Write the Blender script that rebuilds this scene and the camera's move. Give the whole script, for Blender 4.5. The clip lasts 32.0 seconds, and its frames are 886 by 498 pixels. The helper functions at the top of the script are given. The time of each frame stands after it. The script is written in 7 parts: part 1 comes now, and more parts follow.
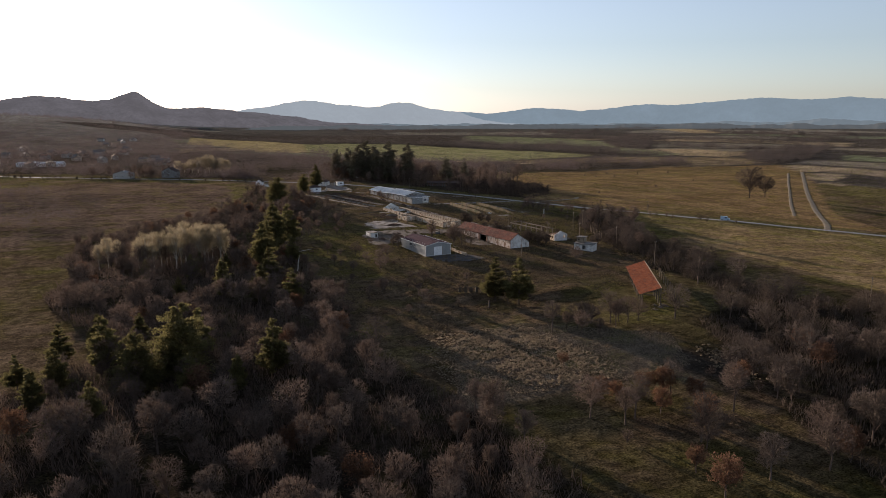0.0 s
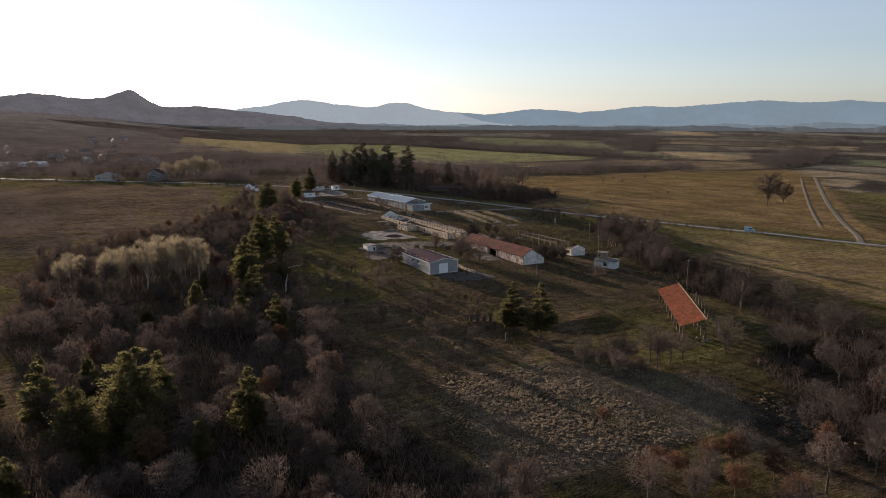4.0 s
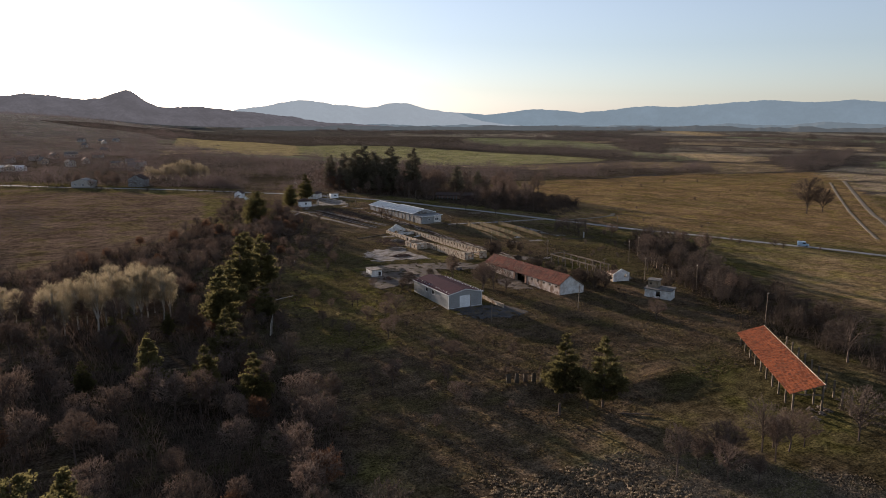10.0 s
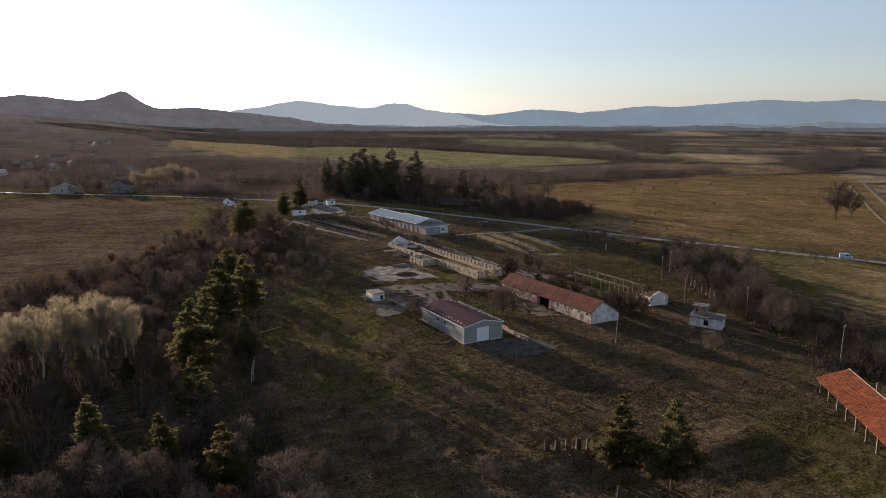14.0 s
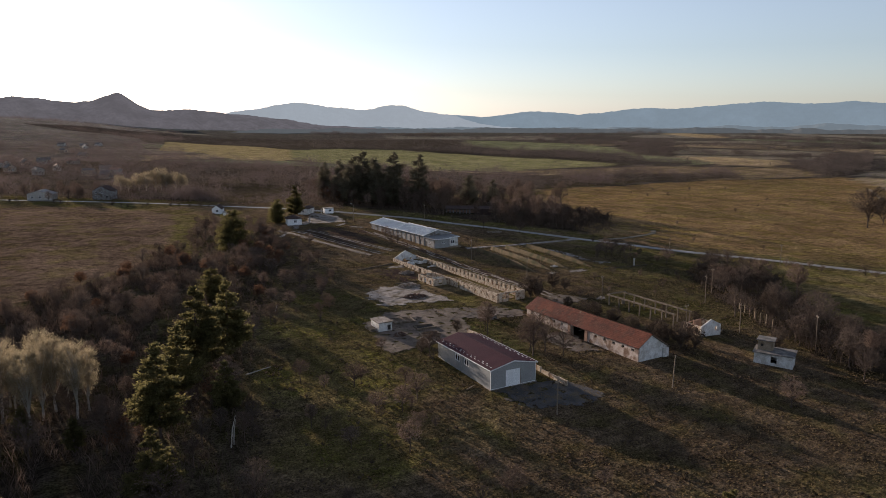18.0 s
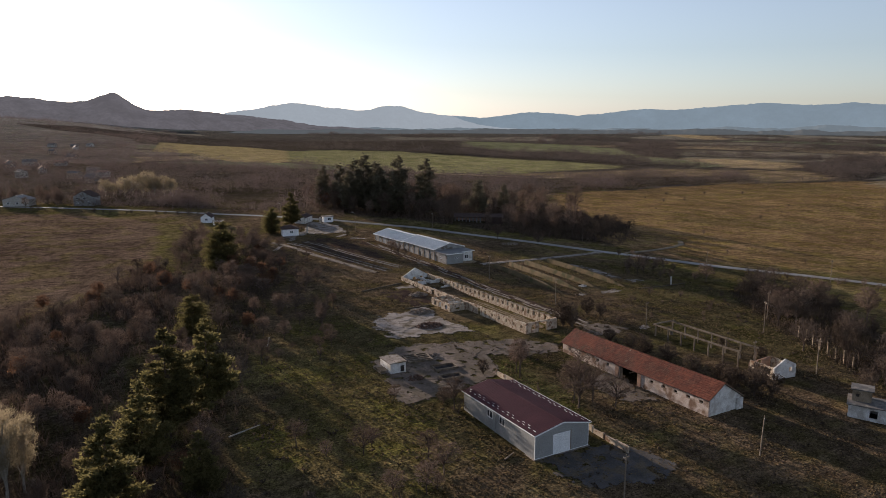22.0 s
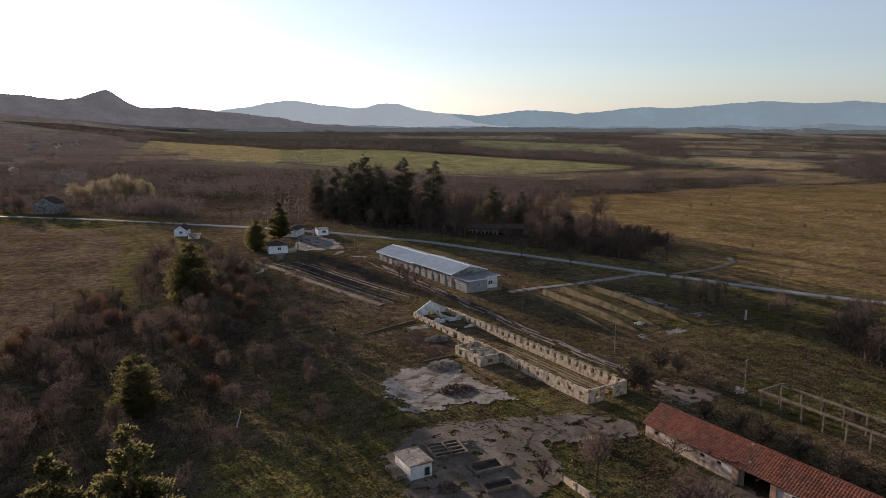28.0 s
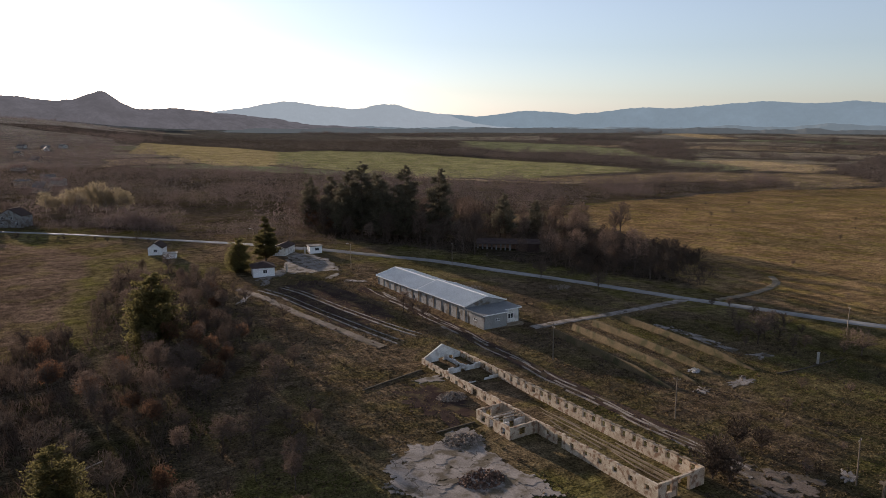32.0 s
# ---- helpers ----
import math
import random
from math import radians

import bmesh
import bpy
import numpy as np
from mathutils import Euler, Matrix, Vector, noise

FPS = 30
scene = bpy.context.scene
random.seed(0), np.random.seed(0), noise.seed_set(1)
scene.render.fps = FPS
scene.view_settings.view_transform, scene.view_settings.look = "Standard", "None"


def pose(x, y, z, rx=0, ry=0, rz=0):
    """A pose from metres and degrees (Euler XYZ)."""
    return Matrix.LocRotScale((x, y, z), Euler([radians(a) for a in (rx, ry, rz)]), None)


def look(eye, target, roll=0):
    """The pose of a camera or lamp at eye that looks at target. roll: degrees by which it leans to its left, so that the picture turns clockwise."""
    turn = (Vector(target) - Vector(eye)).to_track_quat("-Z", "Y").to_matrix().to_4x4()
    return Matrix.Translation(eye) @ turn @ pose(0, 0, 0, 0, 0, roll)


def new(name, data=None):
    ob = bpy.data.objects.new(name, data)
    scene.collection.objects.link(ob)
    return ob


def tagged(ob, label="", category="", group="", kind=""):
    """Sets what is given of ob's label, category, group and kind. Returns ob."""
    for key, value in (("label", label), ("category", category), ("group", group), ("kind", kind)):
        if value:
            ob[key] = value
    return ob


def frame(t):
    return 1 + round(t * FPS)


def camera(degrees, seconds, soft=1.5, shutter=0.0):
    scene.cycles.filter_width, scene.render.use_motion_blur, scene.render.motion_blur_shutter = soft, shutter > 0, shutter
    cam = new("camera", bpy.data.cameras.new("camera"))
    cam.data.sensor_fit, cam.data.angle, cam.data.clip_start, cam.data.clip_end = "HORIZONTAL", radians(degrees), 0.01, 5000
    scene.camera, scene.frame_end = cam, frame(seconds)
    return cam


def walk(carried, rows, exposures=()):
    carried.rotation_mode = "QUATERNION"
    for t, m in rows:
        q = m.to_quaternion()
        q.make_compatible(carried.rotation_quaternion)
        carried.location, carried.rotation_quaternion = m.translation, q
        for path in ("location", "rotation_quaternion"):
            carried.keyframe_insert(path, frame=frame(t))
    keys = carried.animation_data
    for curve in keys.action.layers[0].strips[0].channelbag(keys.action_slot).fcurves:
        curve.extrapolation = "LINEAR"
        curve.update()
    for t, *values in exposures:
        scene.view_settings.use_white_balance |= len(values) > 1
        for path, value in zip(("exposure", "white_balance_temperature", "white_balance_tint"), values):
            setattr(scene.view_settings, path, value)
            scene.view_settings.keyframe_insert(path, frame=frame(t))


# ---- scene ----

# ---------------------------------------------------------------- camera
cam = camera(63.29, 32.0, soft=0.75)
PATH = [
    (0.0, (-118.46, -230.68, 51.12), (-71.43, -144.35, 32.81), -0.29),
    (2.0, (-113.10, -217.50, 51.41), (-65.78, -131.32, 33.14), 0.02),
    (6.0, (-102.13, -190.28, 51.29), (-54.64, -104.19, 33.06), 0.12),
    (9.0, (-94.51, -169.98, 51.20), (-47.01, -83.89, 32.99), 0.08),
    (13.0, (-83.26, -142.29, 51.20), (-35.60, -56.28, 33.03), -0.06),
    (18.0, (-71.06, -108.36, 50.76), (-22.94, -22.54, 32.88), -0.08),
    (20.0, (-66.77, -95.02, 50.66), (-18.45, -9.29, 32.89), -0.04),
    (23.0, (-59.48, -74.57, 50.90), (-10.88, 10.98, 33.05), 0.05),
    (25.0, (-54.15, -60.79, 50.71), (-5.16, 24.51, 32.67), 0.01),
    (28.0, (-45.95, -39.89, 50.35), (2.99, 45.43, 32.31), 0.10),
    (30.0, (-39.95, -25.99, 50.57), (9.09, 59.26, 32.49), 0.06),
    (32.0, (-33.42, -11.61, 51.26), (15.74, 73.60, 33.29), -0.00),
]
walk(cam, [(t, look(e, g, r)) for t, e, g, r in PATH], [(0, 1.11, 6000, 17), (32, 1.11, 6000, 17)])

# ---------------------------------------------------------------- light
SUN_AZ, SUN_EL = -9.0, 8.5          # degrees clockwise from +y, degrees above the horizon
world = bpy.data.worlds.new("sky")
scene.world = world
world.use_nodes = True
wn = world.node_tree.nodes
sky = wn.new("ShaderNodeTexSky")
sky.sky_type = 'NISHITA'
sky.sun_disc = False
sky.sun_elevation = radians(SUN_EL)
sky.sun_rotation = radians(SUN_AZ)
sky.altitude = 300
sky.air_density, sky.dust_density, sky.ozone_density = 1.0, 0.55, 2.6
wn["Background"].inputs["Strength"].default_value = 0.081
hsv = wn.new("ShaderNodeHueSaturation")      # a dusty evening sky
hsv.inputs["Saturation"].default_value = 0.53
world.node_tree.links.new(sky.outputs[0], hsv.inputs["Color"])
world.node_tree.links.new(hsv.outputs[0], wn["Background"].inputs["Color"])
sun_data = bpy.data.lights.new("sun", 'SUN')
sun_data.energy, sun_data.angle, sun_data.color = 5.0, radians(0.6), (1.0, 0.82, 0.62)
sun = new("sun", sun_data)
sa, se = radians(SUN_AZ), radians(SUN_EL)
sun.matrix_world = look((math.sin(sa) * math.cos(se) * 100, math.cos(sa) * math.cos(se) * 100, math.sin(se) * 100), (0, 0, 0))
scene.view_settings.exposure = 0.0

# ---------------------------------------------------------------- materials
def mat(name, c1, c2, scale=0.6, fine=9.0, rough=0.9, bump=0.3, metal=0.0, deep=0.05, vary=0.0, island=0.0, stain=None, glow=None, trans=0.0, spec=0.08):
    """Two colours mixed by coarse noise, broken up by fine noise, with relief; vary and island spread the brightness."""
    m = bpy.data.materials.new(name)
    m.use_nodes = True
    nt = m.node_tree
    n, l = nt.nodes, nt.links
    b = n["Principled BSDF"]
    geo = n.new("ShaderNodeNewGeometry")
    a = n.new("ShaderNodeTexNoise"); a.inputs["Scale"].default_value = scale; a.inputs["Detail"].default_value = 5
    f = n.new("ShaderNodeTexNoise"); f.inputs["Scale"].default_value = fine; f.inputs["Detail"].default_value = 4
    for t in (a, f):
        l.new(geo.outputs["Position"], t.inputs["Vector"])
    r = n.new("ShaderNodeMapRange"); r.inputs[1].default_value, r.inputs[2].default_value = 0.35, 0.65
    l.new(a.outputs["Fac"], r.inputs[0])
    mx = n.new("ShaderNodeMix"); mx.data_type = 'RGBA'
    mx.inputs[6].default_value, mx.inputs[7].default_value = (*c1, 1), (*c2, 1)
    l.new(r.outputs[0], mx.inputs[0])
    col = mx.outputs[2]
    if stain:
        s = n.new("ShaderNodeTexNoise"); s.inputs["Scale"].default_value = stain[1]; s.inputs["Detail"].default_value = 6
        l.new(geo.outputs["Position"], s.inputs["Vector"])
        sr = n.new("ShaderNodeMapRange"); sr.inputs[1].default_value, sr.inputs[2].default_value = 0.5, 0.62
        l.new(s.outputs["Fac"], sr.inputs[0])
        m2 = n.new("ShaderNodeMix"); m2.data_type = 'RGBA'
        m2.inputs[7].default_value = (*stain[0], 1)
        l.new(sr.outputs[0], m2.inputs[0]); l.new(col, m2.inputs[6])
        col = m2.outputs[2]
    fr = n.new("ShaderNodeMapRange"); fr.inputs[1].default_value, fr.inputs[2].default_value = 0.3, 0.7
    fr.inputs[3].default_value, fr.inputs[4].default_value = 0.78, 1.2
    l.new(f.outputs["Fac"], fr.inputs[0])
    fac = fr.outputs[0]
    def spread(sock, amount, fac):
        v = n.new("ShaderNodeMapRange"); v.inputs[3].default_value, v.inputs[4].default_value = 1 - amount, 1 + amount
        l.new(sock, v.inputs[0])
        q = n.new("ShaderNodeMath"); q.operation = 'MULTIPLY'
        l.new(v.outputs[0], q.inputs[0]); l.new(fac, q.inputs[1])
        return q.outputs[0]
    if vary:
        fac = spread(n.new("ShaderNodeObjectInfo").outputs["Random"], vary, fac)
    if island:
        fac = spread(geo.outputs["Random Per Island"], island, fac)
    sc = n.new("ShaderNodeVectorMath"); sc.operation = 'SCALE'
    l.new(col, sc.inputs[0]); l.new(fac, sc.inputs["Scale"])
    l.new(sc.outputs[0], b.inputs["Base Color"])
    b.inputs["Roughness"].default_value, b.inputs["Metallic"].default_value = rough, metal
    b.inputs["Specular IOR Level"].default_value = spec
    if bump:
        bp = n.new("ShaderNodeBump"); bp.inputs["Strength"].default_value = bump; bp.inputs["Distance"].default_value = deep
        l.new(f.outputs["Fac"], bp.inputs["Height"]); l.new(bp.outputs[0], b.inputs["Normal"])
    if glow:
        b.inputs["Emission Color"].default_value, b.inputs["Emission Strength"].default_value = (*glow[0], 1), glow[1]
    if trans:
        tr = n.new("ShaderNodeBsdfTranslucent")
        l.new(sc.outputs[0], tr.inputs["Color"])
        ms = n.new("ShaderNodeMixShader"); ms.inputs[0].default_value = trans
        l.new(b.outputs[0], ms.inputs[1]); l.new(tr.outputs[0], ms.inputs[2])
        l.new(ms.outputs[0], n["Material Output"].inputs["Surface"])
    return m


def ground_material():
    """Soil and grass: land use with painted shade and haze as a colour attribute, broken up by clumps and fine grain.
    """
    m = bpy.data.materials.new("ground_cover")
    m.use_nodes = True
    nt = m.node_tree
    n, l = nt.nodes, nt.links
    b = n["Principled BSDF"]
    geo = n.new("ShaderNodeNewGeometry")
    at = n.new("ShaderNodeAttribute"); at.attribute_name = "land"
    outs = []
    for s, d, lo, hi in ((0.045, 4, 0.76, 1.26), (0.45, 6, 0.66, 1.36), (2.7, 8, 0.42, 1.6)):
        t = n.new("ShaderNodeTexNoise"); t.inputs["Scale"].default_value = s; t.inputs["Detail"].default_value = d
        t.inputs["Roughness"].default_value = 0.62
        l.new(geo.outputs["Position"], t.inputs["Vector"])
        r = n.new("ShaderNodeMapRange"); r.inputs[1].default_value, r.inputs[2].default_value = 0.37, 0.63
        r.inputs[3].default_value, r.inputs[4].default_value = lo, hi
        l.new(t.outputs["Fac"], r.inputs[0])
        outs.append((t, r))
    q1 = n.new("ShaderNodeMath"); q1.operation = 'MULTIPLY'
    l.new(outs[0][1].outputs[0], q1.inputs[0]); l.new(outs[1][1].outputs[0], q1.inputs[1])
    q2 = n.new("ShaderNodeMath"); q2.operation = 'MULTIPLY'
    l.new(q1.outputs[0], q2.inputs[0]); l.new(outs[2][1].outputs[0], q2.inputs[1])
    # drill and mowing lines
    mp = n.new("ShaderNodeMapping"); mp.inputs["Rotation"].default_value = (0, 0, radians(27)); mp.inputs["Scale"].default_value = (0.09, 0.85, 0.3)
    l.new(geo.outputs["Position"], mp.inputs["Vector"])
    st = n.new("ShaderNodeTexNoise"); st.inputs["Scale"].default_value = 1.0; st.inputs["Detail"].default_value = 8; st.inputs["Roughness"].default_value = 0.68
    l.new(mp.outputs[0], st.inputs["Vector"])
    sr = n.new("ShaderNodeMapRange"); sr.inputs[1].default_value, sr.inputs[2].default_value = 0.35, 0.65
    sr.inputs[3].default_value, sr.inputs[4].default_value = 0.74, 1.24
    l.new(st.outputs["Fac"], sr.inputs[0])
    q3 = n.new("ShaderNodeMath"); q3.operation = 'MULTIPLY'
    l.new(q2.outputs[0], q3.inputs[0]); l.new(sr.outputs[0], q3.inputs[1])
    q2 = q3
    # green blades and straw alternate
    g = n.new("ShaderNodeTexNoise"); g.inputs["Scale"].default_value = 0.13; g.inputs["Detail"].default_value = 6
    l.new(geo.outputs["Position"], g.inputs["Vector"])
    gr = n.new("ShaderNodeMapRange"); gr.inputs[1].default_value, gr.inputs[2].default_value = 0.48, 0.62
    gr.inputs[4].default_value = 0.55
    l.new(g.outputs["Fac"], gr.inputs[0])
    gm = n.new("ShaderNodeMix"); gm.data_type = 'RGBA'; gm.blend_type = 'MULTIPLY'
    gm.inputs[7].default_value = (0.86, 1.0, 0.5, 1)
    l.new(gr.outputs[0], gm.inputs[0]); l.new(at.outputs["Color"], gm.inputs[6])
    sc = n.new("ShaderNodeVectorMath"); sc.operation = 'SCALE'
    l.new(gm.outputs[2], sc.inputs[0]); l.new(q2.outputs[0], sc.inputs["Scale"])
    l.new(sc.outputs[0], b.inputs["Base Color"])
    b.inputs["Roughness"].default_value = 0.95
    b.inputs["Specular IOR Level"].default_value = 0.0
    b1 = n.new("ShaderNodeBump"); b1.inputs["Strength"].default_value = 0.9; b1.inputs["Distance"].default_value = 0.8
    l.new(outs[1][0].outputs["Fac"], b1.inputs["Height"])
    b2 = n.new("ShaderNodeBump"); b2.inputs["Strength"].default_value = 0.9; b2.inputs["Distance"].default_value = 0.34
    l.new(outs[2][0].outputs["Fac"], b2.inputs["Height"]); l.new(b1.outputs[0], b2.inputs["Normal"])
    l.new(b2.outputs[0], b.inputs["Normal"])
    return m


def cracked(name, c1, c2):
    """Old concrete paving, split by dark weedy cracks."""
    m = mat(name, c1, c2, 0.35, 4, 0.9, 0.5, stain=((0.115, 0.092, 0.062), 0.42), vary=0.07, spec=0.08)
    n, l = m.node_tree.nodes, m.node_tree.links
    b = n["Principled BSDF"]
    geo = n.new("ShaderNodeNewGeometry")
    w = n.new("ShaderNodeTexNoise"); w.inputs["Scale"].default_value = 0.5; w.inputs["Detail"].default_value = 5
    l.new(geo.outputs["Position"], w.inputs["Vector"])
    add = n.new("ShaderNodeVectorMath"); add.operation = 'MULTIPLY_ADD'
    add.inputs[1].default_value = (5.0, 5.0, 0)
    l.new(w.outputs["Color"], add.inputs[0]); l.new(geo.outputs["Position"], add.inputs[2])
    v = n.new("ShaderNodeTexVoronoi"); v.feature = 'DISTANCE_TO_EDGE'; v.inputs["Scale"].default_value = 0.15
    l.new(add.outputs[0], v.inputs["Vector"])
    r = n.new("ShaderNodeMapRange"); r.inputs[1].default_value, r.inputs[2].default_value = 0.003, 0.016
    l.new(v.outputs["Distance"], r.inputs[0])
    mx = n.new("ShaderNodeMix"); mx.data_type = 'RGBA'
    mx.inputs[6].default_value = (0.085, 0.07, 0.05, 1)
    old = b.inputs["Base Color"].links[0].from_socket
    l.new(r.outputs[0], mx.inputs[0]); l.new(old, mx.inputs[7]); l.new(mx.outputs[2], b.inputs["Base Color"])
    return m


GROUND = ground_material()
ASPHALT = mat("asphalt", (0.195, 0.180, 0.162), (0.245, 0.228, 0.208), 0.3, 6, 0.6, 0.1, stain=((0.16, 0.148, 0.134), 0.25), spec=0.35)
DIRT = mat("packed_dirt", (0.165, 0.135, 0.10), (0.21, 0.175, 0.132), 0.4, 3, 0.95, 0.6, stain=((0.13, 0.11, 0.065), 0.5), spec=0.03)
CONCRETE = cracked("old_concrete", (0.30, 0.262, 0.228), (0.20, 0.170, 0.142))
FORE = cracked("dark_forecourt_concrete", (0.10, 0.092, 0.086), (0.062, 0.057, 0.052))
PALE_TRACK = mat("pale_track", (0.27, 0.235, 0.20), (0.175, 0.148, 0.122), 0.5, 5, 0.95, 0.4, stain=((0.14, 0.115, 0.085), 0.6))
YARD = cracked("broken_yard_concrete", (0.185, 0.145, 0.115), (0.105, 0.082, 0.062))
DARK_CONCRETE = mat("dark_concrete", (0.185, 0.15, 0.112), (0.135, 0.108, 0.08), 0.7, 7, 0.9, 0.4, vary=0.08, stain=((0.10, 0.08, 0.055), 0.9))
STUB = mat("mossy_concrete", (0.105, 0.085, 0.060), (0.075, 0.062, 0.045), 0.9, 7, 0.95, 0.5, vary=0.1)
CONCRETE_WALL = mat("cast_concrete", (0.30, 0.24, 0.17), (0.23, 0.18, 0.125), 0.7, 7, 0.9, 0.4, vary=0.08, stain=((0.17, 0.13, 0.085), 0.9))
POST = mat("concrete_post", (0.42, 0.39, 0.34), (0.33, 0.30, 0.26), 1.5, 12, 0.9, 0.3, vary=0.12)
PLASTER = mat("stained_plaster", (0.52, 0.44, 0.335), (0.37, 0.29, 0.205), 0.8, 8, 0.9, 0.4, stain=((0.22, 0.14, 0.09), 1.3))
WHITEWASH = mat("whitewash", (0.68, 0.67, 0.63), (0.55, 0.53, 0.49), 0.9, 8, 0.9, 0.3, stain=((0.45, 0.42, 0.37), 0.8))
BARN_WALL = mat("peeling_barn_plaster", (0.56, 0.48, 0.42), (0.36, 0.27, 0.21), 0.6, 8, 0.9, 0.4, stain=((0.20, 0.13, 0.09), 0.5))
BRICKWORK = mat("bare_brickwork", (0.36, 0.22, 0.15), (0.28, 0.18, 0.13), 1.2, 10, 0.9, 0.5)
GREY_PANEL = mat("grey_concrete_panel", (0.31, 0.300, 0.285), (0.24, 0.230, 0.215), 0.5, 6, 0.8, 0.2, vary=0.06, stain=((0.15, 0.125, 0.10), 0.6))
GREY_ROOF = mat("grey_roof_sheet", (0.20, 0.205, 0.20), (0.16, 0.162, 0.16), 0.4, 6, 0.6, 0.2)
PANEL = mat("grey_wall_panel", (0.285, 0.285, 0.272), (0.245, 0.245, 0.235), 0.4, 5, 0.6, 0.1, vary=0.06)
WHITE_METAL = mat("white_trim", (0.78, 0.78, 0.76), (0.70, 0.70, 0.68), 0.7, 6, 0.5, 0.05, spec=0.3)
MAROON = mat("maroon_roof_sheet", (0.042, 0.013, 0.020), (0.054, 0.017, 0.024), 0.3, 5, 0.7, 0.15)
ROOF_PALE = mat("pale_roof_sheet", (0.52, 0.55, 0.555), (0.44, 0.47, 0.48), 0.25, 4, 0.45, 0.1, spec=0.3)
RED_TILE = mat("clay_roof_tile", (0.150, 0.052, 0.032), (0.112, 0.042, 0.029), 0.35, 4, 0.85, 0.3, island=0.30, stain=((0.105, 0.045, 0.031), 0.35), spec=0.1)
ORANGE_TILE = mat("orange_clay_tile", (0.26, 0.080, 0.031), (0.20, 0.062, 0.028), 0.4, 4, 0.85, 0.3, island=0.28, stain=((0.15, 0.052, 0.026), 1.1))
DARK_ROOF = mat("bitumen_roof", (0.10, 0.095, 0.09), (0.16, 0.15, 0.14), 0.6, 6, 0.9, 0.3, stain=((0.22, 0.20, 0.17), 0.7))
FRESH_WHITE = mat("white_limewash", (0.84, 0.84, 0.83), (0.76, 0.76, 0.75), 0.8, 8, 0.9, 0.2)
BROWN_ROOF = mat("dark_brown_roof", (0.060, 0.042, 0.036), (0.085, 0.060, 0.050), 0.6, 6, 0.95, 0.3)
DARK = mat("dark_interior", (0.035, 0.03, 0.027), (0.05, 0.045, 0.04), 1, 6, 0.95, 0.1)
TIMBER = mat("weathered_timber", (0.24, 0.19, 0.14), (0.17, 0.135, 0.10), 2.0, 14, 0.85, 0.3, vary=0.15)
RUBBLE = mat("rubble", (0.19, 0.145, 0.108), (0.26, 0.22, 0.18), 0.9, 5, 0.95, 0.6, island=0.35)
BRICK_RUBBLE = mat("brick_rubble", (0.095, 0.058, 0.042), (0.14, 0.092, 0.068), 0.9, 5, 0.95, 0.6, island=0.35)
SOIL = mat("dark_soil", (0.048, 0.033, 0.028), (0.075, 0.053, 0.041), 0.25, 5, 0.98, 0.8, deep=0.12, stain=((0.10, 0.075, 0.045), 0.4), spec=0.0)
SILAGE_WALL = mat("stained_clamp_wall", (0.150, 0.110, 0.062), (0.105, 0.082, 0.045), 0.4, 4, 0.95, 0.6, vary=0.1, stain=((0.07, 0.062, 0.03), 0.35), deep=0.12)
SILT = mat("barn_floor_litter", (0.048, 0.038, 0.028), (0.075, 0.06, 0.042), 0.5, 5, 0.95, 0.6)
BARK = mat("bark", (0.115, 0.085, 0.065), (0.08, 0.062, 0.05), 2, 14, 0.95, 0.4, vary=0.25)
PALE_BARK = mat("pale_bark", (0.42, 0.38, 0.32), (0.30, 0.27, 0.22), 2, 10, 0.9, 0.3, vary=0.15)
TWIG = mat("bare_twigs", (0.118, 0.084, 0.064), (0.150, 0.108, 0.083), 0.5, 4, 0.95, 0, vary=0.35, island=0.3, trans=0.2)
TWIG_DARK = mat("dark_twigs", (0.066, 0.050, 0.038), (0.088, 0.067, 0.050), 0.5, 4, 0.95, 0, vary=0.35, island=0.3, trans=0.2)
DRY_BLADE = mat("dry_grass", (0.185, 0.138, 0.076), (0.14, 0.106, 0.056), 0.08, 2, 0.95, 0, island=0.3, trans=0.4)
TWIG_GREY = mat("grey_twigs", (0.118, 0.090, 0.071), (0.090, 0.069, 0.055), 0.5, 4, 0.95, 0, vary=0.3, island=0.3, trans=0.2)
TWIG_RED = mat("russet_leaves", (0.150, 0.082, 0.046), (0.115, 0.064, 0.040), 0.5, 4, 0.95, 0, vary=0.3, island=0.3, trans=0.3)
BUDS = mat("pale_catkins", (0.30, 0.245, 0.155), (0.225, 0.185, 0.118), 0.5, 4, 0.9, 0, vary=0.1, island=0.3, trans=0.5)
NEEDLE = mat("pine_needles", (0.140, 0.120, 0.048), (0.092, 0.082, 0.034), 0.4, 5, 0.85, 0, vary=0.22, island=0.3, trans=0.5)
NEEDLE_DARK = mat("fir_needles", (0.150, 0.130, 0.088), (0.105, 0.094, 0.064), 0.3, 5, 0.85, 0, vary=0.2, island=0.3, trans=0.25)
STRAW = mat("straw_tussock", (0.275, 0.218, 0.150), (0.195, 0.155, 0.106), 0.2, 3, 0.95, 0, island=0.35, trans=0.5)
BLADE = mat("short_grass", (0.140, 0.106, 0.050), (0.165, 0.118, 0.064), 0.08, 2, 0.95, 0, island=0.45, trans=0.5)
FAR_WOOD = mat("far_wood", (0.160, 0.120, 0.107), (0.108, 0.082, 0.074), 0.012, 0.3, 0.95, 0, island=0.12, trans=0.25)
DARK_WOOD = mat("distant_wood", (0.135, 0.108, 0.092), (0.088, 0.072, 0.062), 0.012, 0.3, 0.95, 0, island=0.15, trans=0.2)
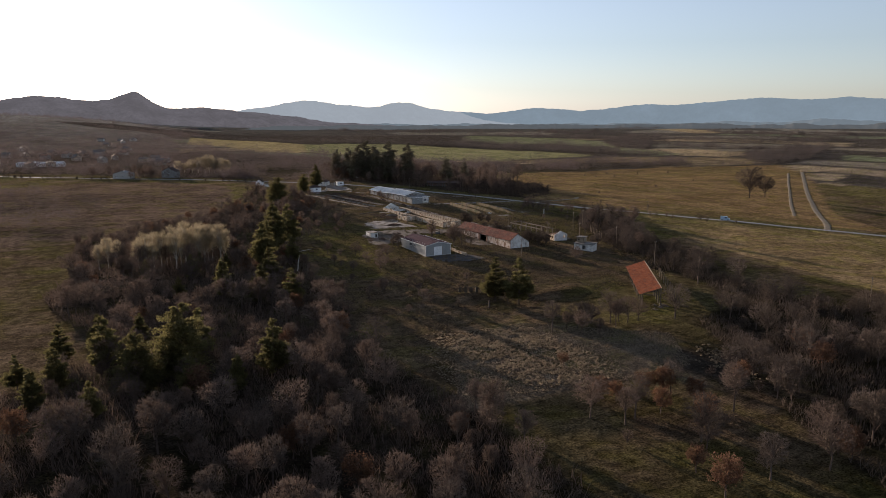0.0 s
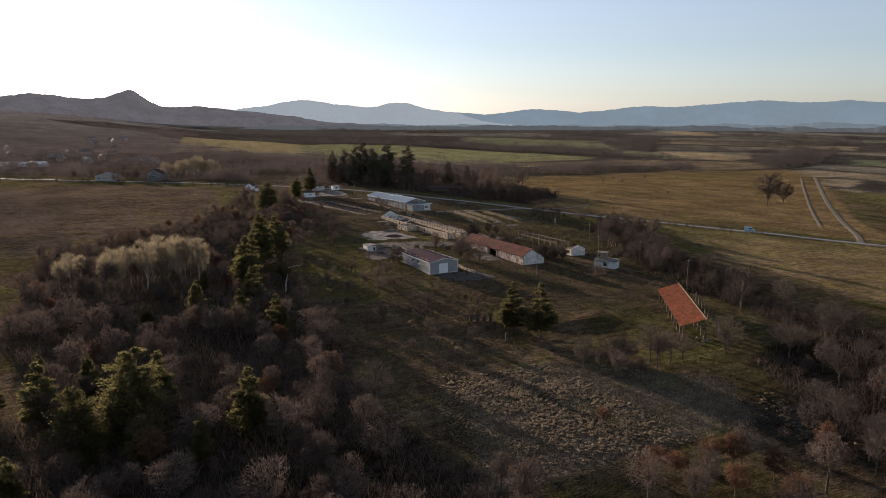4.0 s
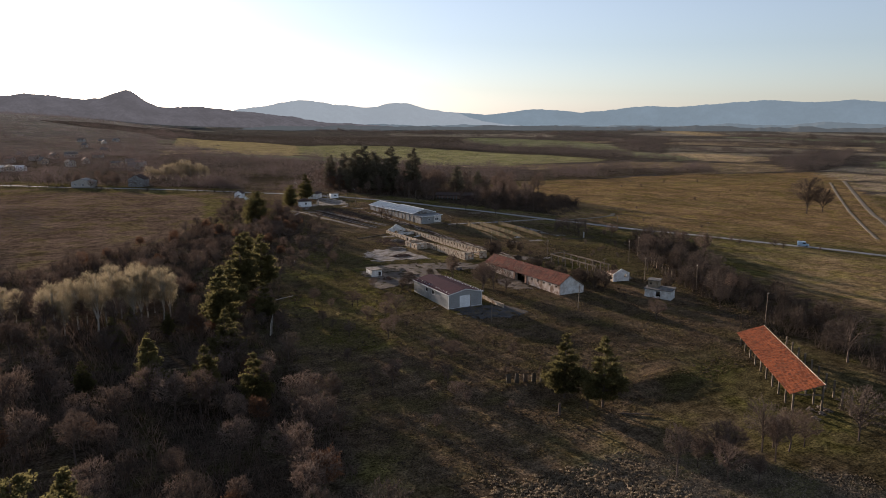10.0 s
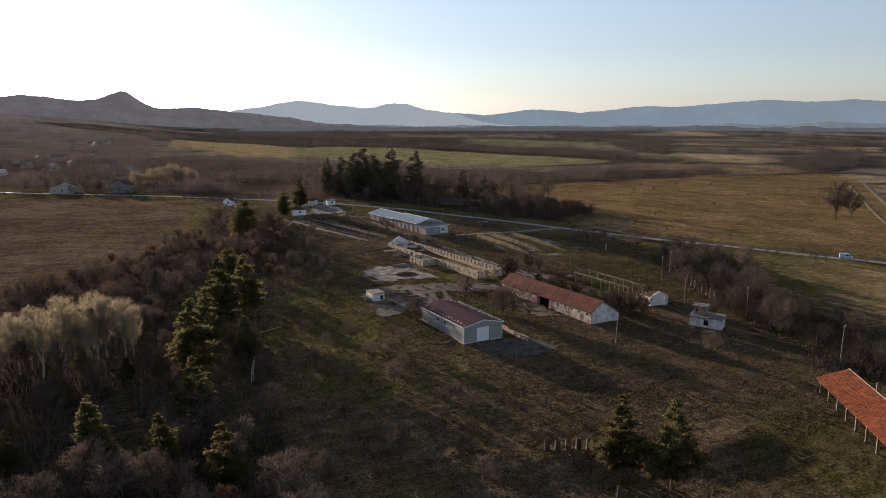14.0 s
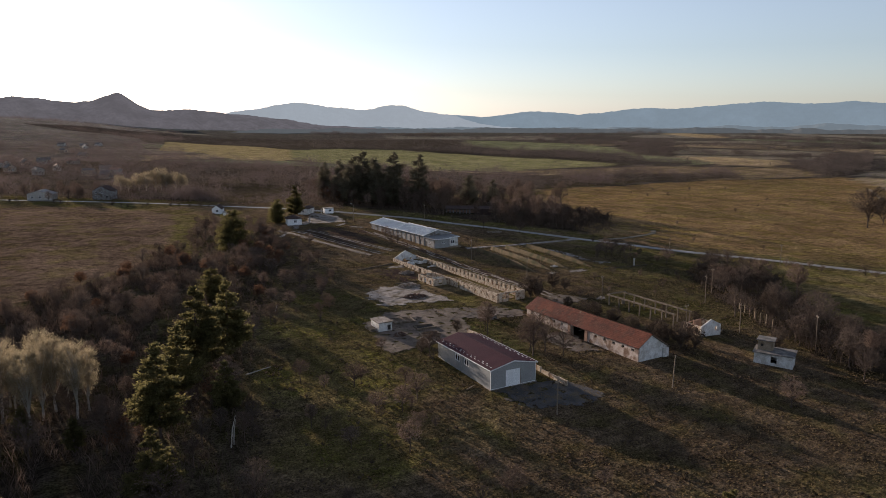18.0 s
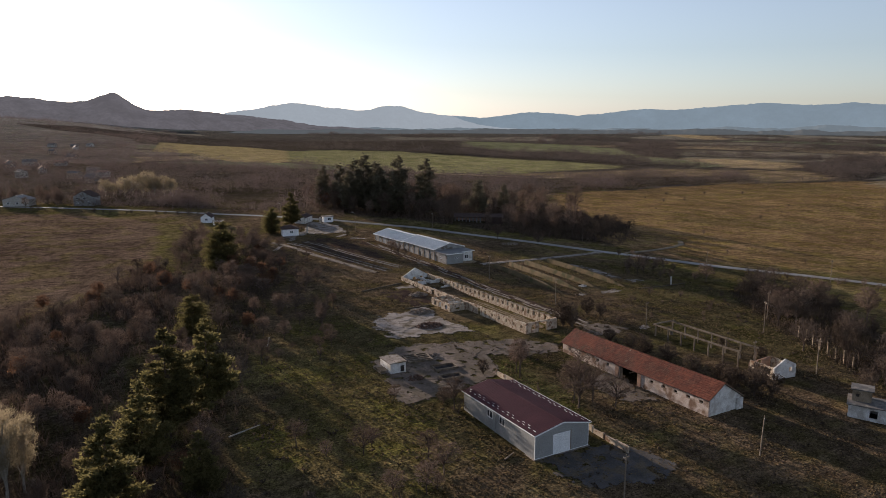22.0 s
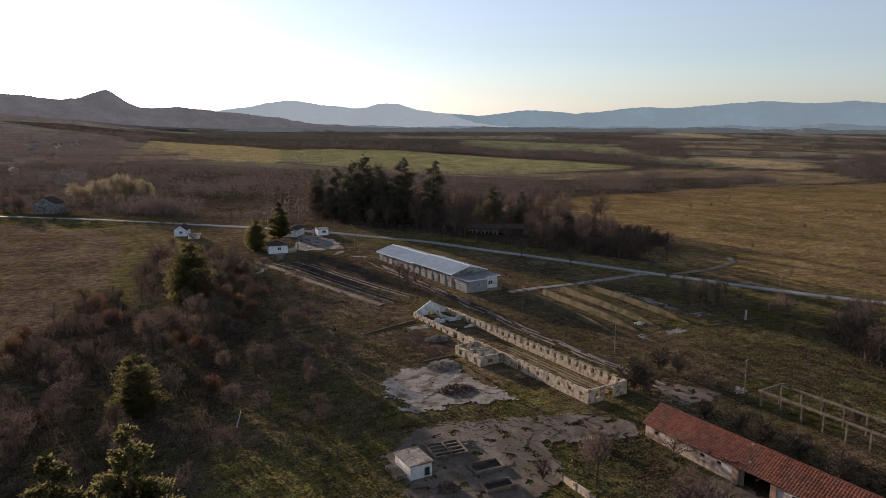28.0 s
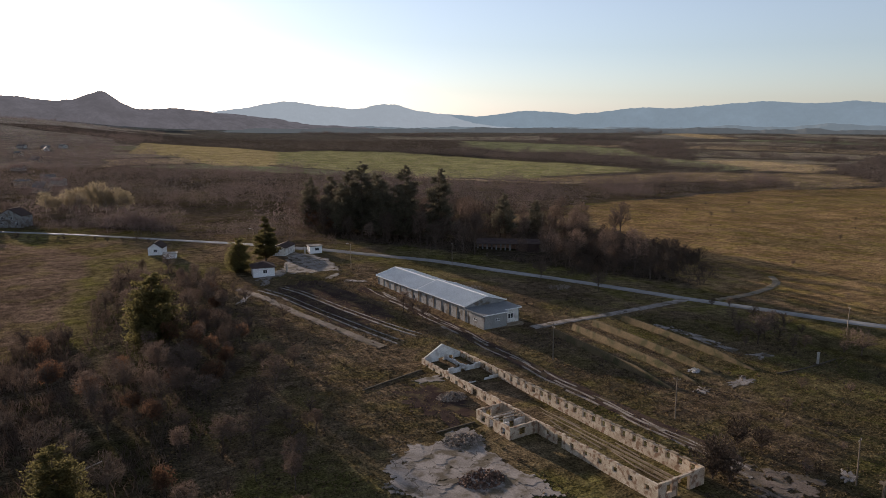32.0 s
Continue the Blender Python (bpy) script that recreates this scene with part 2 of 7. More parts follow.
STEEL = mat("galvanised_steel", (0.45, 0.45, 0.44), (0.36, 0.36, 0.36), 2, 12, 0.5, 0.1, metal=0.6)
RUBBER = mat("tyre_rubber", (0.03, 0.03, 0.03), (0.04, 0.04, 0.04), 3, 12, 0.85, 0.1)
CAR_PAINT = mat("pale_blue_paint", (0.42, 0.55, 0.66), (0.40, 0.52, 0.63), 1, 8, 0.3, 0)
RAG = mat("pale_litter", (0.5, 0.48, 0.44), (0.36, 0.34, 0.32), 2, 8, 0.8, 0.2, island=0.2)
GLASS = bpy.data.materials.new("window_glass")
GLASS.use_nodes = True
gb = GLASS.node_tree.nodes["Principled BSDF"]
gb.inputs["Base Color"].default_value = (0.03, 0.035, 0.04, 1)
gb.inputs["Roughness"].default_value = 0.05


# ---------------------------------------------------------------- mesh helpers
class Shape:
    """Collects vertices and faces."""
    def __init__(self):
        self.v, self.f, self.weld = [], [], False

    def add(self, verts, faces):
        k = len(self.v)
        self.v.extend(verts)
        self.f.extend([tuple(i + k for i in q) for q in faces])
        return self

    def box(self, x0, x1, y0, y1, z0, z1):
        return self.add([(x0, y0, z0), (x1, y0, z0), (x1, y1, z0), (x0, y1, z0), (x0, y0, z1), (x1, y0, z1), (x1, y1, z1), (x0, y1, z1)],
                        [(3, 2, 1, 0), (4, 5, 6, 7), (0, 1, 5, 4), (1, 2, 6, 5), (2, 3, 7, 6), (3, 0, 4, 7)])

    def solid(self, lower, upper):
        """A closed body between two rings of as many points."""
        n = len(lower)
        return self.add(list(lower) + list(upper), [tuple(range(n))[::-1], tuple(range(n, 2 * n))]
                        + [(i, (i + 1) % n, n + (i + 1) % n, n + i) for i in range(n)])

    def tube(self, p, q, r0, r1, n=5):
        p, q = Vector(p), Vector(q)
        d = (q - p).normalized()
        a = d.orthogonal().normalized()
        b = d.cross(a)
        ring = [a * math.cos(2 * math.pi * i / n) + b * math.sin(2 * math.pi * i / n) for i in range(n)]
        return self.solid([tuple(p + c * r0) for c in ring], [tuple(q + c * r1) for c in ring])

    def slab(self, corners, thick):
        """A plate of four corners, thick metres upwards."""
        return self.solid(corners, [(x, y, z + thick) for x, y, z in corners])

    def mesh(self, name, material):
        if self.weld:
            seen, where = {}, []
            for p in self.v:
                where.append(seen.setdefault((round(p[0], 3), round(p[1], 3), round(p[2], 3)), len(seen)))
            self.v, self.f = list(seen), [tuple(where[i] for i in q) for q in self.f]
            self.f = [q for q in self.f if len(set(q)) == len(q)]
        me = bpy.data.meshes.new(name)
        me.from_pydata(self.v, [], self.f)
        me.materials.append(material)
        me.update()
        return me


def part(name, shape, material, parent, label=""):
    ob = new(name, shape if isinstance(shape, bpy.types.Mesh) else shape.mesh(name, material))
    ob.parent = parent
    if label:
        tagged(ob, label)
    return ob


def thing(name, x, y, z, rz, label, category, group="", kind=""):
    ob = new(name)
    ob.matrix_basis = pose(x, y, z, 0, 0, rz)
    ob.empty_display_size = 0.5
    return tagged(ob, label, category, group, kind)


def single(name, shape, material, label, category, group="", kind="", at=None):
    ob = new(name, shape if isinstance(shape, bpy.types.Mesh) else shape.mesh(name, material))
    if at is not None:
        ob.matrix_basis = at
    return tagged(ob, label, category, group, kind)


def clamp(a, lo, hi):
    return lo if a < lo else hi if a > hi else a


def smooth(a, lo, hi):
    t = clamp((a - lo) / (hi - lo), 0, 1)
    return t * t * (3 - 2 * t)


BANKS = ([(-28, -45), (-20, -51.5), (-14, -54.0), (-9, -56)], [(1, -61), (10, -63), (20, -61.5)])


def ground_z(x, y):
    """The lie of the land: rises to the north, falls to the east, a hillside far to the north-west."""
    z = 0.026 * clamp(y, -300, 240) - 0.046 * clamp(x - 55, 0, 330)
    r = math.hypot(x + 70, y + 110)
    if r > 420:
        az = math.degrees(math.atan2(x + 70, y + 110))
        z += 60 * smooth(r, 900, 2600) * (1 - smooth(az, -8, 14))
        z -= 6 * smooth(r, 900, 2500) * smooth(az, 5, 20)
        z += (noise.noise((x * 0.0018, y * 0.0018, 3)) * 7 + noise.noise((x * 0.006, y * 0.006, 7)) * 2) * smooth(r, 600, 1600)
    if -34 < x < 28 and -72 < y < -38:
        z += max(1.25 * math.exp(-(near_line(x, y, line) / 2.3) ** 2) for line in BANKS)
    if r < 900:
        z += 0.35 * noise.noise((x * 0.03, y * 0.03, 1)) + 0.05 * noise.noise((x * 0.12, y * 0.12, 5))
    return z


def inside(x, y, poly):
    hit = False
    for (x0, y0), (x1, y1) in zip(poly, poly[1:] + poly[:1]):
        if (y0 > y) != (y1 > y) and x < (x1 - x0) * (y - y0) / (y1 - y0) + x0:
            hit = not hit
    return hit


def near_line(x, y, line):
    best = 1e9
    for (x0, y0), (x1, y1) in zip(line, line[1:]):
        dx, dy = x1 - x0, y1 - y0
        t = clamp(((x - x0) * dx + (y - y0) * dy) / (dx * dx + dy * dy), 0, 1)
        best = min(best, math.hypot(x - x0 - t * dx, y - y0 - t * dy))
    return best


# ---------------------------------------------------------------- the lie of roads, fields and woods
ROAD = [(-420, 600), (-200, 455), (-59, 335), (-22, 302), (12, 268), (40, 238), (59, 219), (88, 190), (108, 158), (128, 127),
        (154, 92), (180, 62), (215, 16), (240, -18), (300, -100), (380, -220), (520, -430)]
DIRT_ROAD = [(231, -4), (252.0, 9.9), (278.3, 31.3), (315.1, 60.2), (370.1, 101.4), (432.8, 148.8), (506.7, 203.1), (567.8, 248.5)]
FORECOURT = [(1.2, -0.6), (10.4, -0.6), (14.5, -1.5), (17.5, -6.5), (18, -12), (11, -13), (2.5, -10.5), (0.4, -6)]
LEFT_FIELD = [(-190, 66), (-110, 84), (-66, 120), (-45, 142), (-32, 170), (-22, 215), (-18, 250), (-42, 295), (-75, 322), (-160, 300), (-230, 200)]
RIGHT_FIELD = [(190, 70), (262, -20), (300, 35), (420, 128), (560, 240), (640, 330), (520, 372), (430, 380), (330, 362), (262, 330), (196, 235), (150, 160), (142, 130)]
GREEN_FIELD = [(331, 1171), (412, 1254), (539, 1149), (571, 996), (573, 864), (596, 729), (606, 650), (578, 590), (487, 597), (391, 574), (274, 608), (207, 776)]
OCHRE_FIELD = [(157, 1429), (258, 1517), (331, 1171), (203, 762), (133, 742), (131, 954), (80, 989)]
LONG_FIELD = [(1019, 1692), (1070, 1598), (1134, 1386), (1078, 1216), (1008, 1051), (848, 843), (792, 705), (719, 547), (670, 549), (696, 658), (838, 872), (866, 1059), (783, 1174), (795, 1327)]
TAN_FIELD = [(830, 722), (867, 664), (842, 562), (807, 498), (725, 472), (692, 525), (748, 629)]
FAR_TAN_FIELD = [(2197, 2166), (2409, 2175), (2073, 1618), (1930, 1617)]
STRIP_FIELD = [(380, 590), (492, 563), (588, 562), (659, 499), (722, 442), (640, 352), (580, 362), (514, 372), (452, 396), (440, 440), (426, 495)]
SLOPE_WOOD = [(795, 1327), (783, 1174), (866, 1059), (838, 872), (696, 658), (630, 623), (606, 650), (596, 729), (573, 864), (571, 996)]
HILL_WOOD = [(1179, 1259), (1485, 1505), (1432, 1287), (1000, 900), (822, 726), (848, 843)]
VALE_WOOD = [(807, 498), (1233, 644), (712, 346), (640, 340), (652, 390), (735, 455)]
BACK_WOOD = [(330, 1190), (412, 1270), (545, 1165), (590, 1010), (800, 1340), (1000, 1720), (700, 2100), (300, 2300), (-100, 2000), (150, 1450), (258, 1530)]
HEDGES = [([(426, 487), (433, 439), (452, 389), (514, 366), (580, 355), (666, 335)], 9, 5), ([(1224, 1098), (1220, 943), (1218, 813), (1216, 701)], 12, 18), ([(1849, 1441), (1799, 1214), (1935, 1031)], 14, 25),
          ([(1352, 1946), (1473, 1799), (1543, 1612)], 14, 25), ([(719, 547), (743, 485), (739, 453)], 8, 7), ([(670, 549), (696, 658), (838, 872)], 7, 6), ([(830, 722), (748, 629), (692, 525)], 5, 4),
          ([(1008, 1051), (848, 843), (792, 705)], 9, 8), ([(1500, 1100), (1480, 900), (1500, 760)], 12, 20), ([(1000, 620), (960, 540), (900, 470)], 9, 12), ([(590, 560), (660, 500)], 4, 5),
          ([(666, 822), (672, 753), (640, 634), (661, 576), (678, 535)], 9, 10), ([(1332, 1622), (1158, 1256), (986, 904), (951, 760), (920, 600), (916, 558)], 11, 16), ([(691, 506), (709, 449)], 6, 4), ([(703, 446), (800, 436)], 9, 14),
          ([(392, 450), (446, 403), (506, 368), (609, 330)], 8, 6), ([(2106, 1722), (1902, 1308), (1750, 958)], 12, 20), ([(1307, 1116), (1206, 829), (1247, 682)], 11, 14), ([(2088, 2236), (2566, 2274)], 14, 20),
          ([(420, 1295), (510, 1196), (580, 1078), (593, 958)], 11, 14), ([(591, 1098), (638, 932), (629, 740)], 10, 12), ([(1185, 1942), (1140, 1518), (1048, 1114)], 11, 12), ([(971, 2873), (1044, 2334), (1239, 2098)], 14, 24), ([(424, 585), (438, 537), (465, 503)], 5, 3)]
EAST_FIELD = [(112, -110), (124, -20), (152, 40), (168, 62), (196, 24), (232, -24), (290, -104), (370, -222), (250, -250), (130, -170)]
TUSSOCK = [(-56, -122), (-36, -84), (-14, -82), (14, -106), (2, -124), (-22, -124), (-34, -122)]
PLOT = [(2.5, -114), (13.7, -120), (4.5, -139), (-4, -140), (-8.2, -130)]
LAWN = [(-38.4, -116), (-28.7, -119.5), (-28.5, -137), (-33, -143), (-47.5, -138), (-44, -121)]
WEST_WOOD = [(-140, -190), (-52, -190), (-52, -126), (-58, -84), (-50, -50), (-58, -20), (-62, 30), (-110, 36), (-124, 0), (-112, -60), (-150, -90)]
BELT = [(-62, -30), (-50, -30), (-40, 20), (-28, 60), (-10, 104), (4, 140), (10, 190), (6, 212), (-10, 222), (-22, 190), (-28, 140), (-44, 100), (-60, 60), (-66, 20)]
BRUSH = [(-116, 44), (-62, 30), (-56, 60), (-40, 100), (-26, 140), (-31, 168), (-45, 141), (-66, 119), (-112, 82)]
SCRUB = [(-30, 50), (-14, 52), (0, 80), (9, 116), (14, 146), (14, 186), (4, 190), (-12, 120)]
EAST_WOOD = [(-24, -205), (70, -200), (118, -150), (74, -104), (80, -70), (68, -62), (60, -78), (44, -98), (26, -104), (19, -118), (4, -140), (-4, -154)]
CREEK = [(62, -70), (86, -60), (98, -30), (112, 0), (128, 30), (150, 50), (140, 72), (118, 60), (100, 34), (84, 2), (74, -22), (60, -46)]
GROVE = [(64, 246), (98, 206), (124, 168), (146, 138), (172, 150), (190, 190), (200, 240), (150, 300), (90, 320), (60, 290)]
NORTH_WOOD = [(-260, 520), (-110, 420), (-55, 352), (-14, 316), (18, 286), (60, 250), (90, 322), (200, 300), (258, 340), (420, 392), (560, 385), (600, 440),
              (420, 500), (250, 600), (80, 700), (-200, 820), (-420, 760)]


def land(x, y):
    """Base colour of the soil at a place, with shade and distance haze painted in."""
    r = math.hypot(x + 70, y + 110)
    a = noise.noise((x * 0.012, y * 0.012, 11))
    b = noise.noise((x * 0.05, y * 0.05, 17))
    if (r < 620 and not inside(x, y, STRIP_FIELD)) or inside(x, y, RIGHT_FIELD) or inside(x, y, NORTH_WOOD):
        c = Vector((0.142, 0.101, 0.062)).lerp(Vector((0.126, 0.102, 0.046)), smooth(a + b * 0.6, -0.25, 0.25))
        if inside(x, y, LEFT_FIELD):
            row = 0.5 + 0.5 * math.sin(y * 0.55 + 0.3 * x)
            c = Vector((0.172, 0.120, 0.084)).lerp(Vector((0.120, 0.086, 0.058)), row * 0.6 + 0.3 * b)
        elif inside(x, y, RIGHT_FIELD):
            c = Vector((0.255, 0.168, 0.084)).lerp(Vector((0.205, 0.146, 0.069)), smooth(a + 0.4 * b, -0.1, 0.5))
        elif inside(x, y, TUSSOCK):
            c = Vector((0.19, 0.148, 0.10))
        elif inside(x, y, PLOT):
            c = Vector((0.098, 0.080, 0.060)) * (1.0 + 0.25 * math.sin(x * 1.5 + y * 0.4))
        elif inside(x, y, LAWN):
            c = Vector((0.078, 0.070, 0.046))
        elif inside(x, y, BRUSH) or inside(x, y, WEST_WOOD) or inside(x, y, EAST_WOOD) or inside(x, y, CREEK) or inside(x, y, GROVE) or inside(x, y, NORTH_WOOD):
            c = Vector((0.075, 0.058, 0.040)) * (1 + 0.4 * b)
        elif inside(x, y, BELT):
            c = Vector((0.095, 0.075, 0.045)) * (1 + 0.4 * b)
        elif -50 < x < -8 and -60 < y < 60:
            c = c.lerp(Vector((0.172, 0.136, 0.052)), 0.75 * smooth(b + a, -0.2, 0.25))
        if inside(x, y, EAST_FIELD):
            c = Vector((0.255, 0.178, 0.092)).lerp(Vector((0.205, 0.155, 0.072)), smooth(a + 0.5 * b, -0.1, 0.4))
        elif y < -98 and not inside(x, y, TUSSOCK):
            # Shade of the woods round here, put into the ground colour.
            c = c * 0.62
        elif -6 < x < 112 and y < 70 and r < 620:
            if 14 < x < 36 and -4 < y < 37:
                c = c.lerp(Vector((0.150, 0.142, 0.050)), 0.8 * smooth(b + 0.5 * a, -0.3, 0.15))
            # Shade about the farm painted as darker ground, easing off northward.
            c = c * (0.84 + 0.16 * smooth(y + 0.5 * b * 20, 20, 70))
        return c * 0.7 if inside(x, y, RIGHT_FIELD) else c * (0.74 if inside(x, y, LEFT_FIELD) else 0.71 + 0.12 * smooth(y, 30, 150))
    if inside(x, y, GREEN_FIELD):
        return Vector((0.190, 0.172, 0.088)) * (1 + 0.15 * b)
    if inside(x, y, OCHRE_FIELD):
        return Vector((0.26, 0.20, 0.105)) * (1 + 0.15 * b)
    if inside(x, y, LONG_FIELD):
        return Vector((0.155, 0.150, 0.088)) * (1 + 0.2 * a)
    if inside(x, y, TAN_FIELD) or inside(x, y, FAR_TAN_FIELD):
        return Vector((0.29, 0.215, 0.13)) * (1 + 0.15 * b)
    if inside(x, y, STRIP_FIELD):
        return Vector((0.165, 0.122, 0.078)) * (1 + 0.4 * b)
    if inside(x, y, SLOPE_WOOD) or inside(x, y, HILL_WOOD) or inside(x, y, VALE_WOOD) or inside(x, y, BACK_WOOD):
        return Vector((0.055, 0.044, 0.036))
    # The hillside pales with distance: haze mixed into its base colour.
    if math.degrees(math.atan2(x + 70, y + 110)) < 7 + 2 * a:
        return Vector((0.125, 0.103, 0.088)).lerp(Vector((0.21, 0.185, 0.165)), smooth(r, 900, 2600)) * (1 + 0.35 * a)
    # strips of distant fields, hedges and woods, long across the view
    az = math.degrees(math.atan2(x + 70, y + 110))
    v = math.log(r / 500) * 6.5 + 0.9 * noise.noise((az * 0.09, r * 0.0011, 4)) + az * 0.03
    k = math.floor(v)
    m = math.floor(az / 13 + 0.37 * k + 0.3 * noise.noise((r * 0.002, k, 6)))
    q = (math.sin(k * 127.1 + m * 311.7) * 43758.5453) % 1
    # Pale grey standing in for distance haze, blended into the fields by off.
    dry_haze = Vector((0.16, 0.15, 0.135))
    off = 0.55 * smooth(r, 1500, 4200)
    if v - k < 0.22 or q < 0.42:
        return Vector((0.068, 0.056, 0.047)).lerp(dry_haze * 0.7, off) * (1 + 0.25 * a)
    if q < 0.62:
        return Vector((0.225, 0.172, 0.115)).lerp(dry_haze * 1.3, off)
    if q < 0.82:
        return Vector((0.135, 0.138, 0.085)).lerp(dry_haze * 1.2, off)
    return Vector((0.17, 0.142, 0.110)).lerp(dry_haze * 1.25, off)


def spaced(lo, hi, step, far, growth, back):
    """Coordinates dense between lo and hi, wider and wider out to far; back is the growth on the low side."""
    mid = list(np.arange(lo, hi + 0.01, step))
    up, d = [hi], step
    while up[-1] < far:
        d = min(d * growth, 26)
        up.append(up[-1] + d)
    down, d = [lo], step
    while down[-1] > -far:
        d = min(d * back, 400)
        down.append(down[-1] - d)
    return down[:0:-1] + mid + up[1:]


def build_ground():
    xs, ys = spaced(-150, 320, 3.2, 5200, 1.06, 1.10), spaced(-230, 330, 3.2, 5200, 1.05, 1.3)
    verts = [(x, y, ground_z(x, y)) for y in ys for x in xs]
    w = len(xs)
    faces = [(j * w + i, j * w + i + 1, (j + 1) * w + i + 1, (j + 1) * w + i) for j in range(len(ys) - 1) for i in range(w - 1)]
    me = bpy.data.meshes.new("ground")
    me.from_pydata(verts, [], faces)
    att = me.color_attributes.new("land", 'FLOAT_COLOR', 'POINT')
    cols = np.ones((len(verts), 4), np.float32)
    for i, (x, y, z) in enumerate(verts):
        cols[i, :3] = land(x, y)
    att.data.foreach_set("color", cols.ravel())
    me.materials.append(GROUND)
    me.polygons.foreach_set("use_smooth", [True] * len(me.polygons))
    ob = new("ground", me)
    tagged(ob, "dry winter grassland with green patches, stubble and ploughed fields", "ground", kind="structure")


build_ground()


def ribbon(name, line, width, material, label, category, lift=0.16, ragged=0.25, step=4.0, seed=1, narrow=0.0):
    """A road or track draped over the ground along a line."""
    pts = []
    for (x0, y0), (x1, y1) in zip(line, line[1:]):
        n = max(1, int(math.hypot(x1 - x0, y1 - y0) / step))
        pts += [Vector((x0 + (x1 - x0) * i / n, y0 + (y1 - y0) * i / n)) for i in range(n)]
    pts.append(Vector(line[-1]))
    for _ in range(3):
        pts = [pts[0]] + [(pts[i - 1] + pts[i] * 2 + pts[i + 1]) / 4 for i in range(1, len(pts) - 1)] + [pts[-1]]
    s = Shape()
    cols = 5
    for i, p in enumerate(pts):
        d = (pts[min(i + 1, len(pts) - 1)] - pts[max(i - 1, 0)]).normalized()
        nrm = Vector((-d.y, d.x))
        for c in range(cols):
            k = c / (cols - 1) - 0.5
            off = k * width * (1 - narrow * smooth(p.y, 225, 290)) + (ragged * noise.noise((i * 0.7, c * 3.1, seed)) if c in (0, cols - 1) else 0)
            q = p + nrm * off
            edge = -0.12 if c in (0, cols - 1) else lift
            s.v.append((q.x, q.y, ground_z(q.x, q.y) + edge))
    for i in range(len(pts) - 1):
        for c in range(cols - 1):
            a = i * cols + c
            s.f.append((a, a + cols, a + cols + 1, a + 1))
    return single(name, s, material, label, category, kind="structure")


def patch(name, x, y, rx, ry, turn, material, label, category, seed=1, lift=0.12, rag=0.35, rings=7, spokes=150):
    """An uneven paved or bare patch on the ground."""
    s = Shape()
    ca, sa_ = math.cos(radians(turn)), math.sin(radians(turn))
    for k in range(rings + 1):
        for i in range(spokes):
            t = 2 * math.pi * i / spokes
            box = 1 / max(abs(math.cos(t)), abs(math.sin(t))) ** 0.75
            rr = box * (1 + rag * noise.noise((math.cos(t) * 2.2, math.sin(t) * 2.2, seed)) + rag * 0.45 * noise.noise((math.cos(t) * 6, math.sin(t) * 6, seed + 9)) + rag * 0.35 * noise.noise((math.cos(t) * 19, math.sin(t) * 19, seed + 4)))
            f = k / rings * rr
            px, py = f * rx * math.cos(t), f * ry * math.sin(t)
            qx, qy = x + px * ca - py * sa_, y + px * sa_ + py * ca
            s.v.append((qx, qy, ground_z(qx, qy) + (lift if k < rings else -0.1)))
    for k in range(rings):
        for i in range(spokes):
            j = (i + 1) % spokes
            s.f.append((k * spokes + i, k * spokes + j, (k + 1) * spokes + j, (k + 1) * spokes + i) if k else (i, spokes + i, spokes + j))
    for q in range(len(s.f)):
        if len(s.f[q]) == 4:
            s.f[q] = s.f[q][::-1]
    return single(name, s, material, label, category, kind="structure")


ribbon("road_1", ROAD, 6.0, ASPHALT, "worn grey asphalt country road", "road", ragged=0.4, narrow=0.42)
ribbon("road_2", DIRT_ROAD, 4.2, DIRT, "pale dirt road between fields", "dirt road", ragged=0.6)
ribbon("track_1", [(44, 170), (47, 150), (48.6, 128), (49.4, 105), (51.0, 84), (52, 66), (53, 52)], 5.4, SOIL, "dark muddy farm track beside the roofless barn", "track", lift=0.07, ragged=1.2, step=2)
TR = random.Random(12)
for k in range(26):
    y0 = 168 - k * 4.5 + TR.uniform(-1.5, 1.5)
    y1, off = y0 - TR.uniform(6, 14), (-1.2, 1.1, 0.1)[k % 3] + TR.uniform(-0.3, 0.3)
    mx = lambda y: 47.4 + (150 - y) * 0.045 + off + 0.25 * math.sin(y * 0.5 + k)
    ribbon("paving_strip", [(mx(y0 + (y1 - y0) * f / 6), y0 + (y1 - y0) * f / 6) for f in range(7)], TR.uniform(0.45, 1.0), PALE_TRACK, "pale broken remnant of concrete wheel track", "paving", lift=0.12, ragged=0.5, step=0.7, seed=k)
ribbon("track_2", [(66, 119), (78, 121), (98, 123), (117, 125), (128, 127)], 3.4, CONCRETE, "broken concrete drive to the road", "track", ragged=0.8, step=2)
ribbon("track_3", [(14, 184), (17, 176), (21, 155), (25, 138), (29, 122)], 3.0, YARD, "long cracked concrete strip", "track", ragged=1.0, step=2)
for k, off in enumerate((3.6, 5.6, 9.6, 11.2)):
    ribbon("footing_strip", [(15 + off, 180), (18 + off, 172), (22 + off, 152), (25.6 + off, 136), (29 + off, 121 + off * 0.4)], (0.7, 0.5, 0.8, 0.5)[k], CONCRETE, "narrow overgrown concrete footing strip of a vanished barn", "footing", ragged=0.35, step=2, seed=k)
ribbon("track_6", [(541.1, 244.8), (470.2, 192.9), (403.5, 142.8), (323.8, 84.1), (264.7, 39.0)], 2.6, DIRT, "rutted field track beside the dirt road", "track", ragged=1.2, step=3, seed=4)
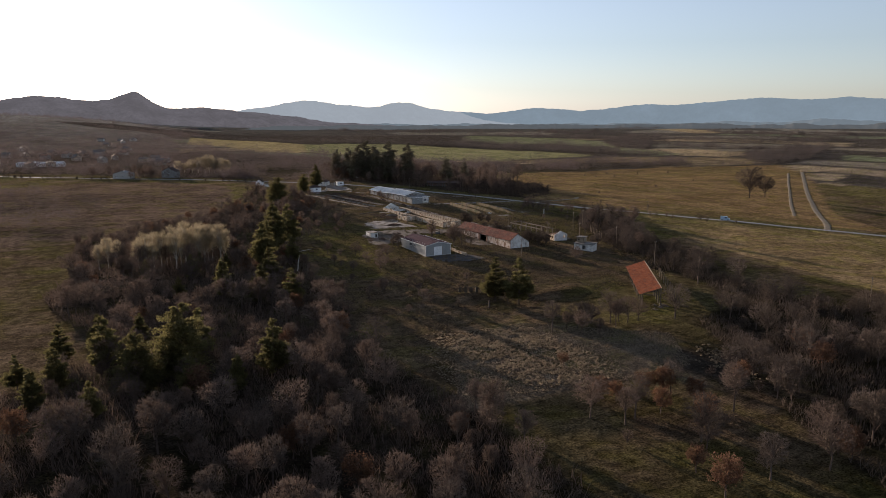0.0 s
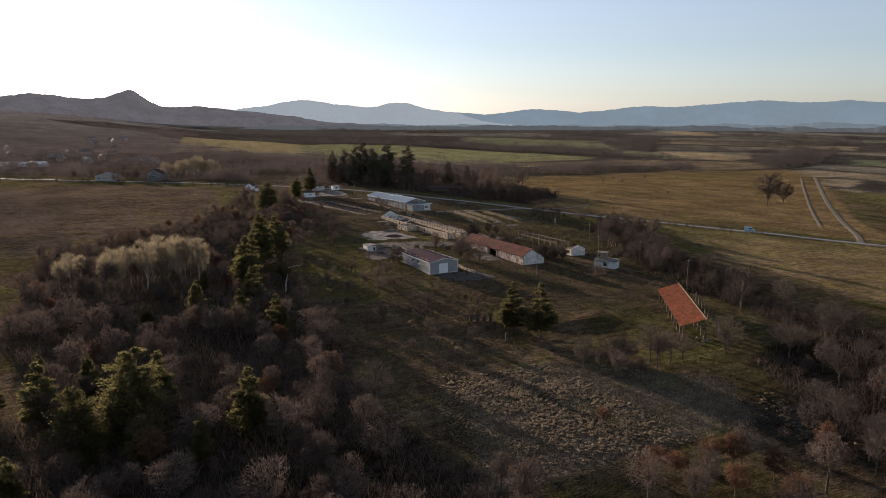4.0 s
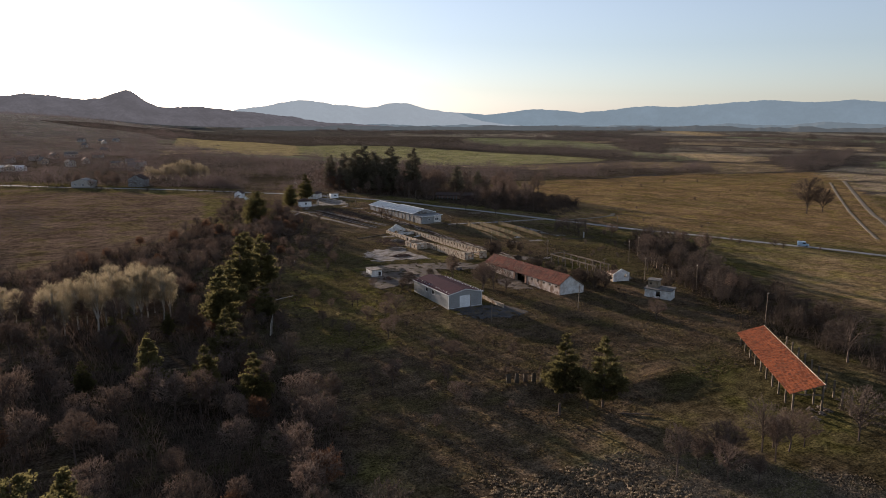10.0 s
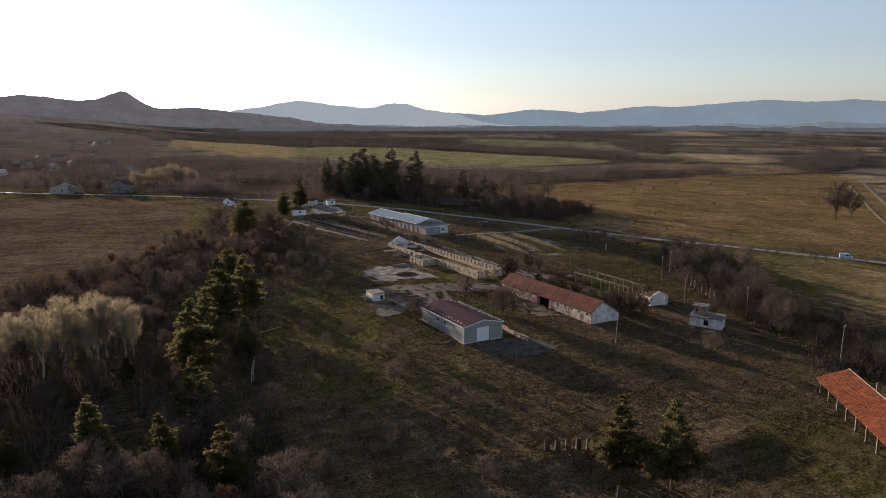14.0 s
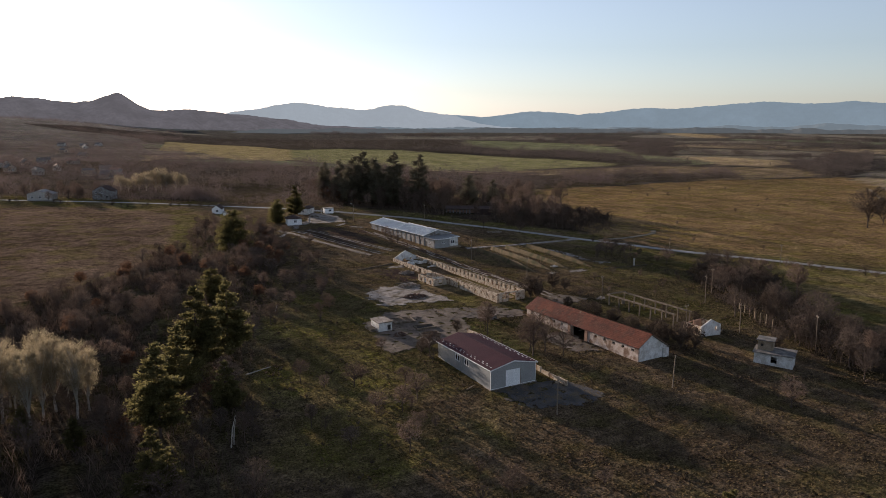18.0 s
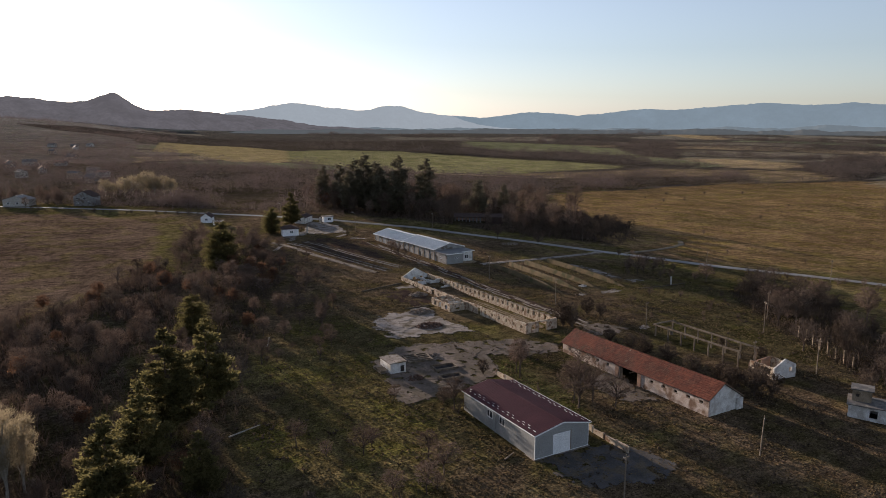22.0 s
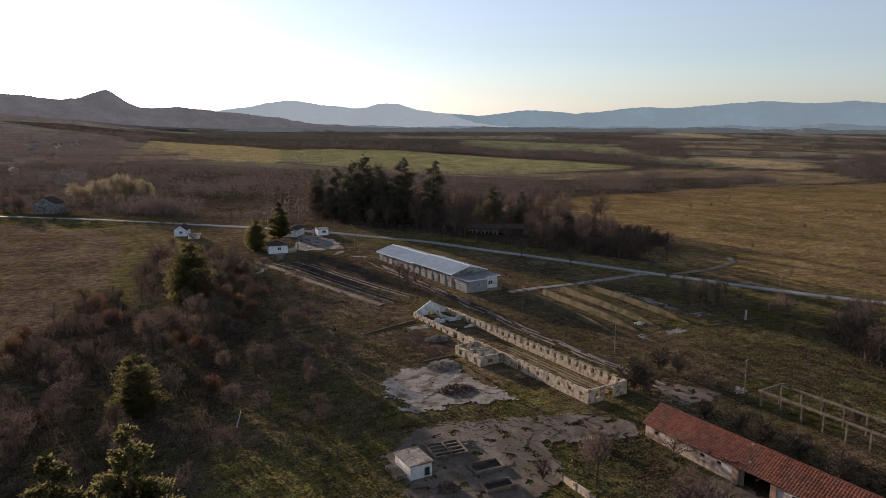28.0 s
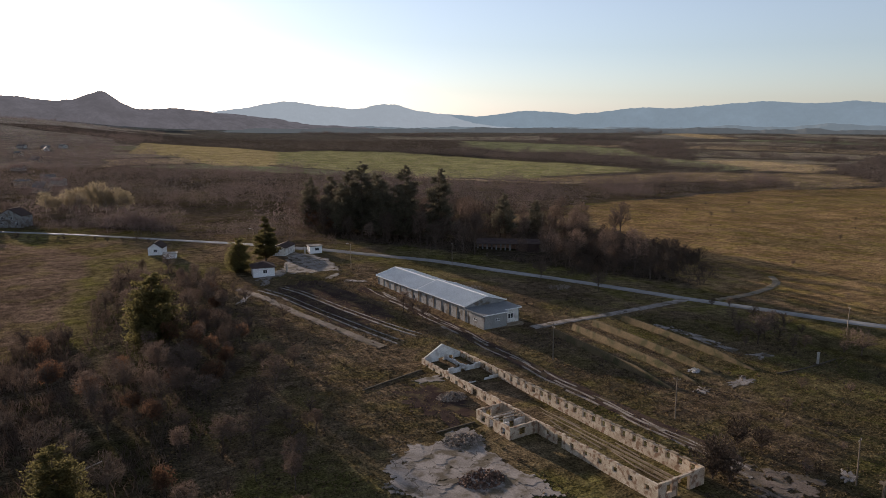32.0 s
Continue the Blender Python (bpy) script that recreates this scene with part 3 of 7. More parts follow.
ribbon("track_5", [(135.4, 123.6), (150.9, 124.8), (165.5, 128.1), (178.5, 134.0), (185.3, 141.2)], 3.0, DIRT, "dirt turn-off beside the field", "track", ragged=0.7, step=2)
patch("soil_bed", 32, 160, 9, 26, 5, SOIL, "dark bare soil bed", "soil", 23, rag=0.2, lift=0.06)


def slabs(name, poly, cell, label, seed, gone=0.03, material=None):
    """A cast concrete sheet broken into uneven plates along wandering cracks, with crumbled edges and holes."""
    rnd = random.Random(seed)
    t = thing(name, 0, 0, 0, 0, label, "paving", kind="structure")
    xs, ys = [p[0] for p in poly], [p[1] for p in poly]
    x0, y0, c = min(xs) - 1, min(ys) - 1, 0.32
    area = (max(xs) - x0) * (max(ys) - y0)
    seeds = [(rnd.uniform(x0, max(xs)), rnd.uniform(y0, max(ys))) for _ in range(max(6, int(area / (cell * cell * 2.6))))]
    wob = lambda x, y, k, f: noise.noise((x * f, y * f, seed + k))
    def corner(i, j):
        x, y = x0 + i * c, y0 + j * c
        return x + 0.95 * c * wob(x, y, 1, 1.7), y + 0.95 * c * wob(x, y, 2, 1.7)
    plates = {}
    for i in range(int((max(xs) - x0) / c) + 3):
        for j in range(int((max(ys) - y0) / c) + 3):
            x, y = x0 + (i + 0.5) * c, y0 + (j + 0.5) * c
            rag = 1.5 * wob(x, y, 3, 0.35) + 0.9 * wob(x, y, 4, 1.3)
            if not inside(x + rag, y + 1.5 * wob(x, y, 5, 0.4) + 0.8 * wob(x, y, 6, 1.4), poly) or wob(x, y, 7, 0.55) + 0.3 * wob(x, y, 8, 2.0) < -0.62 + gone * 4:
                continue
            u, v = x + 0.9 * wob(x, y, 9, 0.6), y + 0.9 * wob(x, y, 10, 0.6)
            k = min(range(len(seeds)), key=lambda q: (seeds[q][0] - u) ** 2 + (seeds[q][1] - v) ** 2)
            plates.setdefault(k, []).append((i, j))
    for k, cells in plates.items():
        if len(cells) < 3:
            continue
        sx, sy = seeds[k]
        lift, tx, ty = rnd.uniform(0.06, 0.12), rnd.uniform(-0.010, 0.010), rnd.uniform(-0.010, 0.010)
        index, shape, edges = {}, Shape(), {}
        for i, j in cells:
            ring = [(i, j), (i + 1, j), (i + 1, j + 1), (i, j + 1)]
            for g in ring:
                if g not in index:
                    index[g] = len(shape.v)
                    x, y = corner(*g)
                    shape.v.append((x, y, ground_z(x, y) + lift + tx * (x - sx) + ty * (y - sy)))
            shape.f.append(tuple(index[g] for g in ring))
            for e in zip(ring, ring[1:] + ring[:1]):
                edges[e] = edges.get((e[1], e[0]), 0) + 1
                if (e[1], e[0]) in edges:
                    edges[e[1], e[0]] += 1
        for (g, h), n in edges.items():
            if n == 1:
                q, r = shape.v[index[g]], shape.v[index[h]]
                shape.add([q, r, (r[0], r[1], r[2] - 0.3), (q[0], q[1], q[2] - 0.3)], [(0, 3, 2, 1)])
        part("slab", shape, material or CONCRETE, t)
    return t


slabs("paving_1", [(6.5, 75.2), (11.8, 78.8), (16.9, 78.9), (22.6, 81.1), (25.0, 78.8), (23.2, 73.0), (23.3, 67.0), (24.4, 61.5), (25.2, 55.9), (21.4, 59.2), (19.0, 58.0), (16.9, 60.4), (11.5, 60.5), (6.8, 60.6), (4.8, 63.6), (7.0, 64.8), (5.4, 69.5)], 1.9, "cracked pale concrete apron", 3, 0.02)
slabs("paving_2", [(-8.0, 33.9), (-5.6, 39), (-4.6, 46), (-3.6, 50.2), (4.4, 55.4), (10, 54.8), (20, 51.3), (19.2, 42.1), (15.4, 32.6), (10.6, 30.6), (5.4, 28.8), (-0.6, 28.1), (-8.2, 27.0)], 1.9, "broken brownish concrete yard with pits", 5, 0.06, material=YARD)
slabs("paving_3", [(20, 51.3), (30.5, 46.9), (37.4, 40.3), (35.2, 37.2), (26.8, 37.8), (19.2, 42.1)], 1.9, "cracked concrete yard before the barns", 8, 0.07, material=YARD)
slabs("paving_4", [(41, 226), (46.5, 219), (49.5, 208.6), (47.5, 192), (38.2, 193), (31, 194.6), (20, 189.5), (24, 195), (33, 203), (38, 214)], 2.6, "cracked pale concrete entrance yard", 11, 0.03)
slabs("paving_5", FORECOURT, 2.4, "cracked dark concrete forecourt of the warehouse", 14, 0.05, material=FORE)
slabs("paving_6", [(27.5, 10), (33.5, 8), (35.2, 14), (35.2, 22), (30, 22), (27, 16)], 1.9, "concrete apron before the barn gate", 17, 0.06, material=YARD)
slabs("paving_7", [(49.6, 51), (56, 49), (60, 43), (54.4, 40.6), (47.5, 41.4)], 1.8, "worn concrete patch at the end of the track", 19, 0.1, material=YARD)


slabs("paving_8", [(96.4, 110.5), (99, 110.5), (101, 102), (100.6, 94), (100, 88), (97.6, 88.5), (97.6, 96), (98, 103)], 1.4, "strip of broken pale concrete beside the silage clamps", 23, 0.08)
for k, (x, y, a, b) in enumerate(((103.2, 84.5, 2.6, 1.5), (83.6, 74.7, 3.6, 1.6), (72.5, 74.7, 1.8, 1.1), (64.5, 42, 1.8, 1.0), (42.6, 185.5, 3.6, 1.0), (46, 177, 1.0, 3.0), (13, 173, 4.0, 0.8), (23, 188, 3.4, 1.2), (28.6, 101.5, 1.3, 2.6))):
    patch("paving_patch", x, y, a, b, 10 * k, CONCRETE, "small broken patch of pale concrete in the grass", "paving", 30 + k, 0.06, 0.8)
patch("bare_earth", 25, 92, 4.6, 8.5, 12, SOIL, "bare brown earth with scattered litter beside the roofless barn", "soil", 41, 0.05, 0.7)
for line in ([(15.6, 102.5), (20, 103.7), (25, 105.0), (29.7, 106.2)], [(19.0, 81.4), (22.8, 81.7), (26.6, 81.9)], [(94.9, 75.1), (104.8, 74.8), (116.1, 75.8)]):
    for (ax, ay), (bx, by) in zip(line, line[1:]):
        d = math.hypot(bx - ax, by - ay)
        single("kerb_wall", Shape().box(0, d, -0.12, 0.12, -0.4, 0.2), STUB, "low weathered concrete kerb wall in the grass", "kerb wall", "kerb walls", at=pose(ax, ay, ground_z(ax, ay), 0, -math.degrees(math.atan2(ground_z(bx, by) - ground_z(ax, ay), d)), math.degrees(math.atan2(by - ay, bx - ax))))


# ---------------------------------------------------------------- distance
def ridge(name, radius, depth, az0, az1, crest, material, label, seed, stretch=1.0, relief=0.16):
    """A range of hills on the horizon: spurs and gullies run down its flank from an uneven crest."""
    s = Shape()
    n, rows = 620, 16
    for k in range(rows + 1):
        f = k / rows
        for i in range(n + 1):
            az = az0 + (az1 - az0) * i / n
            h = crest(az) + 5 * noise.noise((az * 0.9, seed, 0.5)) + 2.4 * noise.noise((az * 3.5, seed, 2.5)) + 1.5 * noise.noise((az * 9, seed, 4.5)) + 0.8 * noise.noise((az * 31, seed, 6.5))
            end = smooth(az, az0, az0 + 5) * (1 - smooth(az, az1 - 14, az1))
            h = 51 + (-30 + (h + 30) * end - 51) * stretch
            spur = 1 - abs(noise.noise((az * 0.75 + 0.6 * f, f * 1.2, seed + 3))) * 2
            fine = noise.noise((az * 2.6, f * 5, seed + 8))
            slack = math.sin(math.pi * min(f * 1.02, 1))
            rr = radius + depth * f - depth * 0.15 * slack * spur
            z = -70 + (h + 70) * f ** 0.8 + slack * relief * (h + 30) * (0.3 * spur + 0.2 * fine - 0.2)
            s.v.append((-70 + rr * math.sin(radians(az)), -110 + rr * math.cos(radians(az)), z))
    for k in range(rows):
        for i in range(n):
            a = k * (n + 1) + i
            s.f.append((a, a + 1, a + n + 2, a + n + 1))
    ob = single(name, s, material, label, "hills", kind="structure")
    ob.data.polygons.foreach_set("use_smooth", [True] * len(ob.data.polygons))
    return ob


def bumps(base, peaks):
    return lambda az: base + sum(h * math.exp(-((az - c) / w) ** 2) for c, w, h in peaks)


# Aerial haze is put into the hill materials as a tinted self-glow.
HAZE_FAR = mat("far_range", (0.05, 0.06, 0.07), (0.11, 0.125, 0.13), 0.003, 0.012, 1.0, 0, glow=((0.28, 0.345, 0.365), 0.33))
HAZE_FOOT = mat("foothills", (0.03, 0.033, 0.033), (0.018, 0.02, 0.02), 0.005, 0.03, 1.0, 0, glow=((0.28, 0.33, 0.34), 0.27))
HAZE_LOW = mat("low_haze_rise", (0.04, 0.038, 0.032), (0.02, 0.02, 0.018), 0.008, 0.03, 1.0, 0, glow=((0.27, 0.29, 0.28), 0.16))
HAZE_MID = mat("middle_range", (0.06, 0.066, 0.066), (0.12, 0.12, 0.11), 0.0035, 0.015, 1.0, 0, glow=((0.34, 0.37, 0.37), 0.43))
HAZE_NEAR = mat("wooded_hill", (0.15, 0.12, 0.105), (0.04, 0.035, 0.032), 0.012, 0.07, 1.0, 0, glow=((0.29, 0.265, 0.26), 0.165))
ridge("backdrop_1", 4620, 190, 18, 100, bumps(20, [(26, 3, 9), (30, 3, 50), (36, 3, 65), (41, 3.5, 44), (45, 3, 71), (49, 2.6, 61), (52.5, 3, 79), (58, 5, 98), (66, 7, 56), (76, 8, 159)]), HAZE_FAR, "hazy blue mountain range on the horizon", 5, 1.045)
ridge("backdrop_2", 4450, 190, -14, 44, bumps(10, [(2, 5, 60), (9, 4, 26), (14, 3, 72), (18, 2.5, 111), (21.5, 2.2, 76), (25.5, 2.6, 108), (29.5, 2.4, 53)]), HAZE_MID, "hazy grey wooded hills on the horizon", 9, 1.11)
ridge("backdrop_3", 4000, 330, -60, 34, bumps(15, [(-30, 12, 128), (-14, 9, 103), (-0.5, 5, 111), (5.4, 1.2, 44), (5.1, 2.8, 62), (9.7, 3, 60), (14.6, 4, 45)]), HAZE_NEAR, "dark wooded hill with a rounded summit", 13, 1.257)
# Added low glowing strip: hazes the horizon and hides the dark far ground.
ridge("backdrop_5", 3300, 160, 10, 100, bumps(-4, [(16, 2, 7), (21, 2.5, 9), (27, 3, 6), (33, 2.2, 9), (38, 3, 12), (44, 2, 7), (49, 3, 13), (56, 2.4, 9), (62, 3, 14), (72, 5, 12)]), HAZE_LOW, "low glowing rise added to haze the foot of the hills", 33, 1.0, 0.04)
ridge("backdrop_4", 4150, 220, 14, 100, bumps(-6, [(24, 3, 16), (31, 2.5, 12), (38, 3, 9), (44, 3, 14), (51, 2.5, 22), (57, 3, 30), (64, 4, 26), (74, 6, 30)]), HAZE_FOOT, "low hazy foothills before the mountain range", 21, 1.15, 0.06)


# ---------------------------------------------------------------- building helpers
def cut_wall(length, height, thick, holes, lo=0.0, broken=0.0, seed=0, gable=0.0):
    """A wall along +y from 0, its outer face at x=0 and its body towards +x, with holes (y0, y1, z0, z1) right through it.
    broken: metres by which the top is uneven; gable: extra height at the middle."""
    rnd = random.Random(seed)
    cuts = {0.0, length}
    for h in holes:
        cuts |= {h[0], h[1]}
    step = 1.2 if broken or gable else 4.0
    k = step
    while k < length - 0.3:
        if all(not (h[0] - 0.2 < k < h[1] + 0.2) for h in holes):
            cuts.add(k)
        k += step
    cuts.add(length / 2) if gable else None
    cuts = sorted(c for c in cuts if 0 <= c <= length)
    s = Shape()
    s.weld = True
    top = lambda y: height + (gable * (1 - abs(y / length * 2 - 1)) if gable else 0)
    for a, b in zip(cuts, cuts[1:]):
        if b - a < 1e-4:
            continue
        m = (a + b) / 2
        dip = rnd.uniform(0, broken) if broken else 0
        zs = [(lo, None)]
        here = sorted([(h[2], h[3]) for h in holes if h[0] < m < h[1]])
        z = lo
        for z0, z1 in here:
            if z0 > z + 0.01:
                s.box(0, thick, a, b, z, z0)
            z = z1
        ta, tb = top(a) - dip, top(b) - dip
        if min(ta, tb) > z + 0.02:
            s.add([(0, a, z), (thick, a, z), (thick, b, z), (0, b, z), (0, a, ta), (thick, a, ta), (thick, b, tb), (0, b, tb)],
                  [(3, 2, 1, 0), (4, 5, 6, 7), (0, 1, 5, 4), (1, 2, 6, 5), (2, 3, 7, 6), (3, 0, 4, 7)])
    return s


def placed(shape, x, y, turn=0.0):
    """The shape turned about z and moved in the plan."""
    c, sn = math.cos(radians(turn)), math.sin(radians(turn))
    shape.v = [(x + a * c - b * sn, y + a * sn + b * c, z) for a, b, z in shape.v]
    return shape


def tiles(x0, z0, x1, z1, y0, y1, wide=0.42, seed=0, sag=0.0, missing=0.0, hump=0.025):
    """Overlapping roof tiles on a slope from the eave (x0, z0) up to the ridge (x1, z1)."""
    rnd = random.Random(seed)
    run = math.hypot(x1 - x0, z1 - z0)
    nv, nu = max(3, int(run / 0.45)), int(abs(y1 - y0) / wide)
    s = Shape()
    nx, nz = -(z1 - z0) / run, abs(x1 - x0) / run
    if x1 < x0:
        nx = -nx
        nx = abs(z1 - z0) / run
    for j in range(nv):
        for i in range(nu):
            if rnd.random() < missing:
                continue
            a, b = y0 + (y1 - y0) * i / nu, y0 + (y1 - y0) * (i + 0.94) / nu
            f0, f1 = j / nv, (j + 1.12) / nv
            up = 0.08 + rnd.uniform(-0.015, 0.025)
            dz = -sag * math.sin(math.pi * (i / nu)) + 0.03 * noise.noise((i * 0.12, j * 0.3, seed))
            px0, pz0, px1, pz1 = x0 + (x1 - x0) * f0, z0 + (z1 - z0) * f0 + dz, x0 + (x1 - x0) * min(f1, 1), z0 + (z1 - z0) * min(f1, 1) + dz
            m = (a + b) / 2
            lo0, lo1 = (px0 + nx * up, pz0 + nz * up), (px1 + nx * 0.02, pz1 + nz * 0.02)
            s.add([(lo0[0], a, lo0[1]), (lo0[0] + nx * hump, m, lo0[1] + nz * hump), (lo0[0], b, lo0[1]),
                   (lo1[0], b, lo1[1]), (lo1[0] + nx * hump, m, lo1[1] + nz * hump), (lo1[0], a, lo1[1]), (px0, a, pz0), (px0, b, pz0)],
                  [(0, 1, 4, 5), (1, 2, 3, 4), (6, 7, 2, 1, 0)])
    return s


def window(parent, x, y, z0, z1, wide, face='x', depth=0.10, frame_mat=None, name="window"):
    """A framed two-pane window set in an opening: along y when it faces x, along x when it faces y."""
    fm = frame_mat or WHITE_METAL
    h = z1 - z0
    def at(shape):
        if face == 'x':
            shape.v = [(x + d, y + u, z0 + w) for u, d, w in shape.v]
        else:
            shape.v = [(x + u, y + d, z0 + w) for u, d, w in shape.v]
        return shape
    f = Shape()
    t = 0.09
    f.box(0, wide, 0, depth, 0, t); f.box(0, wide, 0, depth, h - t, h)
    f.box(0, t, 0, depth, t, h - t); f.box(wide - t, wide, 0, depth, t, h - t); f.box(wide / 2 - t / 2, wide / 2 + t / 2, 0, depth, t, h - t)
    w = part(name, at(f), fm, parent)
    part("pane", at(Shape().box(t, wide / 2 - t / 2, 0.04, 0.06, t, h - t)), GLASS, w)
    part("pane", at(Shape().box(wide / 2 + t / 2, wide - t, 0.04, 0.06, t, h - t)), GLASS, w)
    return w


def gable_roof(parent, w, y0, y1, eave, ridge_z, material, over=0.3, thick=0.12, name="roof_slope", x_mid=None):
    """Two roof plates over a width w."""
    xm = w / 2 if x_mid is None else x_mid
    obs = []
    for xa, sg in ((-over, 1), (w + over, -1)):
        drop = (ridge_z - eave) / (xm if sg > 0 else w - xm) * over
        c = [(xa, y0 - over, eave - drop), (xm, y0 - over, ridge_z), (xm, y1 + over, ridge_z), (xa, y1 + over, eave - drop)]
        if sg < 0:
            c = c[::-1]
        obs.append(part(name, Shape().slab(c, thick), material, parent))
    return obs


# ---------------------------------------------------------------- the warehouse with the maroon roof
def build_warehouse():
    W, L, E, R = 10.4, 20.65, 4.0, 5.15
    t = thing("warehouse", 0, 0, -0.05, 0, "grey panel warehouse with a maroon metal roof and white trim", "warehouse")
    part("plinth", Shape().box(-0.25, W + 0.25, -0.25, L + 0.25, -1.2, 0.12), CONCRETE, t, "pale concrete plinth")
    wins = [(8.0, 9.7), (11.6, 13.3)]
    part("wall", cut_wall(L, E, 0.16, [(a, b, 2.25, 3.55) for a, b in wins], 0.12), PANEL, t)
    part("wall", placed(cut_wall(L, E, 0.16, [], 0.12), W - 0.16, 0), PANEL, t)
    for y, door in ((0, True), (L - 0.16, False)):
        g = cut_wall(W - 0.32, E, 0.16, [(3.3, 6.7, 0.12, 3.4)] if door else [], 0.12, gable=R - E - 0.05)
        g.v = [(0.16 + b, y + a, z) for a, b, z in g.v]
        part("gable_wall", g, PANEL, t)
    for a, b in wins:
        window(t, 0.0, a, 2.25, 3.55, b - a)
    d = part("garage_door", Shape().box(3.48, 6.84, 0.03, 0.10, 0.12, 3.38), WHITE_METAL, t, "pale grey sectional garage door")
    for k in range(1, 6):
        part("door_rib", Shape().box(3.48, 6.84, 0.0, 0.03, 0.12 + k * 0.545, 0.17 + k * 0.545), WHITE_METAL, d)
    part("door_jamb", Shape().box(6.86, 6.98, -0.05, 0.1, 0.12, 3.5), TIMBER, t)
    # corrugated roof
    for sg in (0, 1):
        s = Shape()
        s.weld = True
        n = 44
        for i in range(n):
            y0, y1 = -0.25 + (L + 0.5) * i / n, -0.25 + (L + 0.5) * (i + 1) / n
            for a, b, up in ((0.0, 0.18, 0.014), (0.18, 1.0, 0.0)):
                ya, yb = y0 + (y1 - y0) * a, y0 + (y1 - y0) * b
                xe, xr = (-0.3, W / 2) if sg == 0 else (W + 0.3, W / 2)
                c = [(xe, ya, E - 0.02), (xr, ya, R), (xr, yb, R), (xe, yb, E - 0.02)]
                s.slab(c if sg == 0 else c[::-1], 0.09 + up)
        r = part("roof_slope", s, MAROON, t, "maroon ribbed metal roofing")
        x_in = 0.55 if sg == 0 else W - 0.55
        x_in2 = 1.0 if sg == 0 else W - 1.0
        for xr, off in ((x_in, 0.0), (x_in2, 0.6)):
            zz = E + (R - E) * (xr if sg == 0 else W - xr) / (W / 2) + 0.1
            for k in range(14):
                y = 0.6 + off + k * 1.42
                if y < L - 0.6 and not (xr == x_in2 and k % 3 == 0):
                    part("snow_guard", Shape().box(xr - 0.03, xr + 0.03, y, y + 0.55, zz, zz + 0.07), WHITE_METAL, r)
    part("ridge_cap", Shape().slab([(W / 2 - 0.16, -0.27, R + 0.06), (W / 2 + 0.16, -0.27, R + 0.06), (W / 2 + 0.16, L + 0.27, R + 0.06), (W / 2 - 0.16, L + 0.27, R + 0.06)], 0.06), MAROON, t)
    for x in (-0.36, W + 0.30):
        part("gutter", Shape().box(x, x + 0.1, -0.28, L + 0.28, E - 0.06, E + 0.08), WHITE_METAL, t, "white eaves trim")
    for y in (-0.31, L + 0.25):
        for xa, xb in ((-0.3, W / 2), (W + 0.3, W / 2)):
            c = [(xa, y, E - 0.16), (xb, y, R - 0.14), (xb, y + 0.06, R - 0.14), (xa, y + 0.06, E - 0.16)]
            part("verge_trim", Shape().slab(c if xa < xb else c[::-1], 0.2), WHITE_METAL, t)
    for x in (-0.06, W - 0.06):
        part("corner_trim", Shape().box(x + 0.02, x + 0.1, -0.05, 0.05, 0.1, E), WHITE_METAL, t)
    part("base_trim", Shape().box(0, W, -0.05, 0.0, 0.12, 0.2), WHITE_METAL, t)
    part("downpipe", Shape().tube((-0.12, 10.6, 0.1), (-0.12, 10.6, E), 0.06, 0.06, 6), STEEL, t)


build_warehouse()


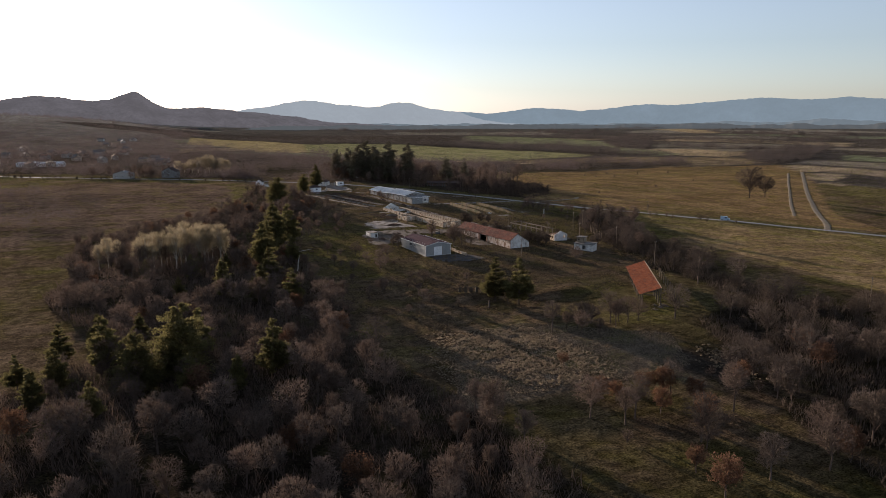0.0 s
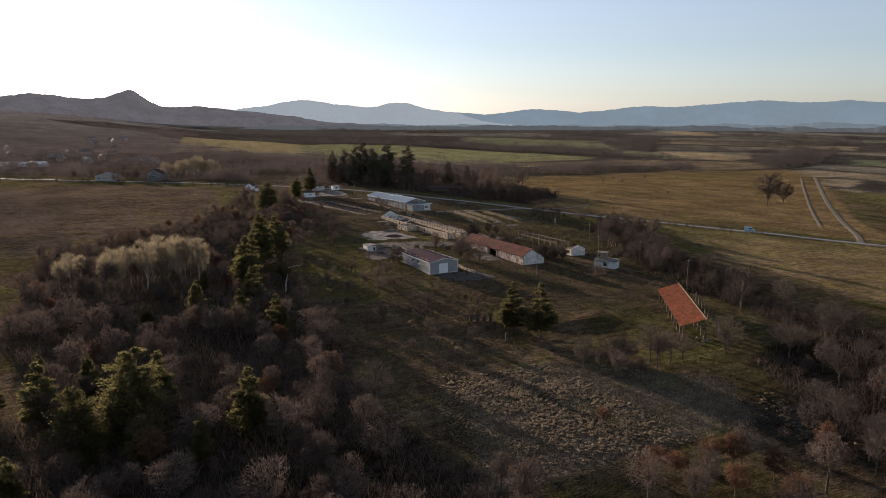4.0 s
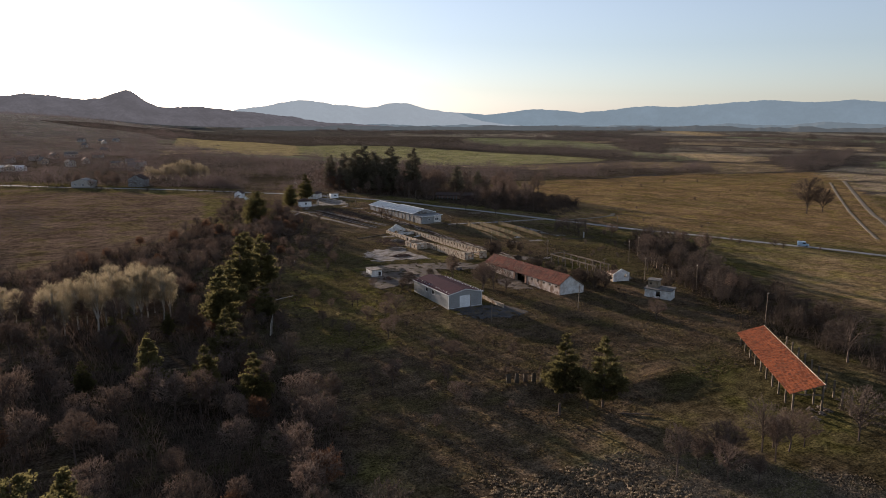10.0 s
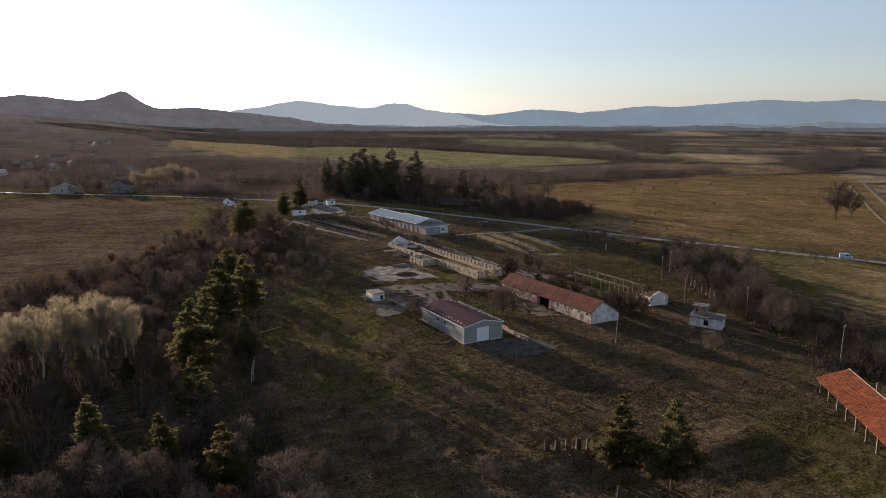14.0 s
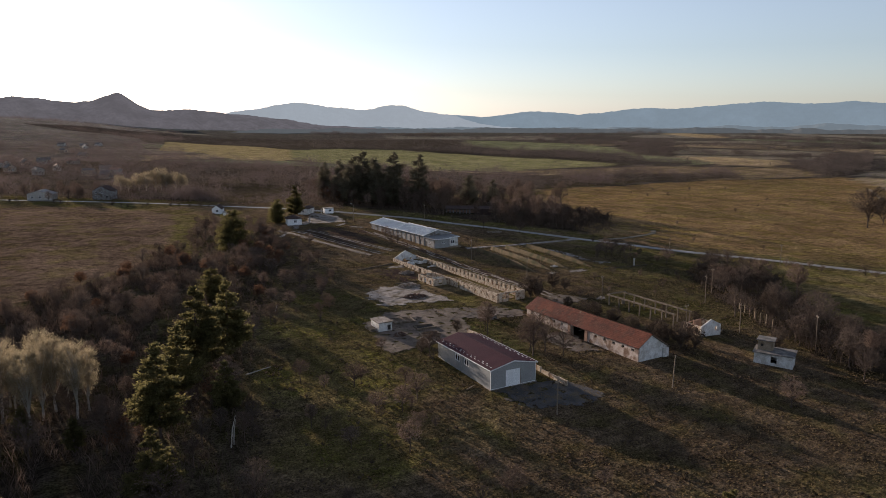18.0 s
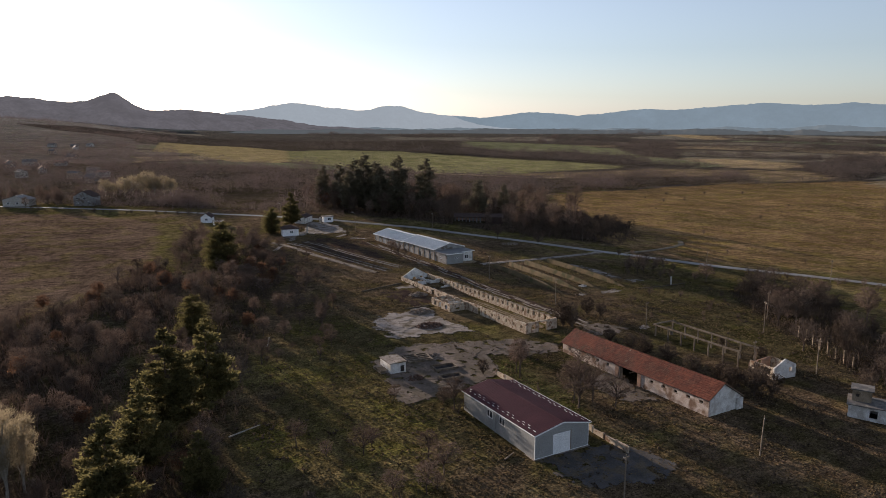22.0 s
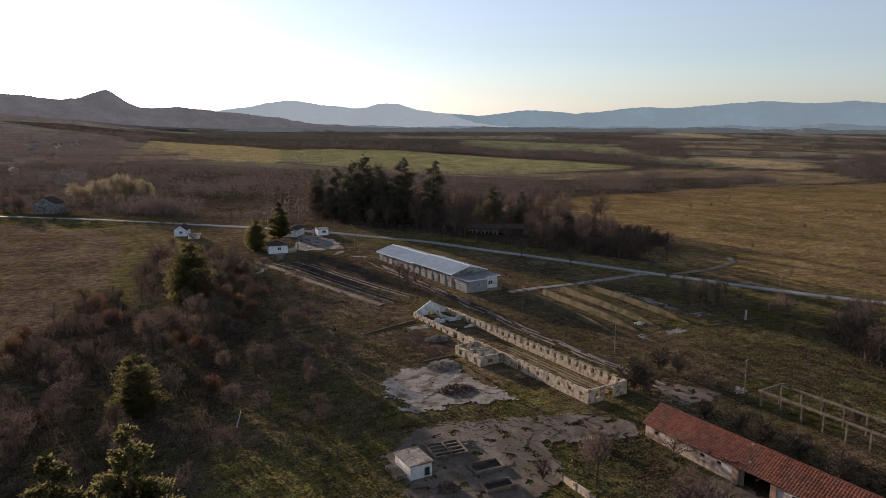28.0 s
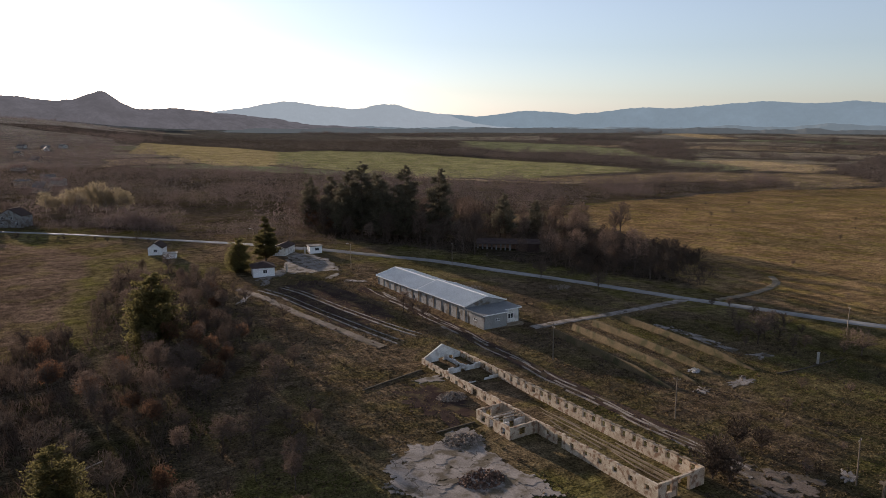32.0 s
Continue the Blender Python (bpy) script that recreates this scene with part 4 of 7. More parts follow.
# ---------------------------------------------------------------- the long tiled barn
def build_barn():
    W, L, E, E2, R, X = 8.8, 38.2, 3.15, 2.2, 5.45, 3.6
    t = thing("tiled_barn", 35.9, -1.8, 0.0, 1.9, "long low barn with dark red clay tiles and peeling plaster walls", "barn")
    near = [(1.2 + k * 2.85, 2.05 + k * 2.85, 2.0, 2.5) for k in range(5)]
    far = [(24.2, 25.0, 2.0, 2.5), (27.0, 27.8, 2.0, 2.5), (35.6, 36.4, 2.0, 2.5)]
    gate = [(16.5, 21.4, 0.0, 2.8)]
    part("wall", cut_wall(L, E, 0.35, near + far + gate, -0.8), BARN_WALL, t)
    part("wall", placed(cut_wall(L, E2, 0.35, [(a, b, 1.2, 1.7) for a, b, _, _ in near + far], -0.8), W - 0.35, 0), BARN_WALL, t)
    for y, m in ((0, WHITEWASH), (L - 0.3, BARN_WALL)):
        ring = [(0.35, -0.8), (W - 0.35, -0.8), (W - 0.35, E2 + 0.1), (X, R - 0.12), (0.35, E + 0.1)]
        part("gable_wall", Shape().solid([(x, y, z) for x, z in ring][::-1], [(x, y + 0.3, z) for x, z in ring][::-1]), m, t, "whitewashed gable wall" if y == 0 else "")
    part("buttress", Shape().box(W - 1.5, W + 0.1, -0.35, 0.0, -0.8, 1.9), WHITEWASH, t)
    part("floor", Shape().box(0.35, W - 0.35, 0.3, L - 0.3, -0.5, 0.04), SILT, t)
    for y in (15.6, 21.4):
        part("pillar", Shape().box(-0.12, 0.0, y, y + 0.9, -0.6, 3.05), BRICKWORK, t, "bare brick pillar beside the gate")
    part("gate_leaf", Shape().box(0.18, 0.26, 20.6, 21.38, 0.0, 2.6), TIMBER, t)
    for a, b, z0, z1 in near + far:
        part("window_sill", Shape().box(-0.05, 0.12, a - 0.08, b + 0.08, z0 - 0.08, z0 - 0.005), CONCRETE_WALL, t)
    for k in range(9):
        y = 2 + k * 4.2
        part("tie_beam", Shape().box(0.35, W - 0.35, y, y + 0.18, E2 - 0.25, E2 - 0.05), TIMBER, t)
    s1 = part("roof_deck", Shape().slab([(-0.3, -0.3, E - 0.15), (X, -0.3, R), (X, L + 0.3, R), (-0.3, L + 0.3, E - 0.15)], 0.06), TIMBER, t)
    s2 = part("roof_deck", Shape().slab([(X, -0.3, R), (W + 0.3, -0.3, E2 - 0.15), (W + 0.3, L + 0.3, E2 - 0.15), (X, L + 0.3, R)], 0.06), TIMBER, t)
    o = part("roof_tiles", tiles(-0.36, E - 0.10, X, R + 0.08, -0.35, L + 0.35, seed=4, sag=0.05, missing=0.004), RED_TILE, s1, "weathered dark red clay tiles")
    tagged(o, kind="stuff")
    o = part("roof_tiles", tiles(W + 0.36, E2 - 0.10, X, R + 0.08, -0.35, L + 0.35, seed=5, sag=0.05, missing=0.004), RED_TILE, s2, "weathered dark red clay tiles")
    tagged(o, kind="stuff")
    rc = Shape()
    for k in range(87):
        rc.tube((X, -0.35 + k * 0.447, R + 0.07), (X, 0.13 + k * 0.447, R + 0.09), 0.12, 0.105, 6)
    tagged(part("ridge_tiles", rc, RED_TILE, t), kind="stuff")
    for y in (-0.38, L + 0.3):
        for xa, za in ((-0.36, E - 0.2), (W + 0.36, E2 - 0.2)):
            p = [(xa, y, za), (X, y, R - 0.05), (X, y + 0.08, R - 0.05), (xa, y + 0.08, za)]
            part("verge_board", Shape().slab(p if xa < X else p[::-1], 0.14), TIMBER, t)


build_barn()


# ---------------------------------------------------------------- the roofless barn
def build_roofless_barn():
    W, L, H = 9.4, 60.0, 2.75
    t = thing("roofless_barn", 34.3, 49.5, 1.35, 2.7, "long roofless barn ruin with stained cream walls and empty windows", "barn ruin")
    # the wall towards the yard, with small windows and doors
    holes = [(1.5 + k * 2.9, 2.3 + k * 2.9, 1.15, 1.95) for k in range(6)]
    holes += [(18.6, 19.9, 0.0, 2.2)] + [(21.6, 22.4, 1.15, 1.95)]
    holes += [(35.2 + k * 3.0, 36.0 + k * 3.0, 1.15, 1.95) for k in range(2)] + [(41.0, 42.6, 0.0, 2.3)] + [(44.5 + k * 2.6, 45.3 + k * 2.6, 1.15, 1.95) for k in range(6)]
    part("wall", cut_wall(L, H, 0.32, holes, -1.0, broken=0.22, seed=3), PLASTER, t, "stained cream plaster wall with broken top")
    # the far wall: a row of close windows open at the top
    slots = [(1.4 + k * 2.15, 2.2 + k * 2.15, 1.45, 2.45) for k in range(27)]
    part("wall", placed(cut_wall(L, 2.75, 0.35, slots, -1.0, broken=0.12, seed=5), W - 0.35, 0), PLASTER, t, "cream wall with a row of broken window slots")
    # near end wall with a window and a gate, and its lintel
    g = cut_wall(W - 0.75, H, 0.35, [(1.3, 2.4, 0.95, 2.2), (3.3, 6.0, 0.0, 2.35)], -1.0, broken=0.1, seed=8)
    g.v = [(0.4 + b, a, z) for a, b, z in g.v]
    part("end_wall", g, PLASTER, t)
    part("gate_jamb", Shape().box(3.68, 3.82, -0.04, 0.4, 0, 2.35), TIMBER, t)
    part("gate_jamb", Shape().box(6.28, 6.40, -0.04, 0.4, 0, 2.35), TIMBER, t)
    # far end with its standing gable
    g = cut_wall(W - 0.75, 2.6, 0.35, [(3.4, 4.6, 0.0, 2.1), (5.9, 6.9, 1.2, 2.2)], -1.0, gable=2.3, seed=9)
    g.v = [(0.4 + b, L - 0.35 + a, z) for a, b, z in g.v]
    part("gable_wall", g, WHITEWASH, t, "whitewashed far gable still standing")
    for y, h, x0, wide, holes2 in ((52.5, 2.5, 0.4, W - 0.75, [(4.0, 5.2, 0.0, 1.9)]), (46.8, 1.5, 0.4, 3.6, []), (46.8, 1.8, 6.0, W - 6.35, [])):
        g = cut_wall(wide, h, 0.25, holes2, -0.8, broken=0.4, seed=int(y))
        g.v = [(x0 + b, y + a, z) for a, b, z in g.v]
        part("cross_wall", g, WHITEWASH, t, "whitewashed cross wall, half fallen")
    g = cut_wall(7.0, 2.4, 0.22, [(2.0, 3.0, 0, 1.8)], -0.5, broken=0.4, seed=21)
    part("cross_wall", placed(g, 5.6, 52.7), WHITEWASH, t)
    part("floor", Shape().box(0.4, W - 0.35, 0.35, L - 0.35, -1.0, 0.10), SILT, t, "littered earth floor")
    part("feeding_trough", Shape().box(5.9, 6.1, 2, 46, 0.1, 0.55).box(6.9, 7.1, 2, 46, 0.1, 0.55).box(6.1, 6.9, 2, 46, 0.1, 0.2), CONCRETE_WALL, t, "long concrete feeding trough")
    part("feeding_trough", Shape().box(2.9, 3.05, 3, 44, 0.1, 0.4).box(3.6, 3.75, 3, 44, 0.1, 0.4), CONCRETE_WALL, t)
    rnd = random.Random(5)
    for k in range(9):
        y, x = rnd.uniform(2, 30), rnd.uniform(4, 8)
        part("fallen_beam", Shape().tube((x, y, 0.35), (x + rnd.uniform(-0.5, 0.5), y + rnd.uniform(3, 6), 0.6), 0.12, 0.1, 5), TIMBER, t)
    for k in range(20):
        part("wall_cap", Shape().box(W - 0.5, W + 0.05, 1.4 + k * 2.15 + 0.9, 2.65 + k * 2.15 + 0.9, 2.76, 2.84), CONCRETE_WALL, t)
    # the annex towards the yard
    y0, y1, D = 24.6, 33.6, 5.3
    g = cut_wall(y1 - y0, 2.6, 0.3, [(1.2, 2.3, 0.9, 2.0), (4.4, 5.6, 0.0, 2.15), (6.6, 7.8, 0.9, 2.1)], -1.0, broken=0.12, seed=31)
    part("annex_wall", placed(g, -D, y0), PLASTER, t, "patched plaster wall of the annex")
    for y, hs in ((y0, [(1.6, 2.9, 0.9, 2.1)]), (y1 - 0.3, [(1.5, 2.6, 0.9, 2.0)])):
        g = cut_wall(D - 0.3, 2.6, 0.3, hs, -1.0, broken=0.1, seed=int(y))
        g.v = [(-D + 0.3 + b, y + a, z) for a, b, z in g.v]
        part("annex_wall", g, PLASTER, t)
    for y in (27.4, 30.2):
        g = cut_wall(D - 0.3, 2.3, 0.2, [(1.8, 2.8, 0, 2.0)], -0.8, broken=0.35, seed=int(y))
        g.v = [(-D + 0.3 + b, y + a, z) for a, b, z in g.v]
        part("annex_partition", g, WHITEWASH, t)
    part("annex_floor", Shape().box(-D + 0.3, 0, y0 + 0.3, y1 - 0.3, -1.0, 0.12), SILT, t)
    part("annex_lintel", Shape().box(-D - 0.03, -D + 0.33, y0 + 4.2, y0 + 5.8, 2.15, 2.35), CONCRETE_WALL, t)
    for k in range(3):
        part("annex_beam", Shape().box(-D, 0, 28.0 + k * 0.9, 28.14 + k * 0.9, 2.45, 2.6), TIMBER, t)


build_roofless_barn()


# ---------------------------------------------------------------- the pale metal-roofed building
def build_pale_building():
    t = thing("pale_workshop", 54.1, 121.4, 3.25, 3.9, "long grey workshop with a pale blue-white metal roof", "workshop")
    W = 11.8
    secs = ((7.2, 28.0, 4.05, 5.75), (28.0, 50.2, 3.75, 5.35))
    for y0, y1, E, R in secs:
        doors = [(2.2, 3.2, 0.0, 2.1), (9.0, 10.0, 0.0, 2.1)] if y0 < 20 else [(2.0, 2.9, 1.2, 2.0)]
        part("wall", placed(cut_wall(y1 - y0, E, 0.3, doors, -1.2), 0, y0), GREY_PANEL, t)
        part("wall", placed(cut_wall(y1 - y0, E, 0.3, [], -1.2), W - 0.3, y0), GREY_PANEL, t)
        for y in (y0, y1 - 0.3):
            g = cut_wall(W - 0.6, E, 0.3, [], -1.2, gable=R - E - 0.08)
            g.v = [(0.3 + b, y + a, z) for a, b, z in g.v]
            part("gable_wall", g, GREY_PANEL, t)
        n = int((y1 - y0) / 3.1)
        for k in range(n + 1):
            y = y0 + 0.1 + k * (y1 - y0 - 0.4) / n
            part("pilaster", Shape().box(-0.08, 0.0, y, y + 0.24, -1.0, E - 0.02), CONCRETE_WALL, t)
        for sg in (0, 1):
            s = Shape()
            s.weld = True
            m = int((y1 - y0) / 0.6)
            xe, xr = (-0.45, W / 2) if sg == 0 else (W + 0.45, W / 2)
            for i in range(m):
                ya = y0 - 0.2 + (y1 - y0 + 0.4) * i / m
                yb = y0 - 0.2 + (y1 - y0 + 0.4) * (i + 1) / m
                for a, b, up in ((ya, ya + 0.07, 0.06), (ya + 0.07, yb, 0.0)):
                    c = [(xe, a, E - 0.05), (xr, a, R), (xr, b, R), (xe, b, E - 0.05)]
                    s.slab(c if sg == 0 else c[::-1], 0.1 + up)
            part("roof_slope", s, ROOF_PALE, t, "pale blue-white sheet roofing")
        part("ridge_cap", Shape().box(W / 2 - 0.22, W / 2 + 0.22, y0 - 0.2, y1 + 0.2, R + 0.08, R + 0.2), WHITE_METAL, t)
        for x in (-0.52, W + 0.42):
            part("gutter", Shape().box(x, x + 0.12, y0 - 0.2, y1 + 0.2, E - 0.12, E + 0.05), WHITE_METAL, t)
        for y in (y0 - 0.28, y1 + 0.2):
            for xa, xb in ((-0.45, W / 2), (W + 0.45, W / 2)):
                c = [(xa, y, E - 0.12), (xb, y, R - 0.1), (xb, y + 0.08, R - 0.1), (xa, y + 0.08, E - 0.12)]
                part("verge_trim", Shape().slab(c if xa < xb else c[::-1], 0.32), WHITE_METAL, t)
    # flat-roofed lobby at the near end
    H = 3.35
    part("lobby_wall", cut_wall(7.2, H, 0.3, [(2.6, 3.9, 1.5, 2.2), (5.4, 6.3, 0.0, 2.1)], -1.4), GREY_PANEL, t)
    part("lobby_wall", placed(cut_wall(5.6, H, 0.3, [(1.4, 2.6, 1.0, 2.3)], -1.4), W - 0.3, 1.6), GREY_PANEL, t)
    g = cut_wall(6.2, H, 0.3, [(3.0, 4.4, 1.6, 2.2)], -1.4)
    g.v = [(0.3 + b, a, z) for a, b, z in g.v]
    part("lobby_wall", g, PANEL, t)
    part("lobby_wall", placed(cut_wall(1.9, H, 0.3, [], -1.4), 6.5, 0.0), GREY_PANEL, t)
    g = cut_wall(W - 7.1, H, 0.3, [(1.6, 3.2, 1.0, 2.3)], -1.4)
    g.v = [(6.8 + b, 1.6 + a, z) for a, b, z in g.v]
    part("lobby_wall", g, WHITEWASH, t, "pale wall panel beside the entrance")
    window(t, 3.3, 0.0, 1.6, 2.2, 1.4, face='y')
    window(t, 8.4, 1.6, 1.0, 2.3, 1.6, face='y')
    window(t, 0.0, 2.6, 1.5, 2.2, 1.3)
    part("lobby_door", Shape().box(0.1, 0.16, 5.4, 6.3, 0, 2.1), TIMBER, t)
    part("lobby_roof", Shape().solid([(-0.35, -0.35, H), (7.1, -0.35, H), (7.1, 1.25, H), (W + 0.5, 1.25, H), (W + 0.5, 7.2, H), (-0.35, 7.2, H)],
                                     [(-0.35, -0.35, H + 0.16), (7.1, -0.35, H + 0.16), (7.1, 1.25, H + 0.16), (W + 0.5, 1.25, H + 0.16), (W + 0.5, 7.2, H + 0.35), (-0.35, 7.2, H + 0.35)]), GREY_ROOF, t, "dull grey lobby roof")
    part("lobby_trim", Shape().box(-0.42, 7.16, -0.42, -0.35, H - 0.05, H + 0.2).box(7.1, W + 0.56, 1.18, 1.25, H - 0.05, H + 0.2).box(W + 0.5, W + 0.57, 1.25, 7.2, H - 0.05, H + 0.2), WHITE_METAL, t)
    part("door", Shape().box(0.08, 0.15, 9.4, 10.4, 0, 2.1), DARK_ROOF, t)
    part("door", Shape().box(0.08, 0.15, 16.2, 17.2, 0, 2.1), DARK_ROOF, t)
    part("plinth", Shape().box(-0.1, W + 0.1, -0.1, 50.3, -2.0, 0.05), CONCRETE_WALL, t)


build_pale_building()


# ---------------------------------------------------------------- small buildings
def small_house(name, x, y, rz, w, l, e, r, wall_m, roof_m, label, windows=(), door=None, flat=False, over=0.3, category="hut", z=None, group="", hip=False):
    """A one-room house: windows in the front (y=0) as (x0, x1, z0, z1); door likewise."""
    z = ground_z(x, y) if z is None else z
    t = thing(name, x, y, z, rz, label, category, group)
    holes = [tuple(q) for q in windows] + ([door] if door else [])
    g = cut_wall(w, e, 0.25, holes, -0.9, gable=0 if flat or hip else r - e - 0.05)
    g.v = [(b, a, zz) for a, b, zz in g.v]
    part("front_wall", g, wall_m, t)
    g = cut_wall(w, e, 0.25, [], -0.9, gable=0 if flat or hip else r - e - 0.05)
    g.v = [(b, l - 0.25 + a, zz) for a, b, zz in g.v]
    part("back_wall", g, wall_m, t)
    part("side_wall", placed(cut_wall(l - 0.5, e, 0.25, [(l / 2 - 0.9, l / 2 + 0.1, 1.0, 1.9)] if l > 3 else [], -0.9), 0, 0.25), wall_m, t)
    part("side_wall", placed(cut_wall(l - 0.5, e, 0.25, [], -0.9), w - 0.25, 0.25), wall_m, t)
    for q in windows:
        window(t, q[0], 0.0, q[2], q[3], q[1] - q[0], face='y')
    if door:
        part("door", Shape().box(door[0] + 0.03, door[1] - 0.03, 0.1, 0.16, door[2], door[3] - 0.03), TIMBER, t)
    if hip:
        o, m, q = over, w / 2, min(w, l) / 2 * 0.9
        low = [(-o, -o, e), (w + o, -o, e), (w + o, l + o, e), (-o, l + o, e)]
        s = Shape().add(low + [(m, q, r), (m, l - q, r)] + [(x2, y2, e - 0.12) for x2, y2, _ in low],
                        [(0, 1, 4), (1, 2, 5, 4), (2, 3, 5), (3, 0, 4, 5), (9, 8, 7, 6), (6, 7, 1, 0), (7, 8, 2, 1), (8, 9, 3, 2), (9, 6, 0, 3)])
        part("roof", s, roof_m, t, "dark hipped roof")
    elif flat:
        part("roof", Shape().box(-over, w + over, -over, l + over, e, e + 0.22), roof_m, t)
    else:
        gable_roof(t, w, 0, l, e, r, roof_m, over)
        part("ridge_cap", Shape().box(w / 2 - 0.15, w / 2 + 0.15, -over, l + over, r + 0.06, r + 0.2), roof_m, t)
    part("floor", Shape().box(0.25, w - 0.25, 0.25, l - 0.25, -0.6, 0.05), SILT, t)
    return t


small_house("gatehouse", 21.5, 195.1, -9, 6.2, 6.0, 2.9, 4.3, FRESH_WHITE, BROWN_ROOF, "small whitewashed gatehouse with a dark roof", [(2.8, 4.0, 1.1, 2.2)], category="gatehouse", hip=True, over=0.5)
small_house("kiosk", 47.6, 219.4, -4, 4.2, 3.2, 2.4, 2.4, FRESH_WHITE, DARK_ROOF, "small white flat-roofed guard kiosk", [(1.7, 3.2, 0.9, 1.9)], flat=True, category="kiosk")
small_house("office_hut", 35.0, 222.0, -40, 5.0, 8.5, 2.6, 3.4, WHITEWASH, BROWN_ROOF, "low whitewashed hut with a dark roof by the entrance", [(1.8, 3.0, 1.0, 2.0)], category="hut")
small_house("field_hut", -1.0, 240.8, -25, 4.4, 6.0, 2.5, 4.1, FRESH_WHITE, BROWN_ROOF, "white hut with a dark pitched roof beside the field", [(1.8, 3.0, 1.0, 2.0)], category="hut")
small_house("field_hut", 2.4, 232.4, -15, 4.0, 3.0, 1.5, 1.5, FRESH_WHITE, POST, "low white shed with a flat roof", flat=True, category="shed")


def build_hut():
    t = thing("concrete_hut", -4.3, 41.6, ground_z(-3, 43) + 0.05, 0, "pale concrete box hut with a stained flat roof", "hut")
    part("body", cut_wall(4.8, 2.0, 3.4, [], -0.8), WHITEWASH, t)
    part("roof", Shape().box(-0.2, 3.6, -0.15, 4.95, 2.0, 2.2), CONCRETE, t, "stained concrete roof slab")
    part("hatch", Shape().box(2.2, 3.0, -0.03, 0.0, 0.2, 1.4), DARK, t)
    part("ledge", Shape().box(-1.6, 0.0, 1.0, 4.8, -0.5, 0.55), CONCRETE, t)


build_hut()


def build_tank_house():
    t = thing("pump_house", 58.6, -12.7, -0.9, -61, "white two-storey pump house with a dark flat roof", "pump house")
    g = cut_wall(7.6, 2.6, 0.25, [(3.3, 4.5, 0.7, 2.1)], -0.8)
    g.v = [(b, a, z) for a, b, z in g.v]
    part("front_wall", g, WHITEWASH, t)
    part("side_wall", placed(cut_wall(4.0, 2.6, 0.25, [], -0.8), 0, 0.25), WHITEWASH, t)
    part("side_wall", placed(cut_wall(4.0, 2.6, 0.25, [], -0.8), 7.35, 0.25), WHITEWASH, t)
    g = cut_wall(7.6, 2.6, 0.25, [], -0.8)
    g.v = [(b, 4.25 + a, z) for a, b, z in g.v]
    part("back_wall", g, WHITEWASH, t)
    part("floor", Shape().box(0.25, 7.35, 0.25, 4.25, -0.6, 0.1), DARK, t)
    part("roof", Shape().solid([(-0.3, -0.4, 2.6), (7.9, -0.4, 2.6), (7.9, 4.8, 2.75), (-0.3, 4.8, 2.75)], [(-0.3, -0.4, 2.78), (7.9, -0.4, 2.78), (7.9, 4.8, 2.95), (-0.3, 4.8, 2.95)]), DARK_ROOF, t, "dark sheet roof")
    tw = part("tower", Shape().box(0.4, 3.4, 1.6, 4.4, 2.8, 4.9), CONCRETE_WALL, t, "square upper room")
    part("tower_roof", Shape().box(0.1, 3.7, 1.3, 4.7, 4.9, 5.1), DARK_ROOF, tw)
    part("tower_window", Shape().box(1.0, 1.5, 1.56, 1.6, 3.7, 4.2), DARK, tw)


build_tank_house()


def build_cottage():
    t = thing("roofless_cottage", 62.2, 4.6, -0.45, -3, "small roofless whitewashed cottage with a standing gable", "cottage ruin")
    W, L = 6.4, 6.2
    g = cut_wall(W, 2.6, 0.3, [(4.4, 5.2, 1.2, 2.2)], -0.8, gable=1.5)
    g.v = [(b, a, z) for a, b, z in g.v]
    part("gable_wall", g, WHITEWASH, t, "whitewashed gable with an empty window")
    part("wall", placed(cut_wall(L - 0.6, 2.7, 0.3, [(0.6, 1.8, 0.9, 2.2), (2.8, 4.2, 0.0, 2.3)], -0.8, broken=0.1, seed=2), 0, 0.3), PLASTER, t)
    part("wall", placed(cut_wall(L - 0.6, 2.5, 0.3, [], -0.8, broken=0.3, seed=4), W - 0.3, 0.3), PLASTER, t)
    g = cut_wall(W, 2.4, 0.3, [(2.5, 3.6, 0, 2.1)], -0.8, broken=0.4, seed=6)
    g.v = [(b, L - 0.3 + a, z) for a, b, z in g.v]
    part("back_wall", g, BRICKWORK, t)
    part("floor", Shape().box(0.3, W - 0.3, 0.3, L - 0.3, -0.6, 0.05), SILT, t)
    f = thing("roofless_shed", 61.6, 12.6, ground_z(62, 22) - 0.1, 0.5, "bare concrete posts and beams of a roofless shed", "shed frame")
    for x in (0, 5.6):
        for k in range(7):
            part("post", Shape().box(x, x + 0.28, k * 3.8, k * 3.8 + 0.28, -0.8, 3.1), DARK_CONCRETE, f)
        part("beam", Shape().box(x - 0.03, x + 0.31, -0.4, 23.6, 3.1, 3.45), DARK_CONCRETE, f)
    part("beam", Shape().box(0, 5.9, 22.7, 23.0, 3.45, 3.7), DARK_CONCRETE, f)
    part("wall_panel", Shape().box(4.4, 5.4, 22.4, 22.6, -0.3, 1.4), DARK_CONCRETE, f)


build_cottage()


